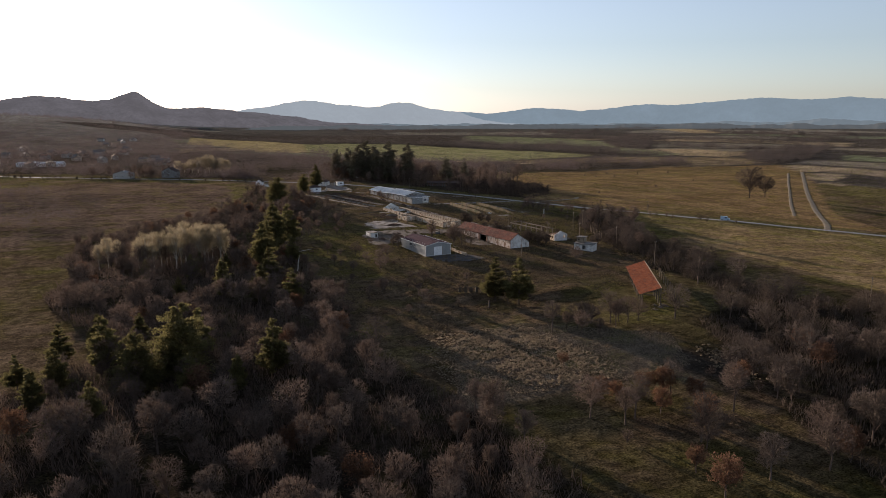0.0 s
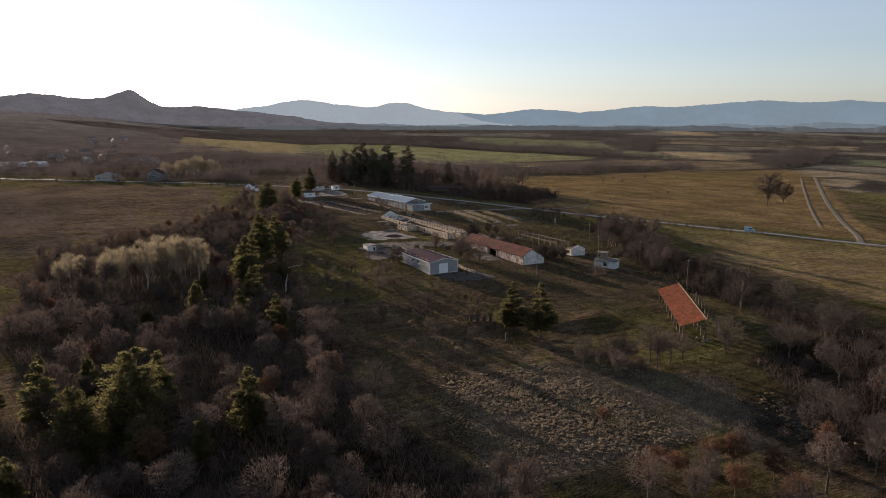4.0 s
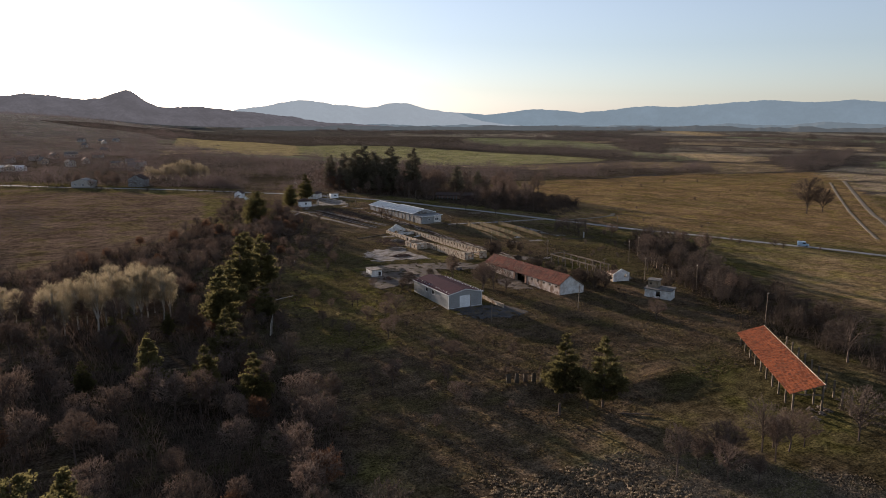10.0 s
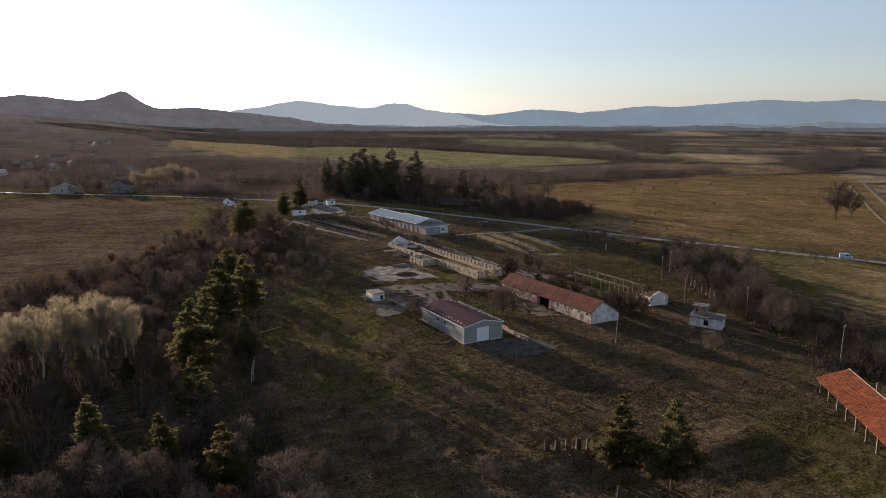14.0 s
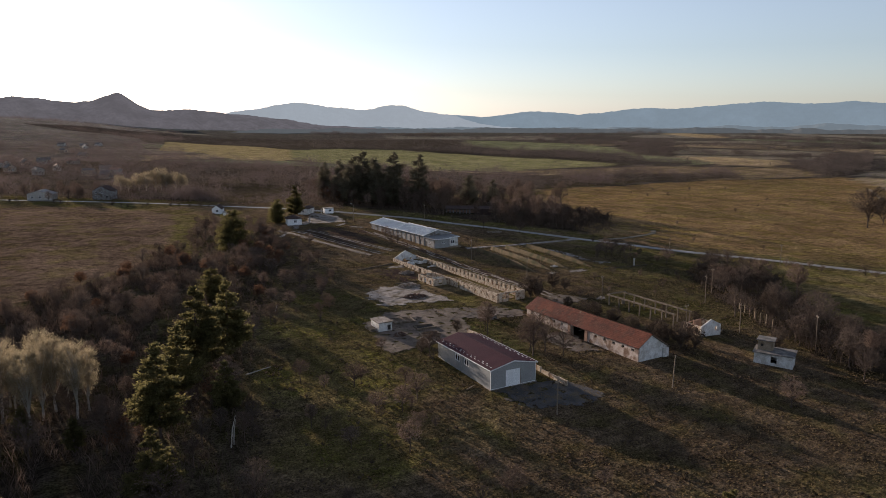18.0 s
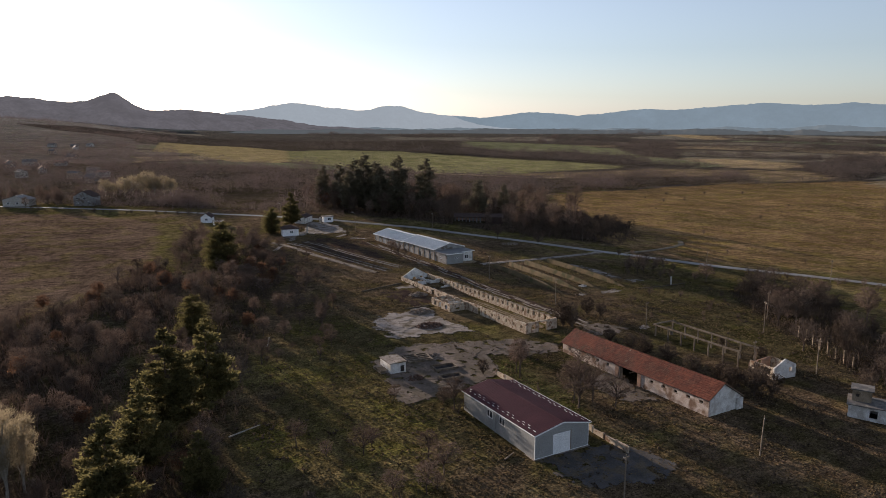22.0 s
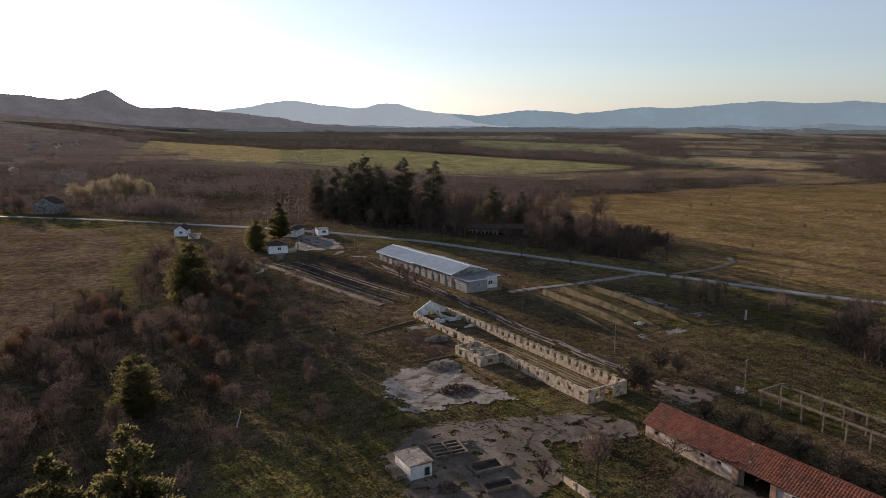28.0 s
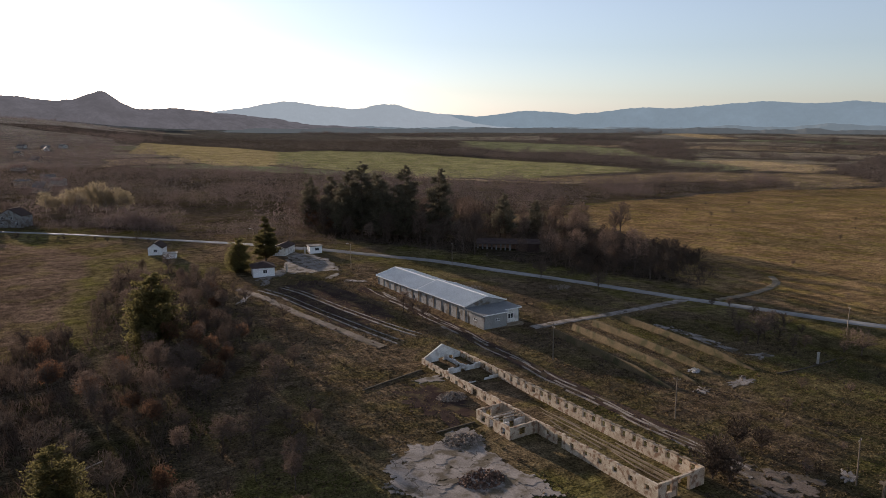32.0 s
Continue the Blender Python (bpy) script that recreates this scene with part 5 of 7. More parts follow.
def build_open_shed():
    """An open shed: a tiled roof on slender concrete posts, skew to the rest."""
    ax = math.degrees(math.atan2(29.8, 22.5)) - 90      # long axis turned from +y
    t = thing("open_shed", 23.9, -85.2, -2.55, ax, "open hay shed with one orange tiled slope on concrete posts", "open shed")
    L, W, E, R = 37.3, 11.0, 3.95, 6.0
    for k in range(10):
        y = 0.3 + k * 4.05
        for x in (0.35, W - 0.6):
            part("post", Shape().box(x, x + 0.3, y, y + 0.3, -1.2, E - 0.1), DARK_CONCRETE, t)
        if True:
            part("post", Shape().box(W / 2 - 0.15, W / 2 + 0.15, y, y + 0.3, -1.2, R - 0.3), DARK_CONCRETE, t)
        part("tie_beam", Shape().box(0.3, W / 2 + 0.2, y + 0.05, y + 0.25, E - 0.25, E - 0.05), DARK_CONCRETE, t)
        for xa, xb in ((0.2, W / 2),):
            part("rafter", Shape().tube((xa, y + 0.15, E), (xb, y + 0.15, R - 0.1), 0.09, 0.09, 4), TIMBER, t)
    for x, z in ((0.4, E - 0.1), (W / 2 - 0.11, R - 0.3)):
        part("wall_plate", Shape().box(x, x + 0.22, 0, L, z, z + 0.2), TIMBER, t)
    s1 = part("roof_deck", Shape().slab([(-0.3, -0.3, E + 0.02), (W / 2, -0.3, R), (W / 2, L + 0.3, R), (-0.3, L + 0.3, E + 0.02)], 0.05), TIMBER, t)
    tagged(part("roof_tiles", tiles(-0.4, E + 0.05, W / 2, R + 0.08, -0.35, L + 0.35, wide=0.5, seed=14, hump=0.06), ORANGE_TILE, s1, "bright orange clay tiles"), kind="stuff")
    part("ridge_cap", Shape().box(W / 2 - 0.08, W / 2 + 0.08, -0.4, L + 0.4, R + 0.08, R + 0.18), PLASTER, t, "pale mortared ridge")
    part("floor", Shape().box(0.2, W - 0.2, -0.5, L, -0.5, 0.05), DIRT, t)
    rnd = random.Random(4)
    for k in range(5):
        b = thing("brick_stack", 0, 0, 0, 0, "low heap of tumbled pale bricks", "bricks", "brick heaps under the shed")
        b.matrix_basis = pose(23.9, -85.2, -2.5, 0, 0, ax) @ pose(rnd.uniform(2, 8), rnd.uniform(-3, 3), 0.0)
        s = Shape()
        for q in range(60):
            a, rr = rnd.uniform(0, 6.3), rnd.uniform(0, 1.2)
            h = max(0, 0.8 * (1 - rr / 1.3))
            x, y, z = rr * math.cos(a), rr * math.sin(a), rnd.uniform(0, h)
            s.box(x, x + 0.3, y, y + 0.15, z, z + 0.12)
        part("bricks", s, RUBBLE, b)


build_open_shed()


# ---------------------------------------------------------------- silage walls, posts, poles
for k, (x, near, far) in enumerate(((66.8, 77.5, 113.0), (73.9, 78.0, 114.5), (81.2, 78.1, 115.5), (91.6, 78.3, 116.5))):
    s = Shape()
    n = 12
    g = lambda y: ground_z(x, y)
    for i in range(n):
        y0, y1 = near + (far - near) * i / n, near + (far - near) * (i + 1) / n
        h0, h1 = 1.35 * min(1, 0.1 + i / 3.0), 1.35 * min(1, 0.1 + (i + 1) / 3.0)
        s.weld = True
        s.add([(x, y0, g(y0) - 0.5), (x + 1.5, y0, g(y0) - 0.5), (x + 1.5, y1, g(y1) - 0.5), (x, y1, g(y1) - 0.5),
               (x + 0.7, y0, g(y0) + h0), (x + 1.0, y0, g(y0) + h0), (x + 1.0, y1, g(y1) + h1), (x + 0.7, y1, g(y1) + h1)],
              [(3, 2, 1, 0), (4, 5, 6, 7), (0, 1, 5, 4), (1, 2, 6, 5), (2, 3, 7, 6), (3, 0, 4, 7)])
    single("silage_wall", s, SILAGE_WALL, "long stained concrete silage clamp wall with sloping end", "silage wall", "parallel silage walls")


def pole(x, y, h, lamp=False, lean=0.0, concrete=False):
    z = ground_z(x, y)
    t = thing("street_lamp" if lamp else "utility_pole", x, y, z, random.uniform(0, 360) if not lamp else 200,
              "slender concrete lamp post with a curved arm" if lamp else ("slender grey utility pole" if concrete else "weathered wooden utility pole"), "lamp post" if lamp else "pole", "" if lamp else "poles of the farm line")
    part("pole", Shape().tube((0, 0, -0.8), (lean, 0, h), 0.12, 0.08, 7), CONCRETE_WALL if lamp else TIMBER, t)
    if lamp:
        part("arm", Shape().tube((lean, 0, h), (lean + 1.3, 0, h + 0.5), 0.05, 0.04, 5), STEEL, t)
        part("lamp_head", Shape().box(lean + 1.1, lean + 1.8, -0.12, 0.12, h + 0.44, h + 0.58), STEEL, t)
    else:
        part("cross_arm", Shape().box(lean - 0.05, lean + 0.05, -0.6, 0.6, h - 0.5, h - 0.38), TIMBER, t)
        for y2 in (-0.5, 0.5):
            part("insulator", Shape().tube((lean, y2, h - 0.38), (lean, y2, h - 0.18), 0.045, 0.03, 5), RAG, t)


for x, y, h, lm, ln, cc in ((31.8, -15.2, 6.6, False, 0.25, True), (4.5, -14.4, 6.5, False, 0.05, True), (91, 28.3, 8, False, 0.1, False), (103, 36.3, 7.5, False, 0, True),
                            (74.6, 3.6, 7.5, False, 0.1, False), (80.5, -12.4, 8.2, False, 0.2, True), (67, -47, 8.8, False, 0.15, False), (86, -113, 9.2, False, 0, False),
                            (56.6, 99.3, 7.4, False, 0.05, True), (56.9, 67.2, 7.4, False, 0.1, True), (51.4, 192.8, 7.5, True, 0, True), (138, 86.4, 7.5, False, 0.1, False),
                            (84, 186, 8, False, 0, True), (63, 40, 7.0, False, 0.1, False), (63, 10, 6.5, False, 0.05, False), (168, 60, 8, False, 0.1, False), (32, 232, 7.5, True, 0, True)):
    pole(x, y, h, lm, ln, cc)

for k in range(8):
    x, y = 96.4 - k * 1.55, 22.6 - k * 2.85
    s = Shape().box(-0.1, 0.1, -0.1, 0.1, -0.6, 2.8 + 0.25 * math.sin(k * 2.3))
    single("fence_post", s, CONCRETE_WALL, "pale square concrete fence post", "post", "row of concrete posts", at=pose(x, y, ground_z(x, y), 2 * math.sin(k), 2 * math.cos(k * 3), 60))
for x, y, h in ((109.3, 75.5, 2.6), (32.3, 197.4, 2.4), (40.5, 222.5, 2.2), (46.0, 220.2, 2.2)):
    single("gate_post", Shape().box(-0.2, 0.2, -0.2, 0.2, -0.6, h).box(-0.26, 0.26, -0.26, 0.26, h, h + 0.1), POST, "white square gate post", "post", "white gate posts", at=pose(x, y, ground_z(x, y), 0, 0, 10))

# the row of five stub pillars in the hollow
for k in range(5):
    x, y = -14.6 + k * 1.5, -50.4 - k * 0.75
    single("stub_pillar", Shape().solid([(-0.45, -0.4, -0.6), (0.45, -0.4, -0.6), (0.45, 0.4, -0.6), (-0.45, 0.4, -0.6)], [(-0.36, -0.3, 2.1), (0.36, -0.3, 2.1), (0.36, 0.3, 1.8), (-0.36, 0.3, 1.8)]),
           STUB, "stubby concrete pillar in the grass", "pillar", "row of stub pillars", at=pose(x, y, ground_z(x, y), 0, 0, -27))

# low wall behind the warehouse, in leaning panels
for k in range(13):
    y = 32.0 - k * 2.85
    if k in (4, 5):
        continue
    s = Shape().box(-0.12, 0.12, -1.38, 1.38, -0.5, 0.95 + 0.15 * math.sin(k * 1.7)).box(-0.18, 0.18, 1.3, 1.48, -0.5, 1.15)
    single("wall_panel", s, PLASTER, "low weathered concrete wall panel", "wall panel", "broken low wall beside the warehouse", at=pose(14.4 + 0.1 * math.sin(k), y - 1.4, ground_z(14.4, y - 1.4), 0, 1.5 * math.cos(k * 2), 1.0 * math.sin(k)))


def heap(x, y, r, h, material, label, seed, n=520):
    rnd = random.Random(seed)
    s = Shape()
    z0 = ground_z(x, y)
    for q in range(n):
        a, rr = rnd.uniform(0, 6.3), r * math.sqrt(rnd.random())
        top = h * (1 - (rr / r) ** 1.5) * (0.75 + 0.5 * noise.noise((a, rr, seed)))
        px, py = rr * math.cos(a), rr * math.sin(a) * 0.75
        z, b = rnd.uniform(-0.1, max(top, 0.05)), rnd.uniform(0.07, 0.26)
        m = Euler((rnd.uniform(0, 3), rnd.uniform(0, 3), rnd.uniform(0, 3))).to_matrix()
        pts = [m @ Vector(c) for c in ((-b, -b * 0.6, -b * 0.4), (b, -b * 0.5, -b * 0.4), (b * 0.9, b * 0.6, -b * 0.3), (-b, b * 0.5, -b * 0.4))]
        ups = [p + m @ Vector((0, 0, b * 0.8)) for p in pts]
        s.solid([(px + p.x, py + p.y, z + p.z) for p in pts], [(px + p.x, py + p.y, z + p.z) for p in ups])
    single("rubble_heap", s, material, label, "rubble", kind="stuff", at=pose(x, y, z0))


heap(21, 77.2, 3.4, 0.9, RUBBLE, "grey heap of broken masonry", 1)
heap(17.7, 66.0, 3.6, 0.7, BRICK_RUBBLE, "dark heap of broken brick", 2)
heap(28.4, 92.5, 2.8, 0.9, RUBBLE, "low heap of broken masonry", 3)
heap(-1.0, 37.5, 1.8, 0.9, BRICK_RUBBLE, "dark heap of scrap beside the hut", 4, 120)
heap(79.8, 83.0, 1.5, 0.5, RAG, "scattered heap of pale litter", 5, 70)
heap(8.5, 47.5, 1.6, 0.5, RUBBLE, "loose heap of pale rubble", 6, 120)
heap(70.5, 7.5, 2.2, 0.6, RUBBLE, "rubble beside the cottage", 7, 120)
heap(99, 150, 4.0, 0.5, RUBBLE, "flat spread of rubble near the road", 8, 160)
heap(72, 158, 5.0, 0.45, RUBBLE, "low grassy rubble bank", 9, 200)


# open pits of a demolished building
def pit(x, y, w, l, rz, label, beams=True):
    t = thing("foundation", x, y, ground_z(x, y) + 0.05, rz, label, "foundation", "broken foundations in the yard")
    for a in ((0, w, 0, 0.3), (0, w, l - 0.3, l), (0, 0.3, 0.3, l - 0.3), (w - 0.3, w, 0.3, l - 0.3)):
        part("footing", Shape().box(*a, -0.5, 0.42), DARK_CONCRETE, t)
    if beams:
        for k in range(1, 4):
            part("joist", Shape().box(0.3, w - 0.3, l * k / 4, l * k / 4 + 0.18, 0.22, 0.38), TIMBER, t)
        part("joist", Shape().box(w / 2 - 0.1, w / 2 + 0.1, 0.3, l - 0.3, 0.38, 0.5), TIMBER, t)
    part("pit_floor", Shape().box(0.3, w - 0.3, 0.3, l - 0.3, -0.4, 0.09), DARK, t)


pit(1.6, 45.2, 5.4, 4.6, -8, "foundation pit crossed by old timber joists")
pit(4.4, 38.8, 5.0, 3.0, -6, "low concrete foundation full of soil", False)
pit(3.2, 33.8, 4.6, 2.4, -5, "sunken concrete tank edge", False)
t = thing("scrap_block", 25.6, 38.4, ground_z(25.6, 38.4), 20, "small dark concrete block in the yard", "block")
part("block", Shape().box(-0.8, 0.8, -0.6, 0.6, -0.2, 0.9), DARK_ROOF, t)
part("lid", Shape().box(-0.9, 0.9, -0.7, 0.7, 0.9, 1.0), CONCRETE, t)

# the low grove ruin beyond the road
t = thing("grove_ruin", 110.5, 212.0, ground_z(116, 208) - 0.2, -33, "low ruin with pale pillars and a brown roof among the trees", "ruin")
for k in range(8):
    part("pillar", Shape().box(k * 1.7, k * 1.7 + 0.55, 0, 0.5, -0.8, 2.2), GREY_PANEL, t, "pale pillar")
part("back_wall", Shape().box(0, 23, 4.2, 4.5, -0.8, 2.6), BRICKWORK, t)
part("roof", Shape().solid([(-0.5, -0.6, 2.3), (23.5, -0.6, 2.3), (23.5, 5, 3.4), (-0.5, 5, 3.4)], [(-0.5, -0.6, 2.5), (23.5, -0.6, 2.5), (23.5, 5, 3.6), (-0.5, 5, 3.6)]), BROWN_ROOF, t)
part("end_wall", Shape().box(14.5, 23, 0, 0.3, -0.8, 2.3), BROWN_ROOF, t)

# fallen poles and logs
for x, y, rz, l, m in ((-20, 72, 70, 6.5, PALE_BARK), (-2.8, 2.6, 25, 2.8, TIMBER), (-36, 30, 20, 6, PALE_BARK), (-2, -73, -35, 6, BARK), (-30, 95, 30, 5, PALE_BARK)):
    single("fallen_log", Shape().tube((-l / 2, 0, 0.14), (l / 2, 0, 0.2), 0.15, 0.09, 6), m, "fallen bare trunk lying in the grass", "log", "fallen logs", at=pose(x, y, ground_z(x, y), 0, 0, rz))
for x, y, h, lx in ((-48.6, -0.4, 5.2, 0.9), (-48.0, 0.4, 4.2, 0.5), (-37.8, 52, 3.6, 0.1), (-38.6, 52.6, 3.2, 0.2)):
    single("dead_trunk", Shape().tube((0, 0, -0.3), (lx * 0.4, 0.1, h * 0.55), 0.11, 0.09, 6).tube((lx * 0.4, 0.1, h * 0.55), (lx, 0, h), 0.09, 0.03, 6), PALE_BARK, "bare bleached dead trunk standing in the brush", "trunk", "dead trunks", at=pose(x, y, ground_z(x, y)))
single("tree_stump", Shape().tube((0, 0, -0.3), (0.1, 0, 2.2), 0.3, 0.22, 7), BARK, "tall broken tree stump", "stump", at=pose(-14.5, -66.5, ground_z(-14.5, -66.5)))


def build_van(x, y, rz):
    t = thing("van", x, y, ground_z(x, y) + 0.12, rz, "pale blue delivery van on the country road", "van")
    b = Shape()
    b.solid([(-2.4, -0.95, 0.35), (2.4, -0.95, 0.35), (2.4, 0.95, 0.35), (-2.4, 0.95, 0.35)], [(-2.4, -0.98, 1.1), (2.45, -0.98, 1.0), (2.45, 0.98, 1.0), (-2.4, 0.98, 1.1)])
    b.solid([(-2.4, -0.95, 1.1), (1.7, -0.95, 1.08), (1.7, 0.95, 1.08), (-2.4, 0.95, 1.1)], [(-2.35, -0.82, 2.2), (0.9, -0.82, 2.2), (0.9, 0.82, 2.2), (-2.35, 0.82, 2.2)])
    part("body", b, CAR_PAINT, t)
    part("windscreen", Shape().solid([(1.72, -0.85, 1.15), (1.76, -0.85, 1.15), (1.76, 0.85, 1.15), (1.72, 0.85, 1.15)], [(0.98, -0.75, 2.1), (1.02, -0.75, 2.1), (1.02, 0.75, 2.1), (0.98, 0.75, 2.1)]), GLASS, t)
    for sx in (-1, 1):
        part("side_window", Shape().box(-0.2, 1.0, sx * 0.93 - 0.03, sx * 0.93 + 0.03, 1.2, 1.8), GLASS, t)
        part("headlight", Shape().box(2.42, 2.48, sx * 0.7 - 0.18, sx * 0.7 + 0.18, 0.7, 0.92), WHITE_METAL, t)
        for wx in (-1.5, 1.5):
            w = part("wheel", Shape().tube((wx, sx * 0.98, 0.34), (wx, sx * 0.78, 0.34), 0.34, 0.34, 14), RUBBER, t)
            part("rim", Shape().tube((wx, sx * 0.99, 0.34), (wx, sx * 0.97, 0.34), 0.19, 0.19, 10), STEEL, w)


build_van(200.5, 35.0, -53)


# ---------------------------------------------------------------- trees
def bare_tree_meshes(seed, h, spread, upright=0.5, twigs=1300, twig_mat=None, bark=None, twig_w=0.045, leaf=0.0, low=0.28, taper=0.0, leaves=2, full=0.5):
    """Trunk with forking limbs, and a rounded, uneven crown of fine twigs."""
    rnd = random.Random(seed)
    limbs, crown = Shape(), Shape()
    mid, rx, rz = h * (0.5 + low * 0.5), h * 0.36 * spread, h * (0.5 - low * 0.5)
    r0 = h * 0.014 + 0.05
    fork = Vector((rnd.uniform(-0.2, 0.2), rnd.uniform(-0.2, 0.2), h * low * 1.1))
    limbs.tube((0, 0, -0.4), fork, r0, r0 * 0.8, 6)
    lead = Vector((rnd.uniform(-0.3, 0.3), rnd.uniform(-0.3, 0.3), h * 0.72))
    limbs.tube(fork, lead, r0 * 0.7, r0 * 0.25, 5)
    lobes = [(rnd.uniform(0, 6.3), rnd.uniform(-0.5, 0.9), rnd.uniform(0.75, 1.2)) for _ in range(9)]
    ends = []
    for _ in range(26):
        a, e = rnd.uniform(0, 2 * math.pi), rnd.uniform(-0.55, 0.95)
        bulge = 0.64 + 0.46 * max(0, max(l[2] * math.exp(-((math.cos(a - l[0]) - 1) ** 2 + (e - l[1]) ** 2) * 3) for l in lobes) - 0.3)
        c = (1 - e * e) ** full
        narrow = 1 - taper * (e + 1) / 2
        tip = Vector((rx * c * math.cos(a) * bulge * narrow, rx * c * math.sin(a) * bulge * narrow, mid + rz * e * bulge))
        s = fork.lerp(lead, clamp((e + 0.5) / 1.6 * rnd.uniform(0.5, 1.0), 0, 0.9))
        k = s.lerp(tip, 0.5) + Vector((0, 0, (0.06 + 0.05 * upright) * h))
        limbs.tube(s, k, r0 * 0.34, r0 * 0.2, 4)
        limbs.tube(k, tip, r0 * 0.2, 0.02, 3)
        ends += [(s, k), (k, tip), (k, tip)]
    for _ in range(twigs):
        if rnd.random() < 0.55:
            s, q = rnd.choice(ends)
            p = s.lerp(q, rnd.random() ** 0.6)
        else:
            a, e = rnd.uniform(0, 2 * math.pi), rnd.uniform(-0.8, 1.0)
            bulge = 0.6 + 0.5 * max(0, max(l[2] * math.exp(-((math.cos(a - l[0]) - 1) ** 2 + (e - l[1]) ** 2) * 3) for l in lobes) - 0.3)
            f = bulge * rnd.uniform(0.35, 1.0) ** 0.5
            c = (1 - e * e) ** full * f * (1 - taper * (e + 1) / 2)
            p = Vector((rx * c * math.cos(a), rx * c * math.sin(a), mid + rz * e * f))
        out = Vector((p.x, p.y, (p.z - mid) * 0.8 + upright * h * 0.15))
        e = (out.normalized() * 0.55 + Vector((rnd.uniform(-1, 1), rnd.uniform(-1, 1), rnd.uniform(-0.5, 1.2)))).normalized()
        l = h * rnd.uniform(0.035, 0.10)
        w = twig_w * rnd.uniform(0.6, 1.4)
        sd = e.cross(Vector((rnd.uniform(-1, 1), rnd.uniform(-1, 1), rnd.uniform(-1, 1)))).normalized() * w
        q2 = p + e * l
        crown.add([tuple(p - sd), tuple(p + sd), tuple(q2)], [(0, 1, 2)])
        if leaf:
            for _ in range(leaves):
                c = p + e * l * rnd.uniform(0.2, 1.1) + Vector((rnd.uniform(-1, 1), rnd.uniform(-1, 1), rnd.uniform(-1, 1))) * 0.25
                a = Vector((rnd.uniform(-1, 1), rnd.uniform(-1, 1), rnd.uniform(-1, 1))).normalized() * leaf
                b = a.orthogonal().normalized() * leaf * 0.8
                crown.add([tuple(c - a), tuple(c + b), tuple(c + a), tuple(c - b)], [(0, 1, 2, 3)])
    return limbs.mesh("trunk", bark or BARK), crown.mesh("crown", twig_mat or TWIG)


def pine_meshes(seed, h, wide, needles=None, bare=0.2, tufts=1500, cone=0.75, tuft=0.42, boughs_per_m=4.6):
    """A straight trunk with whorls of boughs carrying needle tufts."""
    rnd = random.Random(seed)
    trunk, crown = Shape(), Shape()
    r0 = 0.012 * h + 0.06
    p = Vector((0, 0, -0.3))
    n = 7
    line = [p]
    for i in range(n):
        q = Vector((rnd.uniform(-0.12, 0.12), rnd.uniform(-0.12, 0.12), h * 0.97 * (i + 1) / n))
        trunk.tube(p, q, r0 * (1 - i / n * 0.85), r0 * (1 - (i + 1) / n * 0.85), 6)
        p = q
        line.append(p)
    boughs = []
    for k in range(int(h * boughs_per_m)):
        f = bare + (1 - bare) * (1 - (1 - rnd.random()) ** 0.8)
        z = h * f
        reach = wide * (min((1 - f) * 1.15, 1) ** cone + 0.05) * (0.6 + 0.5 * smooth(f, bare, bare + 0.2))
        a = rnd.uniform(0, 2 * math.pi)
        l = reach * rnd.uniform(0.5, 1.1) * (0.85 + 0.3 * noise.noise((math.cos(a) * 1.3, math.sin(a) * 1.3 + f * 4, seed)))
        tip = Vector((math.cos(a) * l, math.sin(a) * l, z + l * rnd.uniform(-0.2, 0.3)))
        base = Vector((0, 0, z - 0.15 * l))
        trunk.tube(base, base.lerp(tip, 0.8), 0.03 + 0.008 * l, 0.015, 3)
        boughs.append((base, tip, l))
    total = sum(b[2] for b in boughs)
    for base, tip, l in boughs:
        cnt = max(4, int(tufts * l / total))
        for _ in range(cnt):
            t = rnd.uniform(0.3, 1.05)
            c = base.lerp(tip, t) + Vector((rnd.gauss(0, 0.22), rnd.gauss(0, 0.22), rnd.gauss(0.05, 0.14))) * (0.5 + 0.35 * l)
            e = (tip - base).normalized() + Vector((rnd.uniform(-1, 1), rnd.uniform(-1, 1), rnd.uniform(-0.3, 1)))
            e = e.normalized() * tuft * rnd.uniform(0.6, 1.25)
            s = e.cross(Vector((rnd.uniform(-1, 1), rnd.uniform(-1, 1), rnd.uniform(-1, 1)))).normalized() * tuft * 0.32
            crown.add([tuple(c + s), tuple(c + e * 0.9), tuple(c - s)], [(0, 1, 2)])
    return trunk.mesh("trunk", BARK), crown.mesh("crown", needles or NEEDLE)


def tree_kind(name, meshes, label, category, group):
    """A tree standing at the origin of nothing yet: returns a function that plants copies."""
    state = {}
    def plant(x, y, size=1.0, turn=0.0, sink=0.0, text=""):
        z = ground_z(x, y) - sink
        m = pose(x, y, z, 0, 0, turn)
        if not state:
            t = thing(name, x, y, z, turn, label, category, group)
            part("trunk", meshes[0], None, t)
            part("crown", meshes[1], None, t)
            state["first"] = t
            t.scale = (size, size, size)
        else:
            first = state["first"]
            t = new(first.name)
            t.matrix_basis = m @ Matrix.Diagonal((size, size, size, 1))
            tagged(t, label, category, group)
            part("trunk", meshes[0], None, t)
            part("crown", meshes[1], None, t)
        if text:
            tagged(t, text)
        return t
    return plant


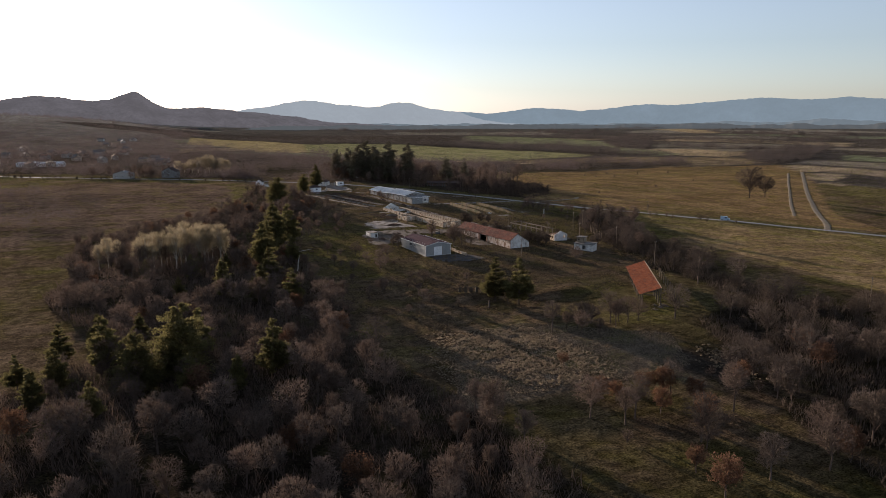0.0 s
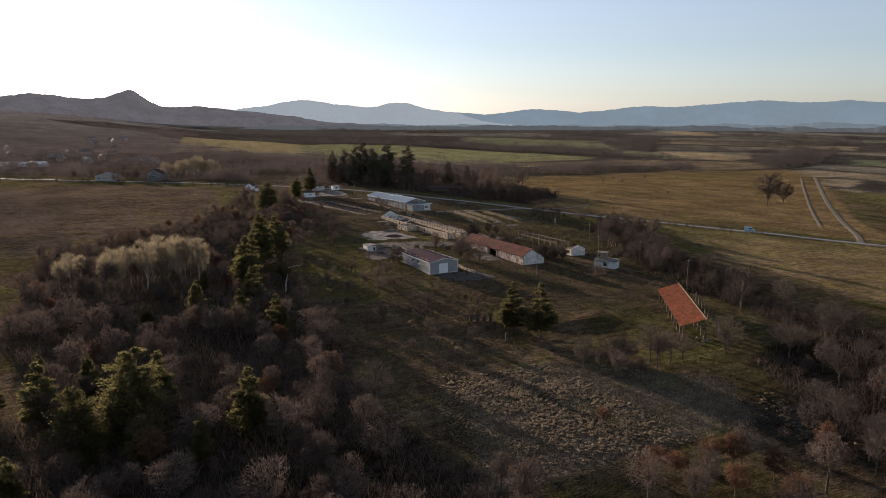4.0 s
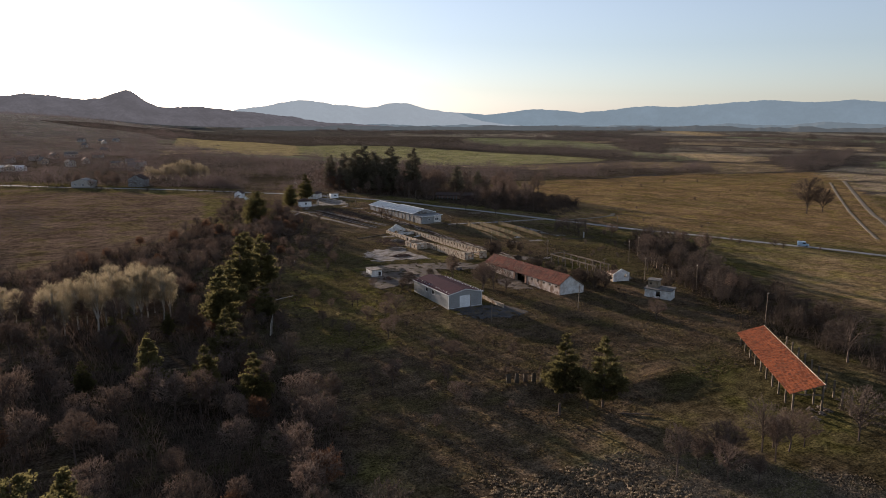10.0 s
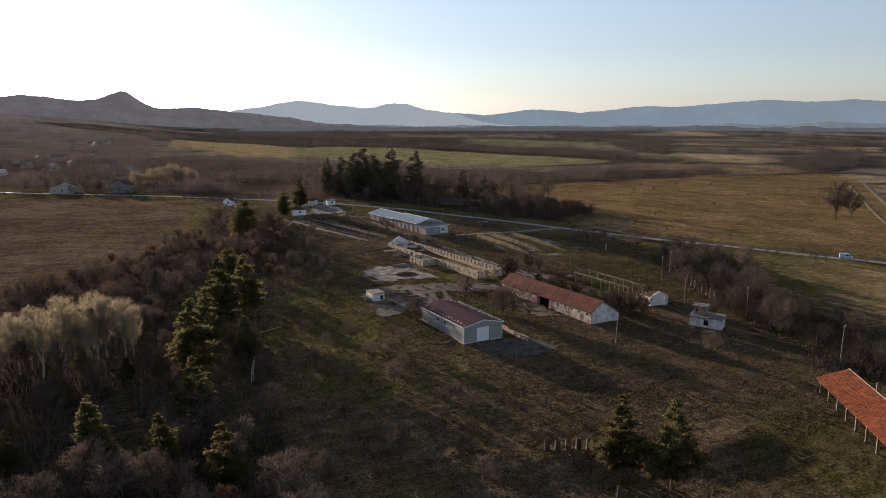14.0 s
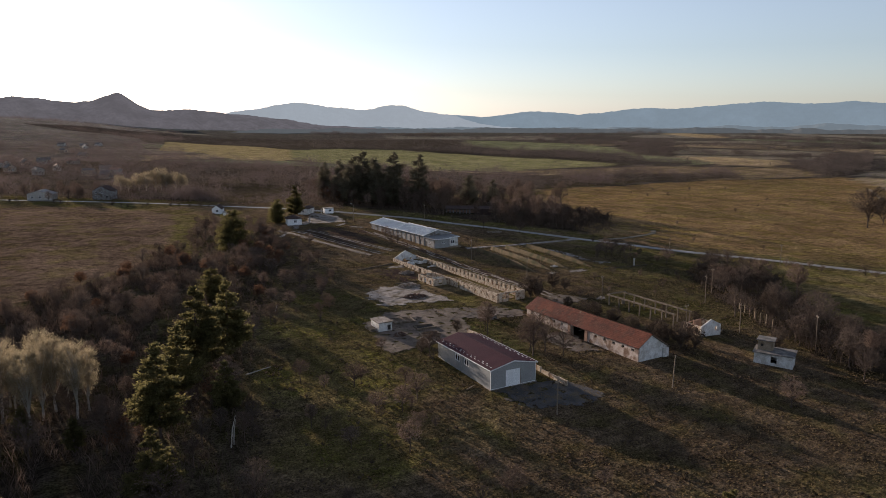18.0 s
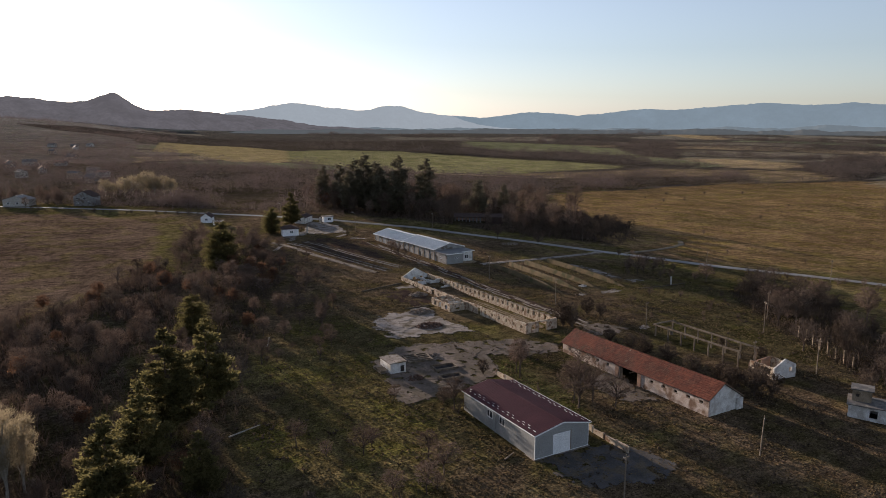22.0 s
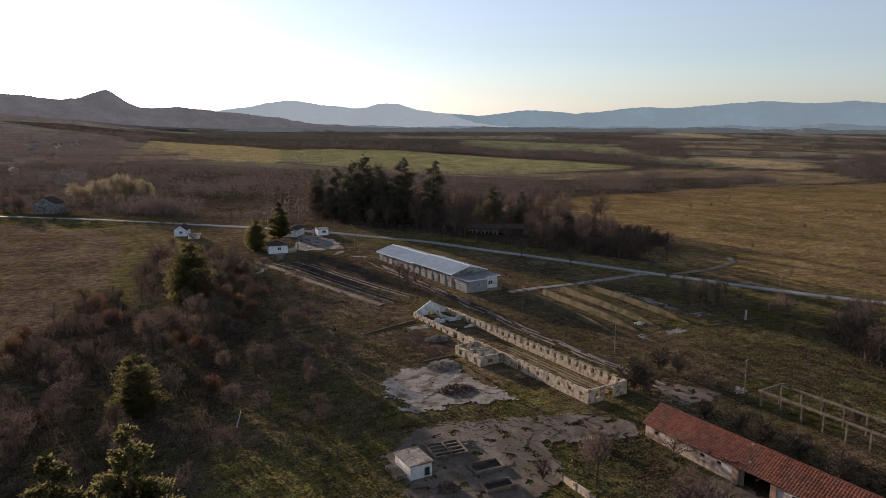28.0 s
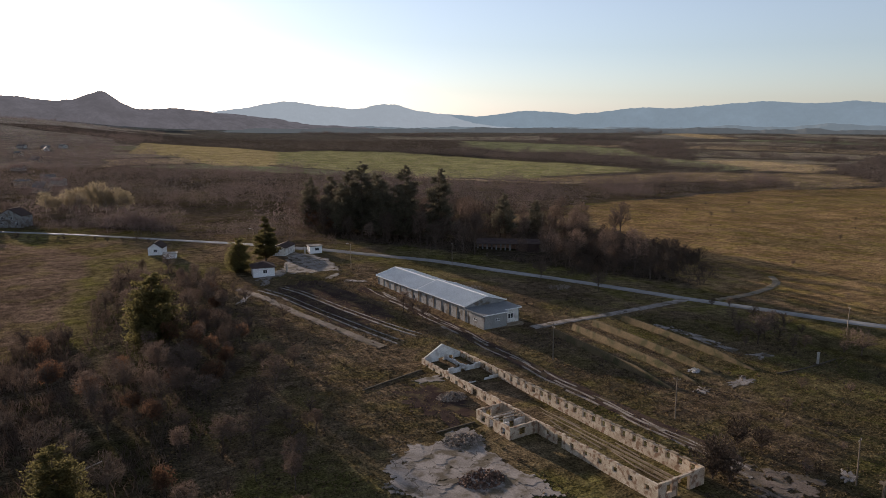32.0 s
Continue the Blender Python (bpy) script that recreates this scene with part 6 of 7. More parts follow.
BARE = [tree_kind("bare_tree", bare_tree_meshes(s, 9, sp, up, 1800, TWIG, low=lo, twig_w=0.042), "leafless brown broadleaf tree with dense twigs", "tree", "leafless trees") for s, sp, up, lo in ((1, 1.0, 0.6, 0.25), (2, 1.15, 0.5, 0.2), (3, 0.85, 0.9, 0.3), (4, 1.25, 0.4, 0.2))]
GREY = [tree_kind("grey_tree", bare_tree_meshes(s, 9, sp, up, 1700, TWIG_GREY, low=lo, twig_w=0.036), "leafless grey-brown tree with a rounded twiggy crown", "tree", "leafless grey trees") for s, sp, up, lo in ((11, 1.1, 0.6, 0.22), (12, 1.2, 0.45, 0.18), (13, 0.85, 0.8, 0.28))]
RUSSET = [tree_kind("russet_tree", bare_tree_meshes(s, 6, 1.1, 0.6, 700, TWIG_RED, leaf=0.12, low=0.15), "small oak still holding russet leaves", "tree", "russet trees") for s in (21, 22)]
BUSH = [tree_kind("bush", bare_tree_meshes(s, 3.2, sp, 0.6, 700, TWIG, low=0.04, twig_w=0.034), "leafless brown thicket bush", "bush", "thicket bushes") for s, sp in ((31, 1.4), (32, 1.7), (33, 1.2))]
HEDGE_BUSH = [tree_kind("hedge_bush", bare_tree_meshes(s, 3.2, sp, 0.6, 700, TWIG_DARK, low=0.04, twig_w=0.034), "leafless dark brown bush of the ditch hedge", "bush", "hedge bushes") for s, sp in ((34, 1.5), (35, 1.3))]
DENSE_BUSH = [tree_kind("dark_bush", bare_tree_meshes(s, 3.2, sp, 0.6, 2000, TWIG_DARK, low=0.02, twig_w=0.036), "dense dark leafless bush beside the farm buildings", "bush", "dark bushes") for s, sp in ((36, 1.3), (37, 1.1))]
POPLAR = [tree_kind("white_poplar", bare_tree_meshes(s, 14, 0.6, 1.3, 1900, BUDS, PALE_BARK, leaf=0.08, leaves=2, twig_w=0.03, low=0.14, taper=0.25, full=0.2), "tall poplar covered in pale cream catkins", "tree", "pale poplars") for s in (41, 42, 43)]
WILLOW = [tree_kind("blossom_tree", bare_tree_meshes(s, 12, 1.25, 0.9, 1300, BUDS, PALE_BARK, leaf=0.15, leaves=3, twig_w=0.04, low=0.08), "rounded pale tree in bloom at the edge of the wood", "tree", "pale blossom trees") for s in (46, 47)]
OAK = [tree_kind("great_oak", bare_tree_meshes(51, 18, 1.35, 0.5, 6500, TWIG_DARK, twig_w=0.06, low=0.14), "great old leafless oak alone in the field", "tree", "field oaks")]
PINE = [tree_kind("pine", pine_meshes(s, 14, w, tufts=int(n * 2.6), bare=ba, cone=co, tuft=0.42, boughs_per_m=8), "yellow-green pine with an open layered crown", "tree", "pines") for s, w, n, ba, co in ((61, 5.0, 8000, 0.14, 0.88), (62, 4.5, 7400, 0.18, 0.85), (63, 5.4, 8700, 0.12, 0.95))]
BROAD = [tree_kind("broad_pine", pine_meshes(65, 14, 5.8, tufts=26000, bare=0.0, cone=0.45, tuft=0.42, boughs_per_m=17), "broad dense olive-green conifer beside the field", "tree", "broad conifers")]
FIR = [tree_kind("fir", pine_meshes(s, 26, w, NEEDLE_DARK, 0.1, 15000, 0.55, 0.6, 6.5), "tall dark fir in the grove beyond the road", "tree", "grove firs") for s, w in ((71, 7.0), (72, 8.0))]
GROVE_TREE = [tree_kind("grove_tree", bare_tree_meshes(s, 14, sp, 0.7, 1700, TWIG, twig_w=0.06, low=0.18), "tall leafless tree of the grove beyond the road", "tree", "grove trees") for s, sp in ((81, 0.8), (82, 0.95))]
HEDGE_TREE = [tree_kind("hedge_tree", bare_tree_meshes(s, 9, sp, 0.6, 1500, m, low=0.15, twig_w=0.04), "leafless tree of the hedge along the ditch", "tree", "hedge trees") for s, sp, m in ((91, 1.0, TWIG_DARK), (92, 1.2, TWIG_GREY), (93, 1.1, TWIG_DARK))]
RND = random.Random(77)


def plant(kinds, x, y, size, text=""):
    return RND.choice(kinds)(x, y, size * RND.uniform(0.93, 1.07), RND.uniform(0, 360), 0.05, text)


# pines, one by one: place and height
for x, y, h in ((-78, -25, 12.7), (-69.6, -33.7, 12), (-62, -38.8, 11), (-61.4, -13, 12), (-57.7, 8, 15.5), (-47, 33, 18.5), (-39.5, 40, 17.5), (-46.2, 12.7, 9.5),
                (-81, -88, 13.2), (30, 211, 15), (-9, -61, 12.6), (-5.2, -67.5, 13.4), (-93, -72, 13), (-112, -70, 12), (-121, -78, 10), (-52, 24, 13),
                (-82, 3, 9), (-77, 16, 6), (-89, -18, 7), (-95, 6, 7), (-70, 8, 7)):
    plant(PINE, x, y, h / 14)
for x, y, h in ((-116, -95, 8), (-125, -88, 9), (-104, -62, 9), (-112, -52, 8), (-120, -60, 9), (-98, -90, 9), (-90, -95, 8), (-128, -72, 8), (-122, -102, 7)):
    plant(PINE, x, y, h / 14)
for x, y, h in ((70, 281, 20), (74, 266, 23), (79, 247, 29), (84, 238, 24), (91, 233, 30), (104, 230, 26), (87, 248, 22), (73, 252, 20), (97, 244, 19), (80, 262, 25), (66, 272, 17), (110, 240, 18), (93, 264, 24), (136, 232, 18), (142, 240, 17), (150, 229, 16)):
    plant(FIR, x, y, h / 24.5)
for x, y, h in ((-104, 32, 11), (-93, 22, 13), (-88, 24, 13), (-84, 20, 14), (-80, 26, 15), (-76, 21, 15), (-72, 27, 15), (-69, 22, 14), (-79, 33, 13), (-90, 30, 12.5), (-101, 36, 10), (-107, 30, 9), (-74, 34, 14), (-86, 27, 11), (-82, 23, 12.5), (-78, 29, 13), (-74, 24, 13.5), (-70, 31, 12), (-67, 25, 11.5), (-95, 26, 11), (-91, 20, 10), (-84, 33, 10.5),
                ):
    plant(POPLAR, x, y, h / 14)
for x, y, h in ((-27, 383, 10), (-23, 379, 8), (-13, 375, 13), (-8, 372, 14), (-4, 376, 15), (-2, 368, 12), (3, 366, 13), (7, 363, 11), (-17, 378, 11)):
    plant(WILLOW, x, y, h / 12)
BROAD[0](-13, 147, 1.1, 10)
BROAD[0](-34, 82, 0.72, 120)
BROAD[0](20, 205, 0.75, 30)
BROAD[0](-98, -79, 1.1, 60)
BROAD[0](-107, -84, 0.85, 200)
OAK[0](328, 121, 1.3, 20)
OAK[0](350, 125, 0.88, 140)

for x, y, h in ((-29.2, -129.8, 5.5), (-26.5, -131.5, 4.5), (-19.0, -131.8, 6), (-16.2, -133.5, 6.5), (-19.3, -146.8, 6.5), (-24, -112, 3.5), (67, 269, 9), (71, 262, 7), (-52, 119, 5), (-33, 128, 6), (-28, 120, 5)):
    plant(RUSSET, x, y, h / 6)
# broadleaf trees, one by one
for x, y, h in ((-25, -151, 9.2), (-32, -140, 7.6), (-59, -90, 11), (-65, -108, 8.5), (-107, -107, 9), (-103, -114, 8), (-71, -128, 9), (-76, -108, 8), (-78, -143, 8), (-4, -92, 7.2),
                (6, -93, 9.6), (59, -74, 12), (-12, -92, 9), (10, -95, 8), (44, -32, 6.5), (87, 15, 9), (98, 11, 11), (93, -3, 13), (76, -23, 10), (24, -98, 10.5), (77, -56, 9.4), (82, -24, 8)):
    plant(GREY if h > 8.8 else BARE, x, y, h / 9)
for x, y, h in ((44.1, 142.4, 6), (45.2, 139.3, 5), (45.4, 134.8, 4.5), (99.6, 159.3, 7), (107.5, 142.2, 6.5), (109.6, 90.5, 7.5), (124.7, 75, 7), (18.6, 12, 9.5), (22.6, 12.8, 8), (17.6, 28.6, 8), (20.5, 15.5, 8), (24.5, 9, 6.5), (19, 31.5, 6), (114, 92, 6), (-1.4, 21.5, 6.5),
                (12, 168, 5.5), (16, 150, 5), (-19, -1, 5.5), (-14, 8, 5), (-22, 14, 5.5), (-9, 30, 3.5), (130, 40, 10), (120, 20, 11), (108, 36, 9)):
    plant(BARE, x, y, h / 9)
for x, y, h in ((33.2, 29, 4.4), (52, 30, 3.5), (314, 274, 3.4), (341, 280, 3.4), (406, 318, 3), (434, 304, 3), (323, 300, 2.2), (377, 331, 2.6), (302, 188, 3), (213, 152, 2.4), (324, 373, 4), (400, 398, 5), (408, 400, 5),
                (-46, 111, 2.8), (352, 210, 1.6), (268, 236, 1.5), (395, 235, 2), (-1.6, 19.6, 3.2), (178, 110, 2.2), (196, 88, 2.0), (128, 119, 3), (133, 117, 3)):
    plant(BUSH, x, y, h / 3.2)


for x, y, h in ((45.6, 50.6, 6.2), (48.2, 51.6, 5.6), (47, 48.6, 5.0), (47, 25, 5.5), (49, 20, 5), (48, 13, 5), (47.8, 3, 6.2), (49.5, 6.5, 6.0), (51, 1, 5.8), (48.5, 30, 4.4), (47.6, 36, 4.0),
                (58, 56, 4.6), (60.5, 53.5, 3.8), (12.2, 33.5, 3.6), (-1.6, 24.5, 3.4), (53.6, -1.5, 5.6), (56.5, 3.5, 4.6), (72, -8, 4.6), (76, -6, 5.0), (71, 14, 3.6), (70.5, 24, 3.2)):
    plant(DENSE_BUSH, x, y, h / 3.2, "dense dark leafless bush beside the farm buildings")


def scatter(poly, count, kinds, lo, hi, gap, avoid=(), taken=None):
    """Plant within a stretch of the plan, keeping a distance."""
    xs, ys = [p[0] for p in poly], [p[1] for p in poly]
    taken = [] if taken is None else taken
    made = tries = 0
    while made < count and tries < count * 40:
        tries += 1
        x, y = RND.uniform(min(xs), max(xs)), RND.uniform(min(ys), max(ys))
        if not inside(x, y, poly) or any((x - a) ** 2 + (y - b) ** 2 < gap * gap for a, b in taken):
            continue
        if any(ax0 < x < ax1 and ay0 < y < ay1 for ax0, ax1, ay0, ay1 in avoid) or near_line(x, y, ROAD) < 6:
            continue
        taken.append((x, y))
        plant(kinds, x, y, RND.uniform(lo, hi))
        made += 1


for k in range(46):
    f = k / 45 + RND.uniform(-0.01, 0.01)
    x, y = -150 + 158 * f, 408 - 142 * f
    if noise.noise((k * 0.37, 3.3, 8)) > -0.15:
        plant(HEDGE_BUSH, x - RND.uniform(3.5, 6.5) * 0.7, y - RND.uniform(3.5, 6.5) * 0.75, RND.uniform(0.45, 1.0))
SHED_BOX = ((14, 60, -98, -52),)
scatter(WEST_WOOD, 230, BARE + BARE + GREY, 0.6, 1.15, 3.2)
scatter(WEST_WOOD, 22, RUSSET, 0.7, 1.2, 3.0)
scatter(WEST_WOOD, 40, BUSH, 0.8, 1.5, 2.0)
scatter(BELT, 60, BARE + GREY, 0.45, 0.85, 3.6)
scatter(BELT, 7, RUSSET, 0.6, 1.0, 4)
scatter(BRUSH, 75, BARE + GREY, 0.4, 0.8, 3.0)
scatter(BRUSH, 55, BUSH, 0.7, 1.5, 2.2)
scatter(BRUSH, 8, RUSSET, 0.6, 1.0, 4)
scatter(BELT, 45, BUSH, 0.6, 1.3, 2.2)
scatter(SCRUB, 26, BARE, 0.4, 0.8, 3.5)
scatter([(-30, 110), (-8, 108), (4, 140), (8, 190), (-14, 200), (-24, 160)], 34, BARE + RUSSET, 0.6, 1.0, 3.2)
scatter(SCRUB, 40, BUSH, 0.5, 1.1, 2.5)
scatter(EAST_WOOD, 140, HEDGE_TREE, 0.6, 1.1, 3.6, SHED_BOX)
scatter(EAST_WOOD, 50, HEDGE_BUSH, 0.8, 1.5, 2.5, SHED_BOX)
scatter(CREEK, 52, HEDGE_TREE, 0.55, 1.0, 3.6, SHED_BOX)
scatter(CREEK, 50, HEDGE_BUSH, 0.8, 1.6, 2.4, SHED_BOX)
GROVE_SCRUB = [(114, 164), (146, 150), (184, 170), (192, 182), (186, 204), (176, 226), (150, 196), (128, 176)]
scatter(GROVE, 105, GROVE_TREE, 0.6, 1.15, 4.0, ((106, 134, 196, 218), (138, 200, 130, 215)))
scatter([(-104, 376), (-66, 330), (-30, 336), (-62, 378)], 18, GROVE_TREE, 0.4, 0.7, 4, ((-86, -62, 345, 366), (-50, -34, 328, 348)))
scatter(GROVE_SCRUB, 60, HEDGE_BUSH, 1.1, 2.0, 2.6)
scatter(GROVE_SCRUB, 16, HEDGE_TREE, 0.5, 0.75, 4.0)
scatter(GROVE, 40, HEDGE_BUSH, 1.0, 1.8, 3.0, ((106, 134, 192, 218),))
scatter([(-8, -100), (30, -96), (60, -62), (56, -54), (20, -92), (-8, -90)], 10, BARE, 0.5, 0.8, 4, SHED_BOX)
scatter([(-40, -70), (-6, -74), (0, -40), (-20, 20), (-46, 10)], 26, BUSH, 0.4, 1.0, 4)
scatter([(-40, -70), (-18, -40), (-8, -10), (-16, 26), (-40, 20)], 14, BARE, 0.4, 0.65, 6)
scatter([(100, 84), (150, 70), (190, 20), (200, 20), (150, 88), (128, 112), (112, 100)], 28, BUSH, 0.7, 1.4, 3)
scatter([(58, 44), (110, 30), (112, 60), (90, 70), (60, 60)], 14, BUSH, 0.4, 0.9, 6)
scatter([(-36, -130), (40, -120), (50, -170), (-40, -165)], 20, BUSH, 0.7, 1.3, 4)
scatter([(-36, -130), (40, -126), (50, -180), (-40, -175)], 26, BARE + GREY + RUSSET, 0.7, 1.15, 4.5)


# ---------------------------------------------------------------- grass and far woods
def tufts(name, poly, count, lo, hi, wide, material, label, seed, clear=()):
    rnd = random.Random(seed)
    xs, ys = [p[0] for p in poly], [p[1] for p in poly]
    s = Shape()
    made = 0
    while made < count:
        x, y = rnd.uniform(min(xs), max(xs)), rnd.uniform(min(ys), max(ys))
        if not inside(x, y, poly) or any(a < x < b and c < y < d for a, b, c, d in clear):
            made += 0.2
            continue
        z, h = ground_z(x, y) - 0.05, rnd.uniform(lo, hi)
        a0, w = rnd.uniform(0, 6.3), wide * rnd.uniform(0.6, 1.3)
        lean = (rnd.uniform(-0.4, 0.4) * h, rnd.uniform(-0.4, 0.4) * h)
        ring = [(x + w * math.cos(a0 + k * 1.257), y + w * math.sin(a0 + k * 1.257) * 0.8, z) for k in range(5)]
        s.add(ring + [(x + lean[0], y + lean[1], z + h)], [(k, (k + 1) % 5, 5) for k in range(5)])
        made += 1
    return single(name, s, material, label, "grass", kind="stuff")


BUILT = ((-1, 15, -1, 34), (35, 47, -3, 36), (26, 46, 48, 112), (50, 68, 118, 174), (-6, 14, 30, 56), (5, 25, 60, 80), (57, 70, -20, 37), (18, 30, 193, 203))
tufts("tussock_grass", TUSSOCK, 17000, 0.08, 0.32, 0.2, STRAW, "pale straw-coloured tussock grass", 3)
def clumps(name, poly, count, lo, hi, material, label, seed, clear=(), sparse=-0.4, blades=13):
    """Tussocks: each a fountain of bent blades."""
    rnd = random.Random(seed)
    xs, ys = [p[0] for p in poly], [p[1] for p in poly]
    s = Shape()
    made = 0
    while made < count:
        x, y = rnd.uniform(min(xs), max(xs)), rnd.uniform(min(ys), max(ys))
        if not inside(x + rnd.gauss(0, 2), y + rnd.gauss(0, 2), poly) or noise.noise((x * 0.16, y * 0.16, seed)) < sparse or any(a < x < b and c < y < d for a, b, c, d in clear):
            made += 0.1
            continue
        z, h = ground_z(x, y) - 0.04, rnd.uniform(lo, hi)
        for _ in range(blades):
            a, out = rnd.uniform(0, 6.3), h * rnd.uniform(0.25, 0.95)
            c, q, w = math.cos(a), math.sin(a), h * rnd.uniform(0.06, 0.12)
            up = z + h * rnd.uniform(0.6, 1.0)
            s.add([(x - q * w, y + c * w, z), (x + q * w, y - c * w, z), (x + c * out * 0.5 + q * w * 0.7, y + q * out * 0.5 - c * w * 0.7, up), (x + c * out, y + q * out, up - 0.3 * out)], [(0, 1, 2, 3)])
        made += 1
    return single(name, s, material, label, "grass", kind="stuff")


clumps("tussock_clumps", [(-33, -82), (-16, -86), (-13.5, -106), (-18, -116), (-14, -124), (-29, -120), (-38.4, -117), (-37, -99)], 3600, 0.22, 0.5, STRAW, "big pale straw tussocks in the old field", 8)
clumps("meadow_clumps", [(-41, -78), (-33, -80), (-38, -104), (-42, -120), (-49, -119), (-51, -103)], 1100, 0.2, 0.38, STRAW, "low straw tussocks beside the wood", 9)
clumps("plot_edge_clumps", [(12, -116), (16, -121), (5, -140), (1.5, -138.5)], 240, 0.35, 0.6, STRAW, "straw tussocks along the edge of the ploughed plot", 10)
FARM = [(-52, -84), (60, -60), (110, 10), (120, 70), (118, 112), (70, 176), (40, 215), (0, 190), (-16, 110), (-36, 40), (-46, 0)]
tufts("rough_grass", FARM, 40000, 0.08, 0.26, 0.3, BLADE, "rough olive and straw meadow grass", 5, BUILT)
tufts("dry_grass", FARM, 42000, 0.08, 0.26, 0.17, DRY_BLADE, "scattered dry straw grass", 6, BUILT)
clumps("grass_clumps", FARM, 15000, 0.12, 0.28, BLADE, "low clumps of olive grass in the farm meadow", 12, BUILT, -0.1, 8)
clumps("straw_clumps", FARM, 9000, 0.1, 0.24, DRY_BLADE, "low clumps of dry straw in the farm meadow", 13, BUILT, 0.0, 8)
clumps("dead_weeds", FARM, 2600, 0.25, 0.6, TWIG_DARK, "dark dead weeds standing in the farm meadow", 14, BUILT, 0.05, 9)


def far_wood(name, count, chooser, lo, hi, label, seed, bits=30, grain=0.05, material=None):
    """Rounded crowns of leafless trees, each a cloud of short thin boughs over a stem."""
    rnd = random.Random(seed)
    s = Shape()
    for _ in range(count):
        x, y = chooser(rnd)
        z, h = ground_z(x, y) - 0.3, rnd.uniform(lo, hi) * rnd.uniform(0.7, 1.15) * (0.78 + 1.0 * noise.noise((x * 0.025, y * 0.025, seed)))
        w, low = h * rnd.uniform(0.42, 0.75), rnd.uniform(0.02, 0.2)
        mid, rz = z + h * (0.5 + low / 2), h * (0.5 - low / 2)
        s.add([(x - 0.06, y, z), (x + 0.06, y, z), (x, y, z + h * 0.5)], [(0, 1, 2)])
        for _ in range(bits):
            a, e = rnd.uniform(0, 6.3), rnd.uniform(-0.9, 1.0)
            f = rnd.uniform(0.3, 1.0) ** 0.5
            c = math.sqrt(1 - e * e) * f
            px, py, pz = x + w * c * math.cos(a), y + w * c * math.sin(a), mid + rz * e * f
            l, g = h * rnd.uniform(0.08, 0.17), rnd.uniform(0, 3.14)
            ww = h * grain * rnd.uniform(0.25, 0.55)
            dx, dy = math.cos(g) * ww, math.sin(g) * ww
            s.add([(px - dx, py - dy, pz), (px + dx, py + dy, pz), (px + l * rnd.uniform(-0.7, 0.7), py + l * rnd.uniform(-0.7, 0.7), pz + l * rnd.uniform(-0.3, 0.7))], [(0, 1, 2)])
    return single(name, s, material or FAR_WOOD, label, "wood", kind="stuff")


def thicket(name, poly, count, lo, hi, material, label, seed, clear=()):
    """Undergrowth: thin upright stems, too many to count."""
    rnd = random.Random(seed)
    xs, ys = [p[0] for p in poly], [p[1] for p in poly]
    s = Shape()
    made = 0
    while made < count:
        x, y = rnd.uniform(min(xs), max(xs)), rnd.uniform(min(ys), max(ys))
        if not inside(x, y, poly) or noise.noise((x * 0.09, y * 0.09, seed)) < -0.25 or any(a < x < b and c < y < d for a, b, c, d in clear):
            made += 0.25
            continue
        z, h = ground_z(x, y) - 0.1, rnd.uniform(lo, hi)
        for _ in range(3):
            g, w = rnd.uniform(0, 3.14), rnd.uniform(0.02, 0.05)
            dx, dy = math.cos(g) * w, math.sin(g) * w
            l0, l1 = rnd.uniform(-0.5, 0.5) * h, rnd.uniform(-0.5, 0.5) * h
            hh = h * rnd.uniform(0.6, 1.0)
            s.add([(x - dx, y - dy, z), (x + dx, y + dy, z), (x + l0 * 0.5 + dx, y + l1 * 0.5 + dy, z + hh * 0.6), (x + l0, y + l1, z + hh), (x + l0 * 0.5 - dx, y + l1 * 0.5 - dy, z + hh * 0.6)], [(0, 1, 2, 3, 4)])
        made += 1
    return single(name, s, material, label, "undergrowth", kind="stuff")


def in_poly(poly, open_below=-2.0):
    xs, ys = [p[0] for p in poly], [p[1] for p in poly]
    def pick(rnd):
        while True:
            x, y = rnd.uniform(min(xs), max(xs)), rnd.uniform(min(ys), max(ys))
            if inside(x, y, poly) and near_line(x, y, ROAD) > 5 and noise.noise((x * 0.014, y * 0.014, 31)) > open_below:
                return x, y
    return pick


def distant(rnd):
    """Anywhere in the dark parts of the distant patchwork."""
    while True:
        az, r = radians(rnd.uniform(-12, 62)), 520 + 2300 * rnd.random() ** 1.2
        x, y = -70 + r * math.sin(az), -110 + r * math.cos(az)
        if not inside(x, y, RIGHT_FIELD) and not inside(x, y, LEFT_FIELD) and near_line(x, y, DIRT_ROAD) > 8:
            c = land(x, y)
            if c.x < 0.125 and c.y < 0.098:
                return x, y


def along(hedges):
    def pick(rnd):
        line, _, wide = rnd.choice(hedges)
        k = rnd.randrange(len(line) - 1)
        f, g = rnd.random(), rnd.uniform(-1, 1) * wide
        (x0, y0), (x1, y1) = line[k], line[k + 1]
        d = math.hypot(x1 - x0, y1 - y0)
        return x0 + (x1 - x0) * f - (y1 - y0) / d * g, y0 + (y1 - y0) * f + (x1 - x0) / d * g
    return pick


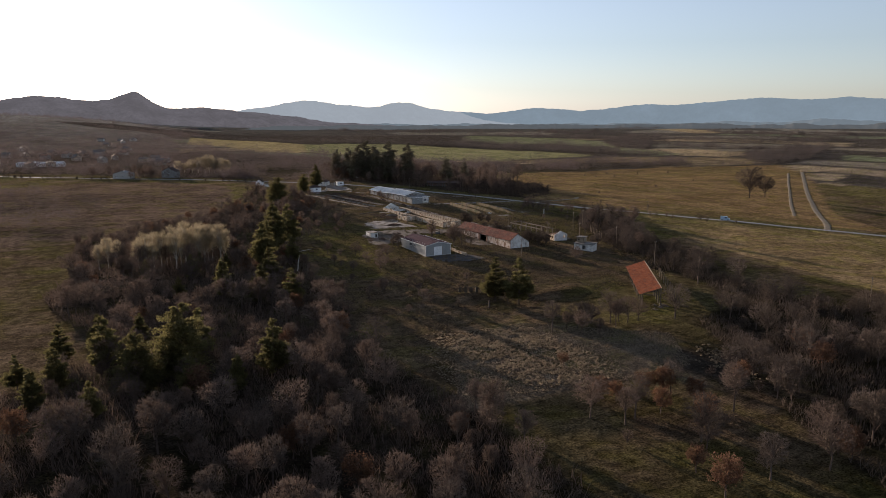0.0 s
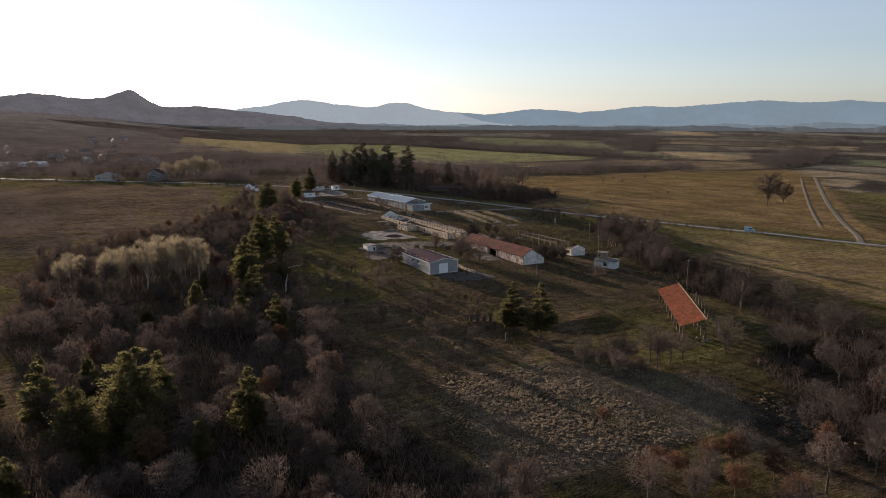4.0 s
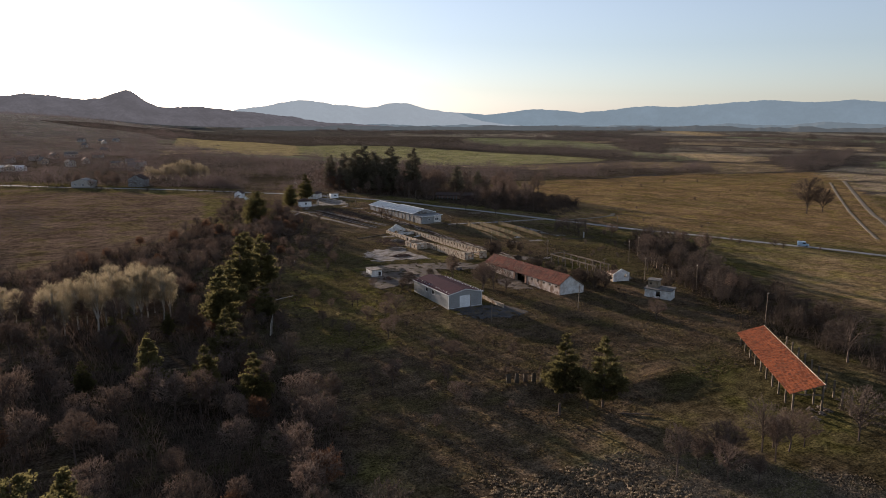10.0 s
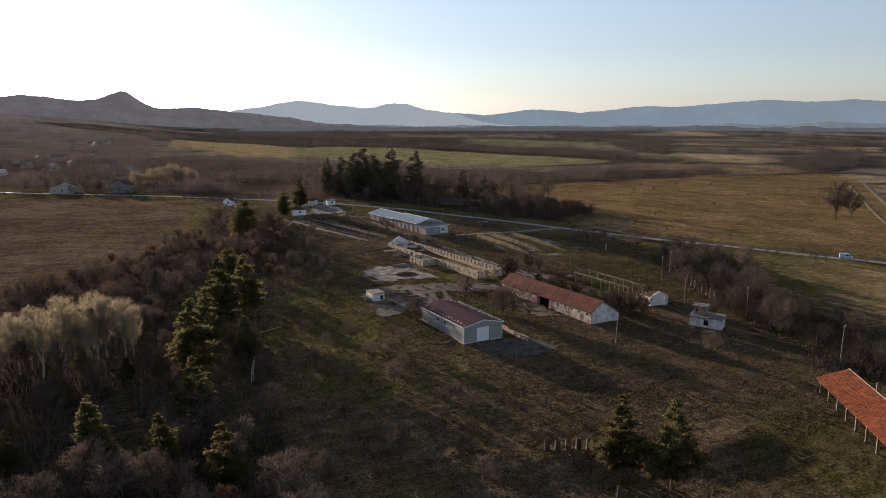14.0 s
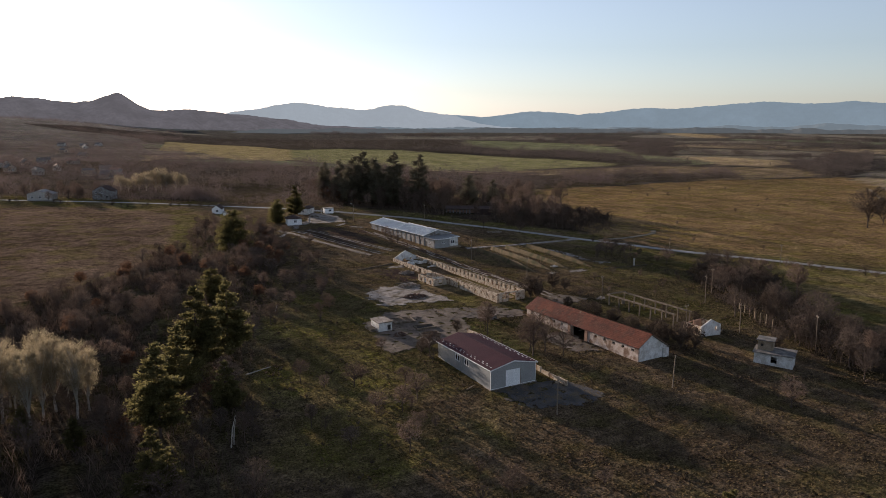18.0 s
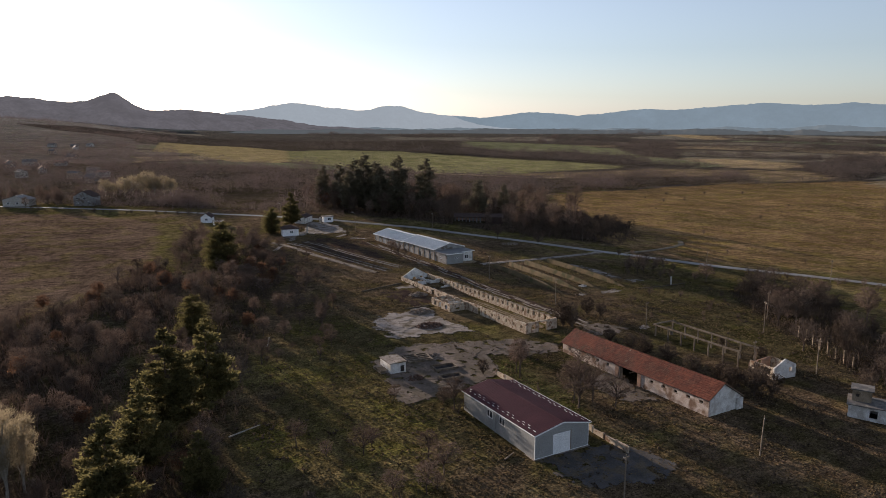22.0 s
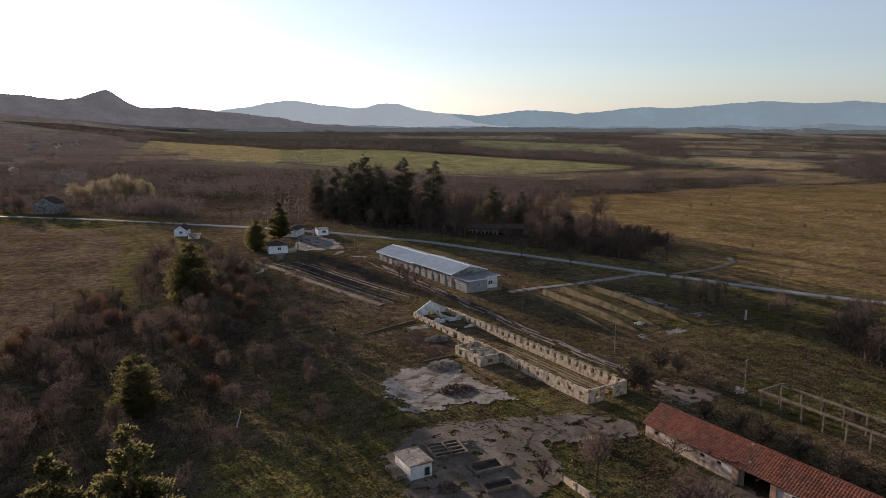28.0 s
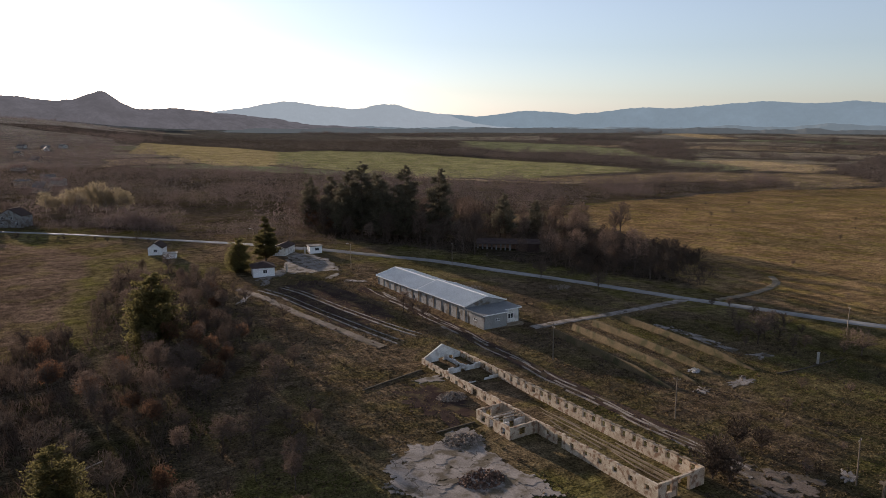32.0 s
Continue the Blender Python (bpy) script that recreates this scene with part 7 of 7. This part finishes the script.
for k, hedge in enumerate(HEDGES):
    size = sum(math.hypot(b[0] - a[0], b[1] - a[1]) for a, b in zip(hedge[0], hedge[0][1:]))
    far_wood("hedgerow", int(size / 4 * (1 + hedge[2] / 9)), along([hedge]), hedge[1] * 0.7, hedge[1] * 1.2, "leafless brown hedgerow between distant fields", 40 + k, 56, 0.13, DARK_WOOD)
for k, (poly, count) in enumerate(((SLOPE_WOOD, 1500), (HILL_WOOD, 1300), (VALE_WOOD, 1500))):
    far_wood("valley_wood", count, in_poly(poly), 7, 11, "brown leafless wood on the far slope", 60 + k, 34, 0.15, DARK_WOOD)
far_wood("north_wood", 5000, in_poly(NORTH_WOOD, -0.22), 5, 12, "leafless brown woodland beyond the road", 3, 110, 0.055)
far_wood("roadside_wood", 420, in_poly([(-150, 418), (-60, 344), (-20, 308), (14, 274), (42, 244), (62, 226), (66, 252), (30, 292), (-20, 332), (-80, 374)]), 5, 10, "leafless trees along the country road", 5, 120, 0.05)
far_wood("west_wood", 260, in_poly([(-135.3, 277.2), (-98.5, 239.9), (-95.4, 188.5), (-111.1, 130.9), (-128.2, 100.5), (-142.9, 107.3), (-158.3, 289.9)]), 4, 8, "leafless scrub at the west edge of the field", 6, 120, 0.05)
far_wood("distant_woods", 13000, distant, 6, 11, "distant brown woods and hedgerows", 4, 16, 0.16, DARK_WOOD)
thicket("wood_undergrowth", WEST_WOOD, 17000, 1.2, 3.6, TWIG, "dense brown undergrowth of the leafless wood", 5)
thicket("belt_undergrowth", BELT, 8000, 0.8, 2.6, TWIG, "brown scrub among the pines", 6)
thicket("brush_undergrowth", BRUSH, 12000, 0.8, 2.8, TWIG, "dark brown brush beside the field", 16)
thicket("creek_undergrowth", CREEK, 6000, 1.0, 3.0, TWIG_DARK, "dense brown scrub along the ditch", 7, SHED_BOX)
thicket("east_undergrowth", EAST_WOOD, 11000, 1.2, 3.4, TWIG_DARK, "dense brown undergrowth below the shed", 8, SHED_BOX)
thicket("grove_scrub", GROVE_SCRUB, 5000, 1.2, 3.4, TWIG_DARK, "dark brown scrub at the road side of the grove", 19)
thicket("grove_undergrowth", GROVE, 9000, 1.2, 3.6, TWIG, "brown undergrowth of the grove", 9, ((106, 134, 192, 218),))


# ---------------------------------------------------------------- the village on the slope
def hillside(rnd):
    """The wooded slope round the village."""
    while True:
        az, r = radians(rnd.uniform(-13, 9.5)), 560 + 2400 * rnd.random() ** 1.5
        x, y = -70 + r * math.sin(az), -110 + r * math.cos(az)
        if not inside(x, y, OCHRE_FIELD) and not inside(x, y, NORTH_WOOD) and noise.noise((x * 0.006, y * 0.006, 51)) > -0.22:
            return x, y


far_wood("hillside_wood", 8000, hillside, 6, 12, "brown leafless trees round the village on the slope", 71, 34, 0.11)
VR = random.Random(9)
for k in range(46):
    az, r = radians(VR.uniform(-14, 5)), VR.uniform(560, 1250)
    x, y = -70 + r * math.sin(az), -110 + r * math.cos(az)
    small_house("village_house", x, y, VR.uniform(0, 90), VR.uniform(6, 9), VR.uniform(7, 11), VR.uniform(2.8, 4.6), VR.uniform(5.2, 6.8), POST if k % 3 else PLASTER,
                BRICKWORK if k % 3 == 1 else DARK_ROOF, "distant village house with pale walls and a pitched roof", [(1.5, 2.7, 1.2, 2.4), (4.2, 5.4, 1.2, 2.4)], category="house", group="village houses")
small_house("country_house", -46, 337, -32, 10.5, 7.5, 4.8, 7.6, GREY_PANEL, BROWN_ROOF, "two-storey pale house with a brown pitched roof beside the road", [(1.5, 2.7, 1.0, 2.2), (1.5, 2.7, 3.4, 4.5), (5.2, 6.6, 3.4, 4.5), (7.6, 8.8, 1.0, 2.2)], category="house")
small_house("country_house", -78, 352, -25, 13, 8, 3.4, 5.4, POST, GREY_ROOF, "low pale house with a grey roof beside the road", [(2.0, 3.4, 1.0, 2.2), (6.4, 7.8, 1.0, 2.2)], category="house")
small_house("greenhouse", -108, 520, 68, 9, 40, 2.4, 4.4, WHITE_METAL, WHITE_METAL, "long white plastic greenhouse at the edge of the village", category="greenhouse")
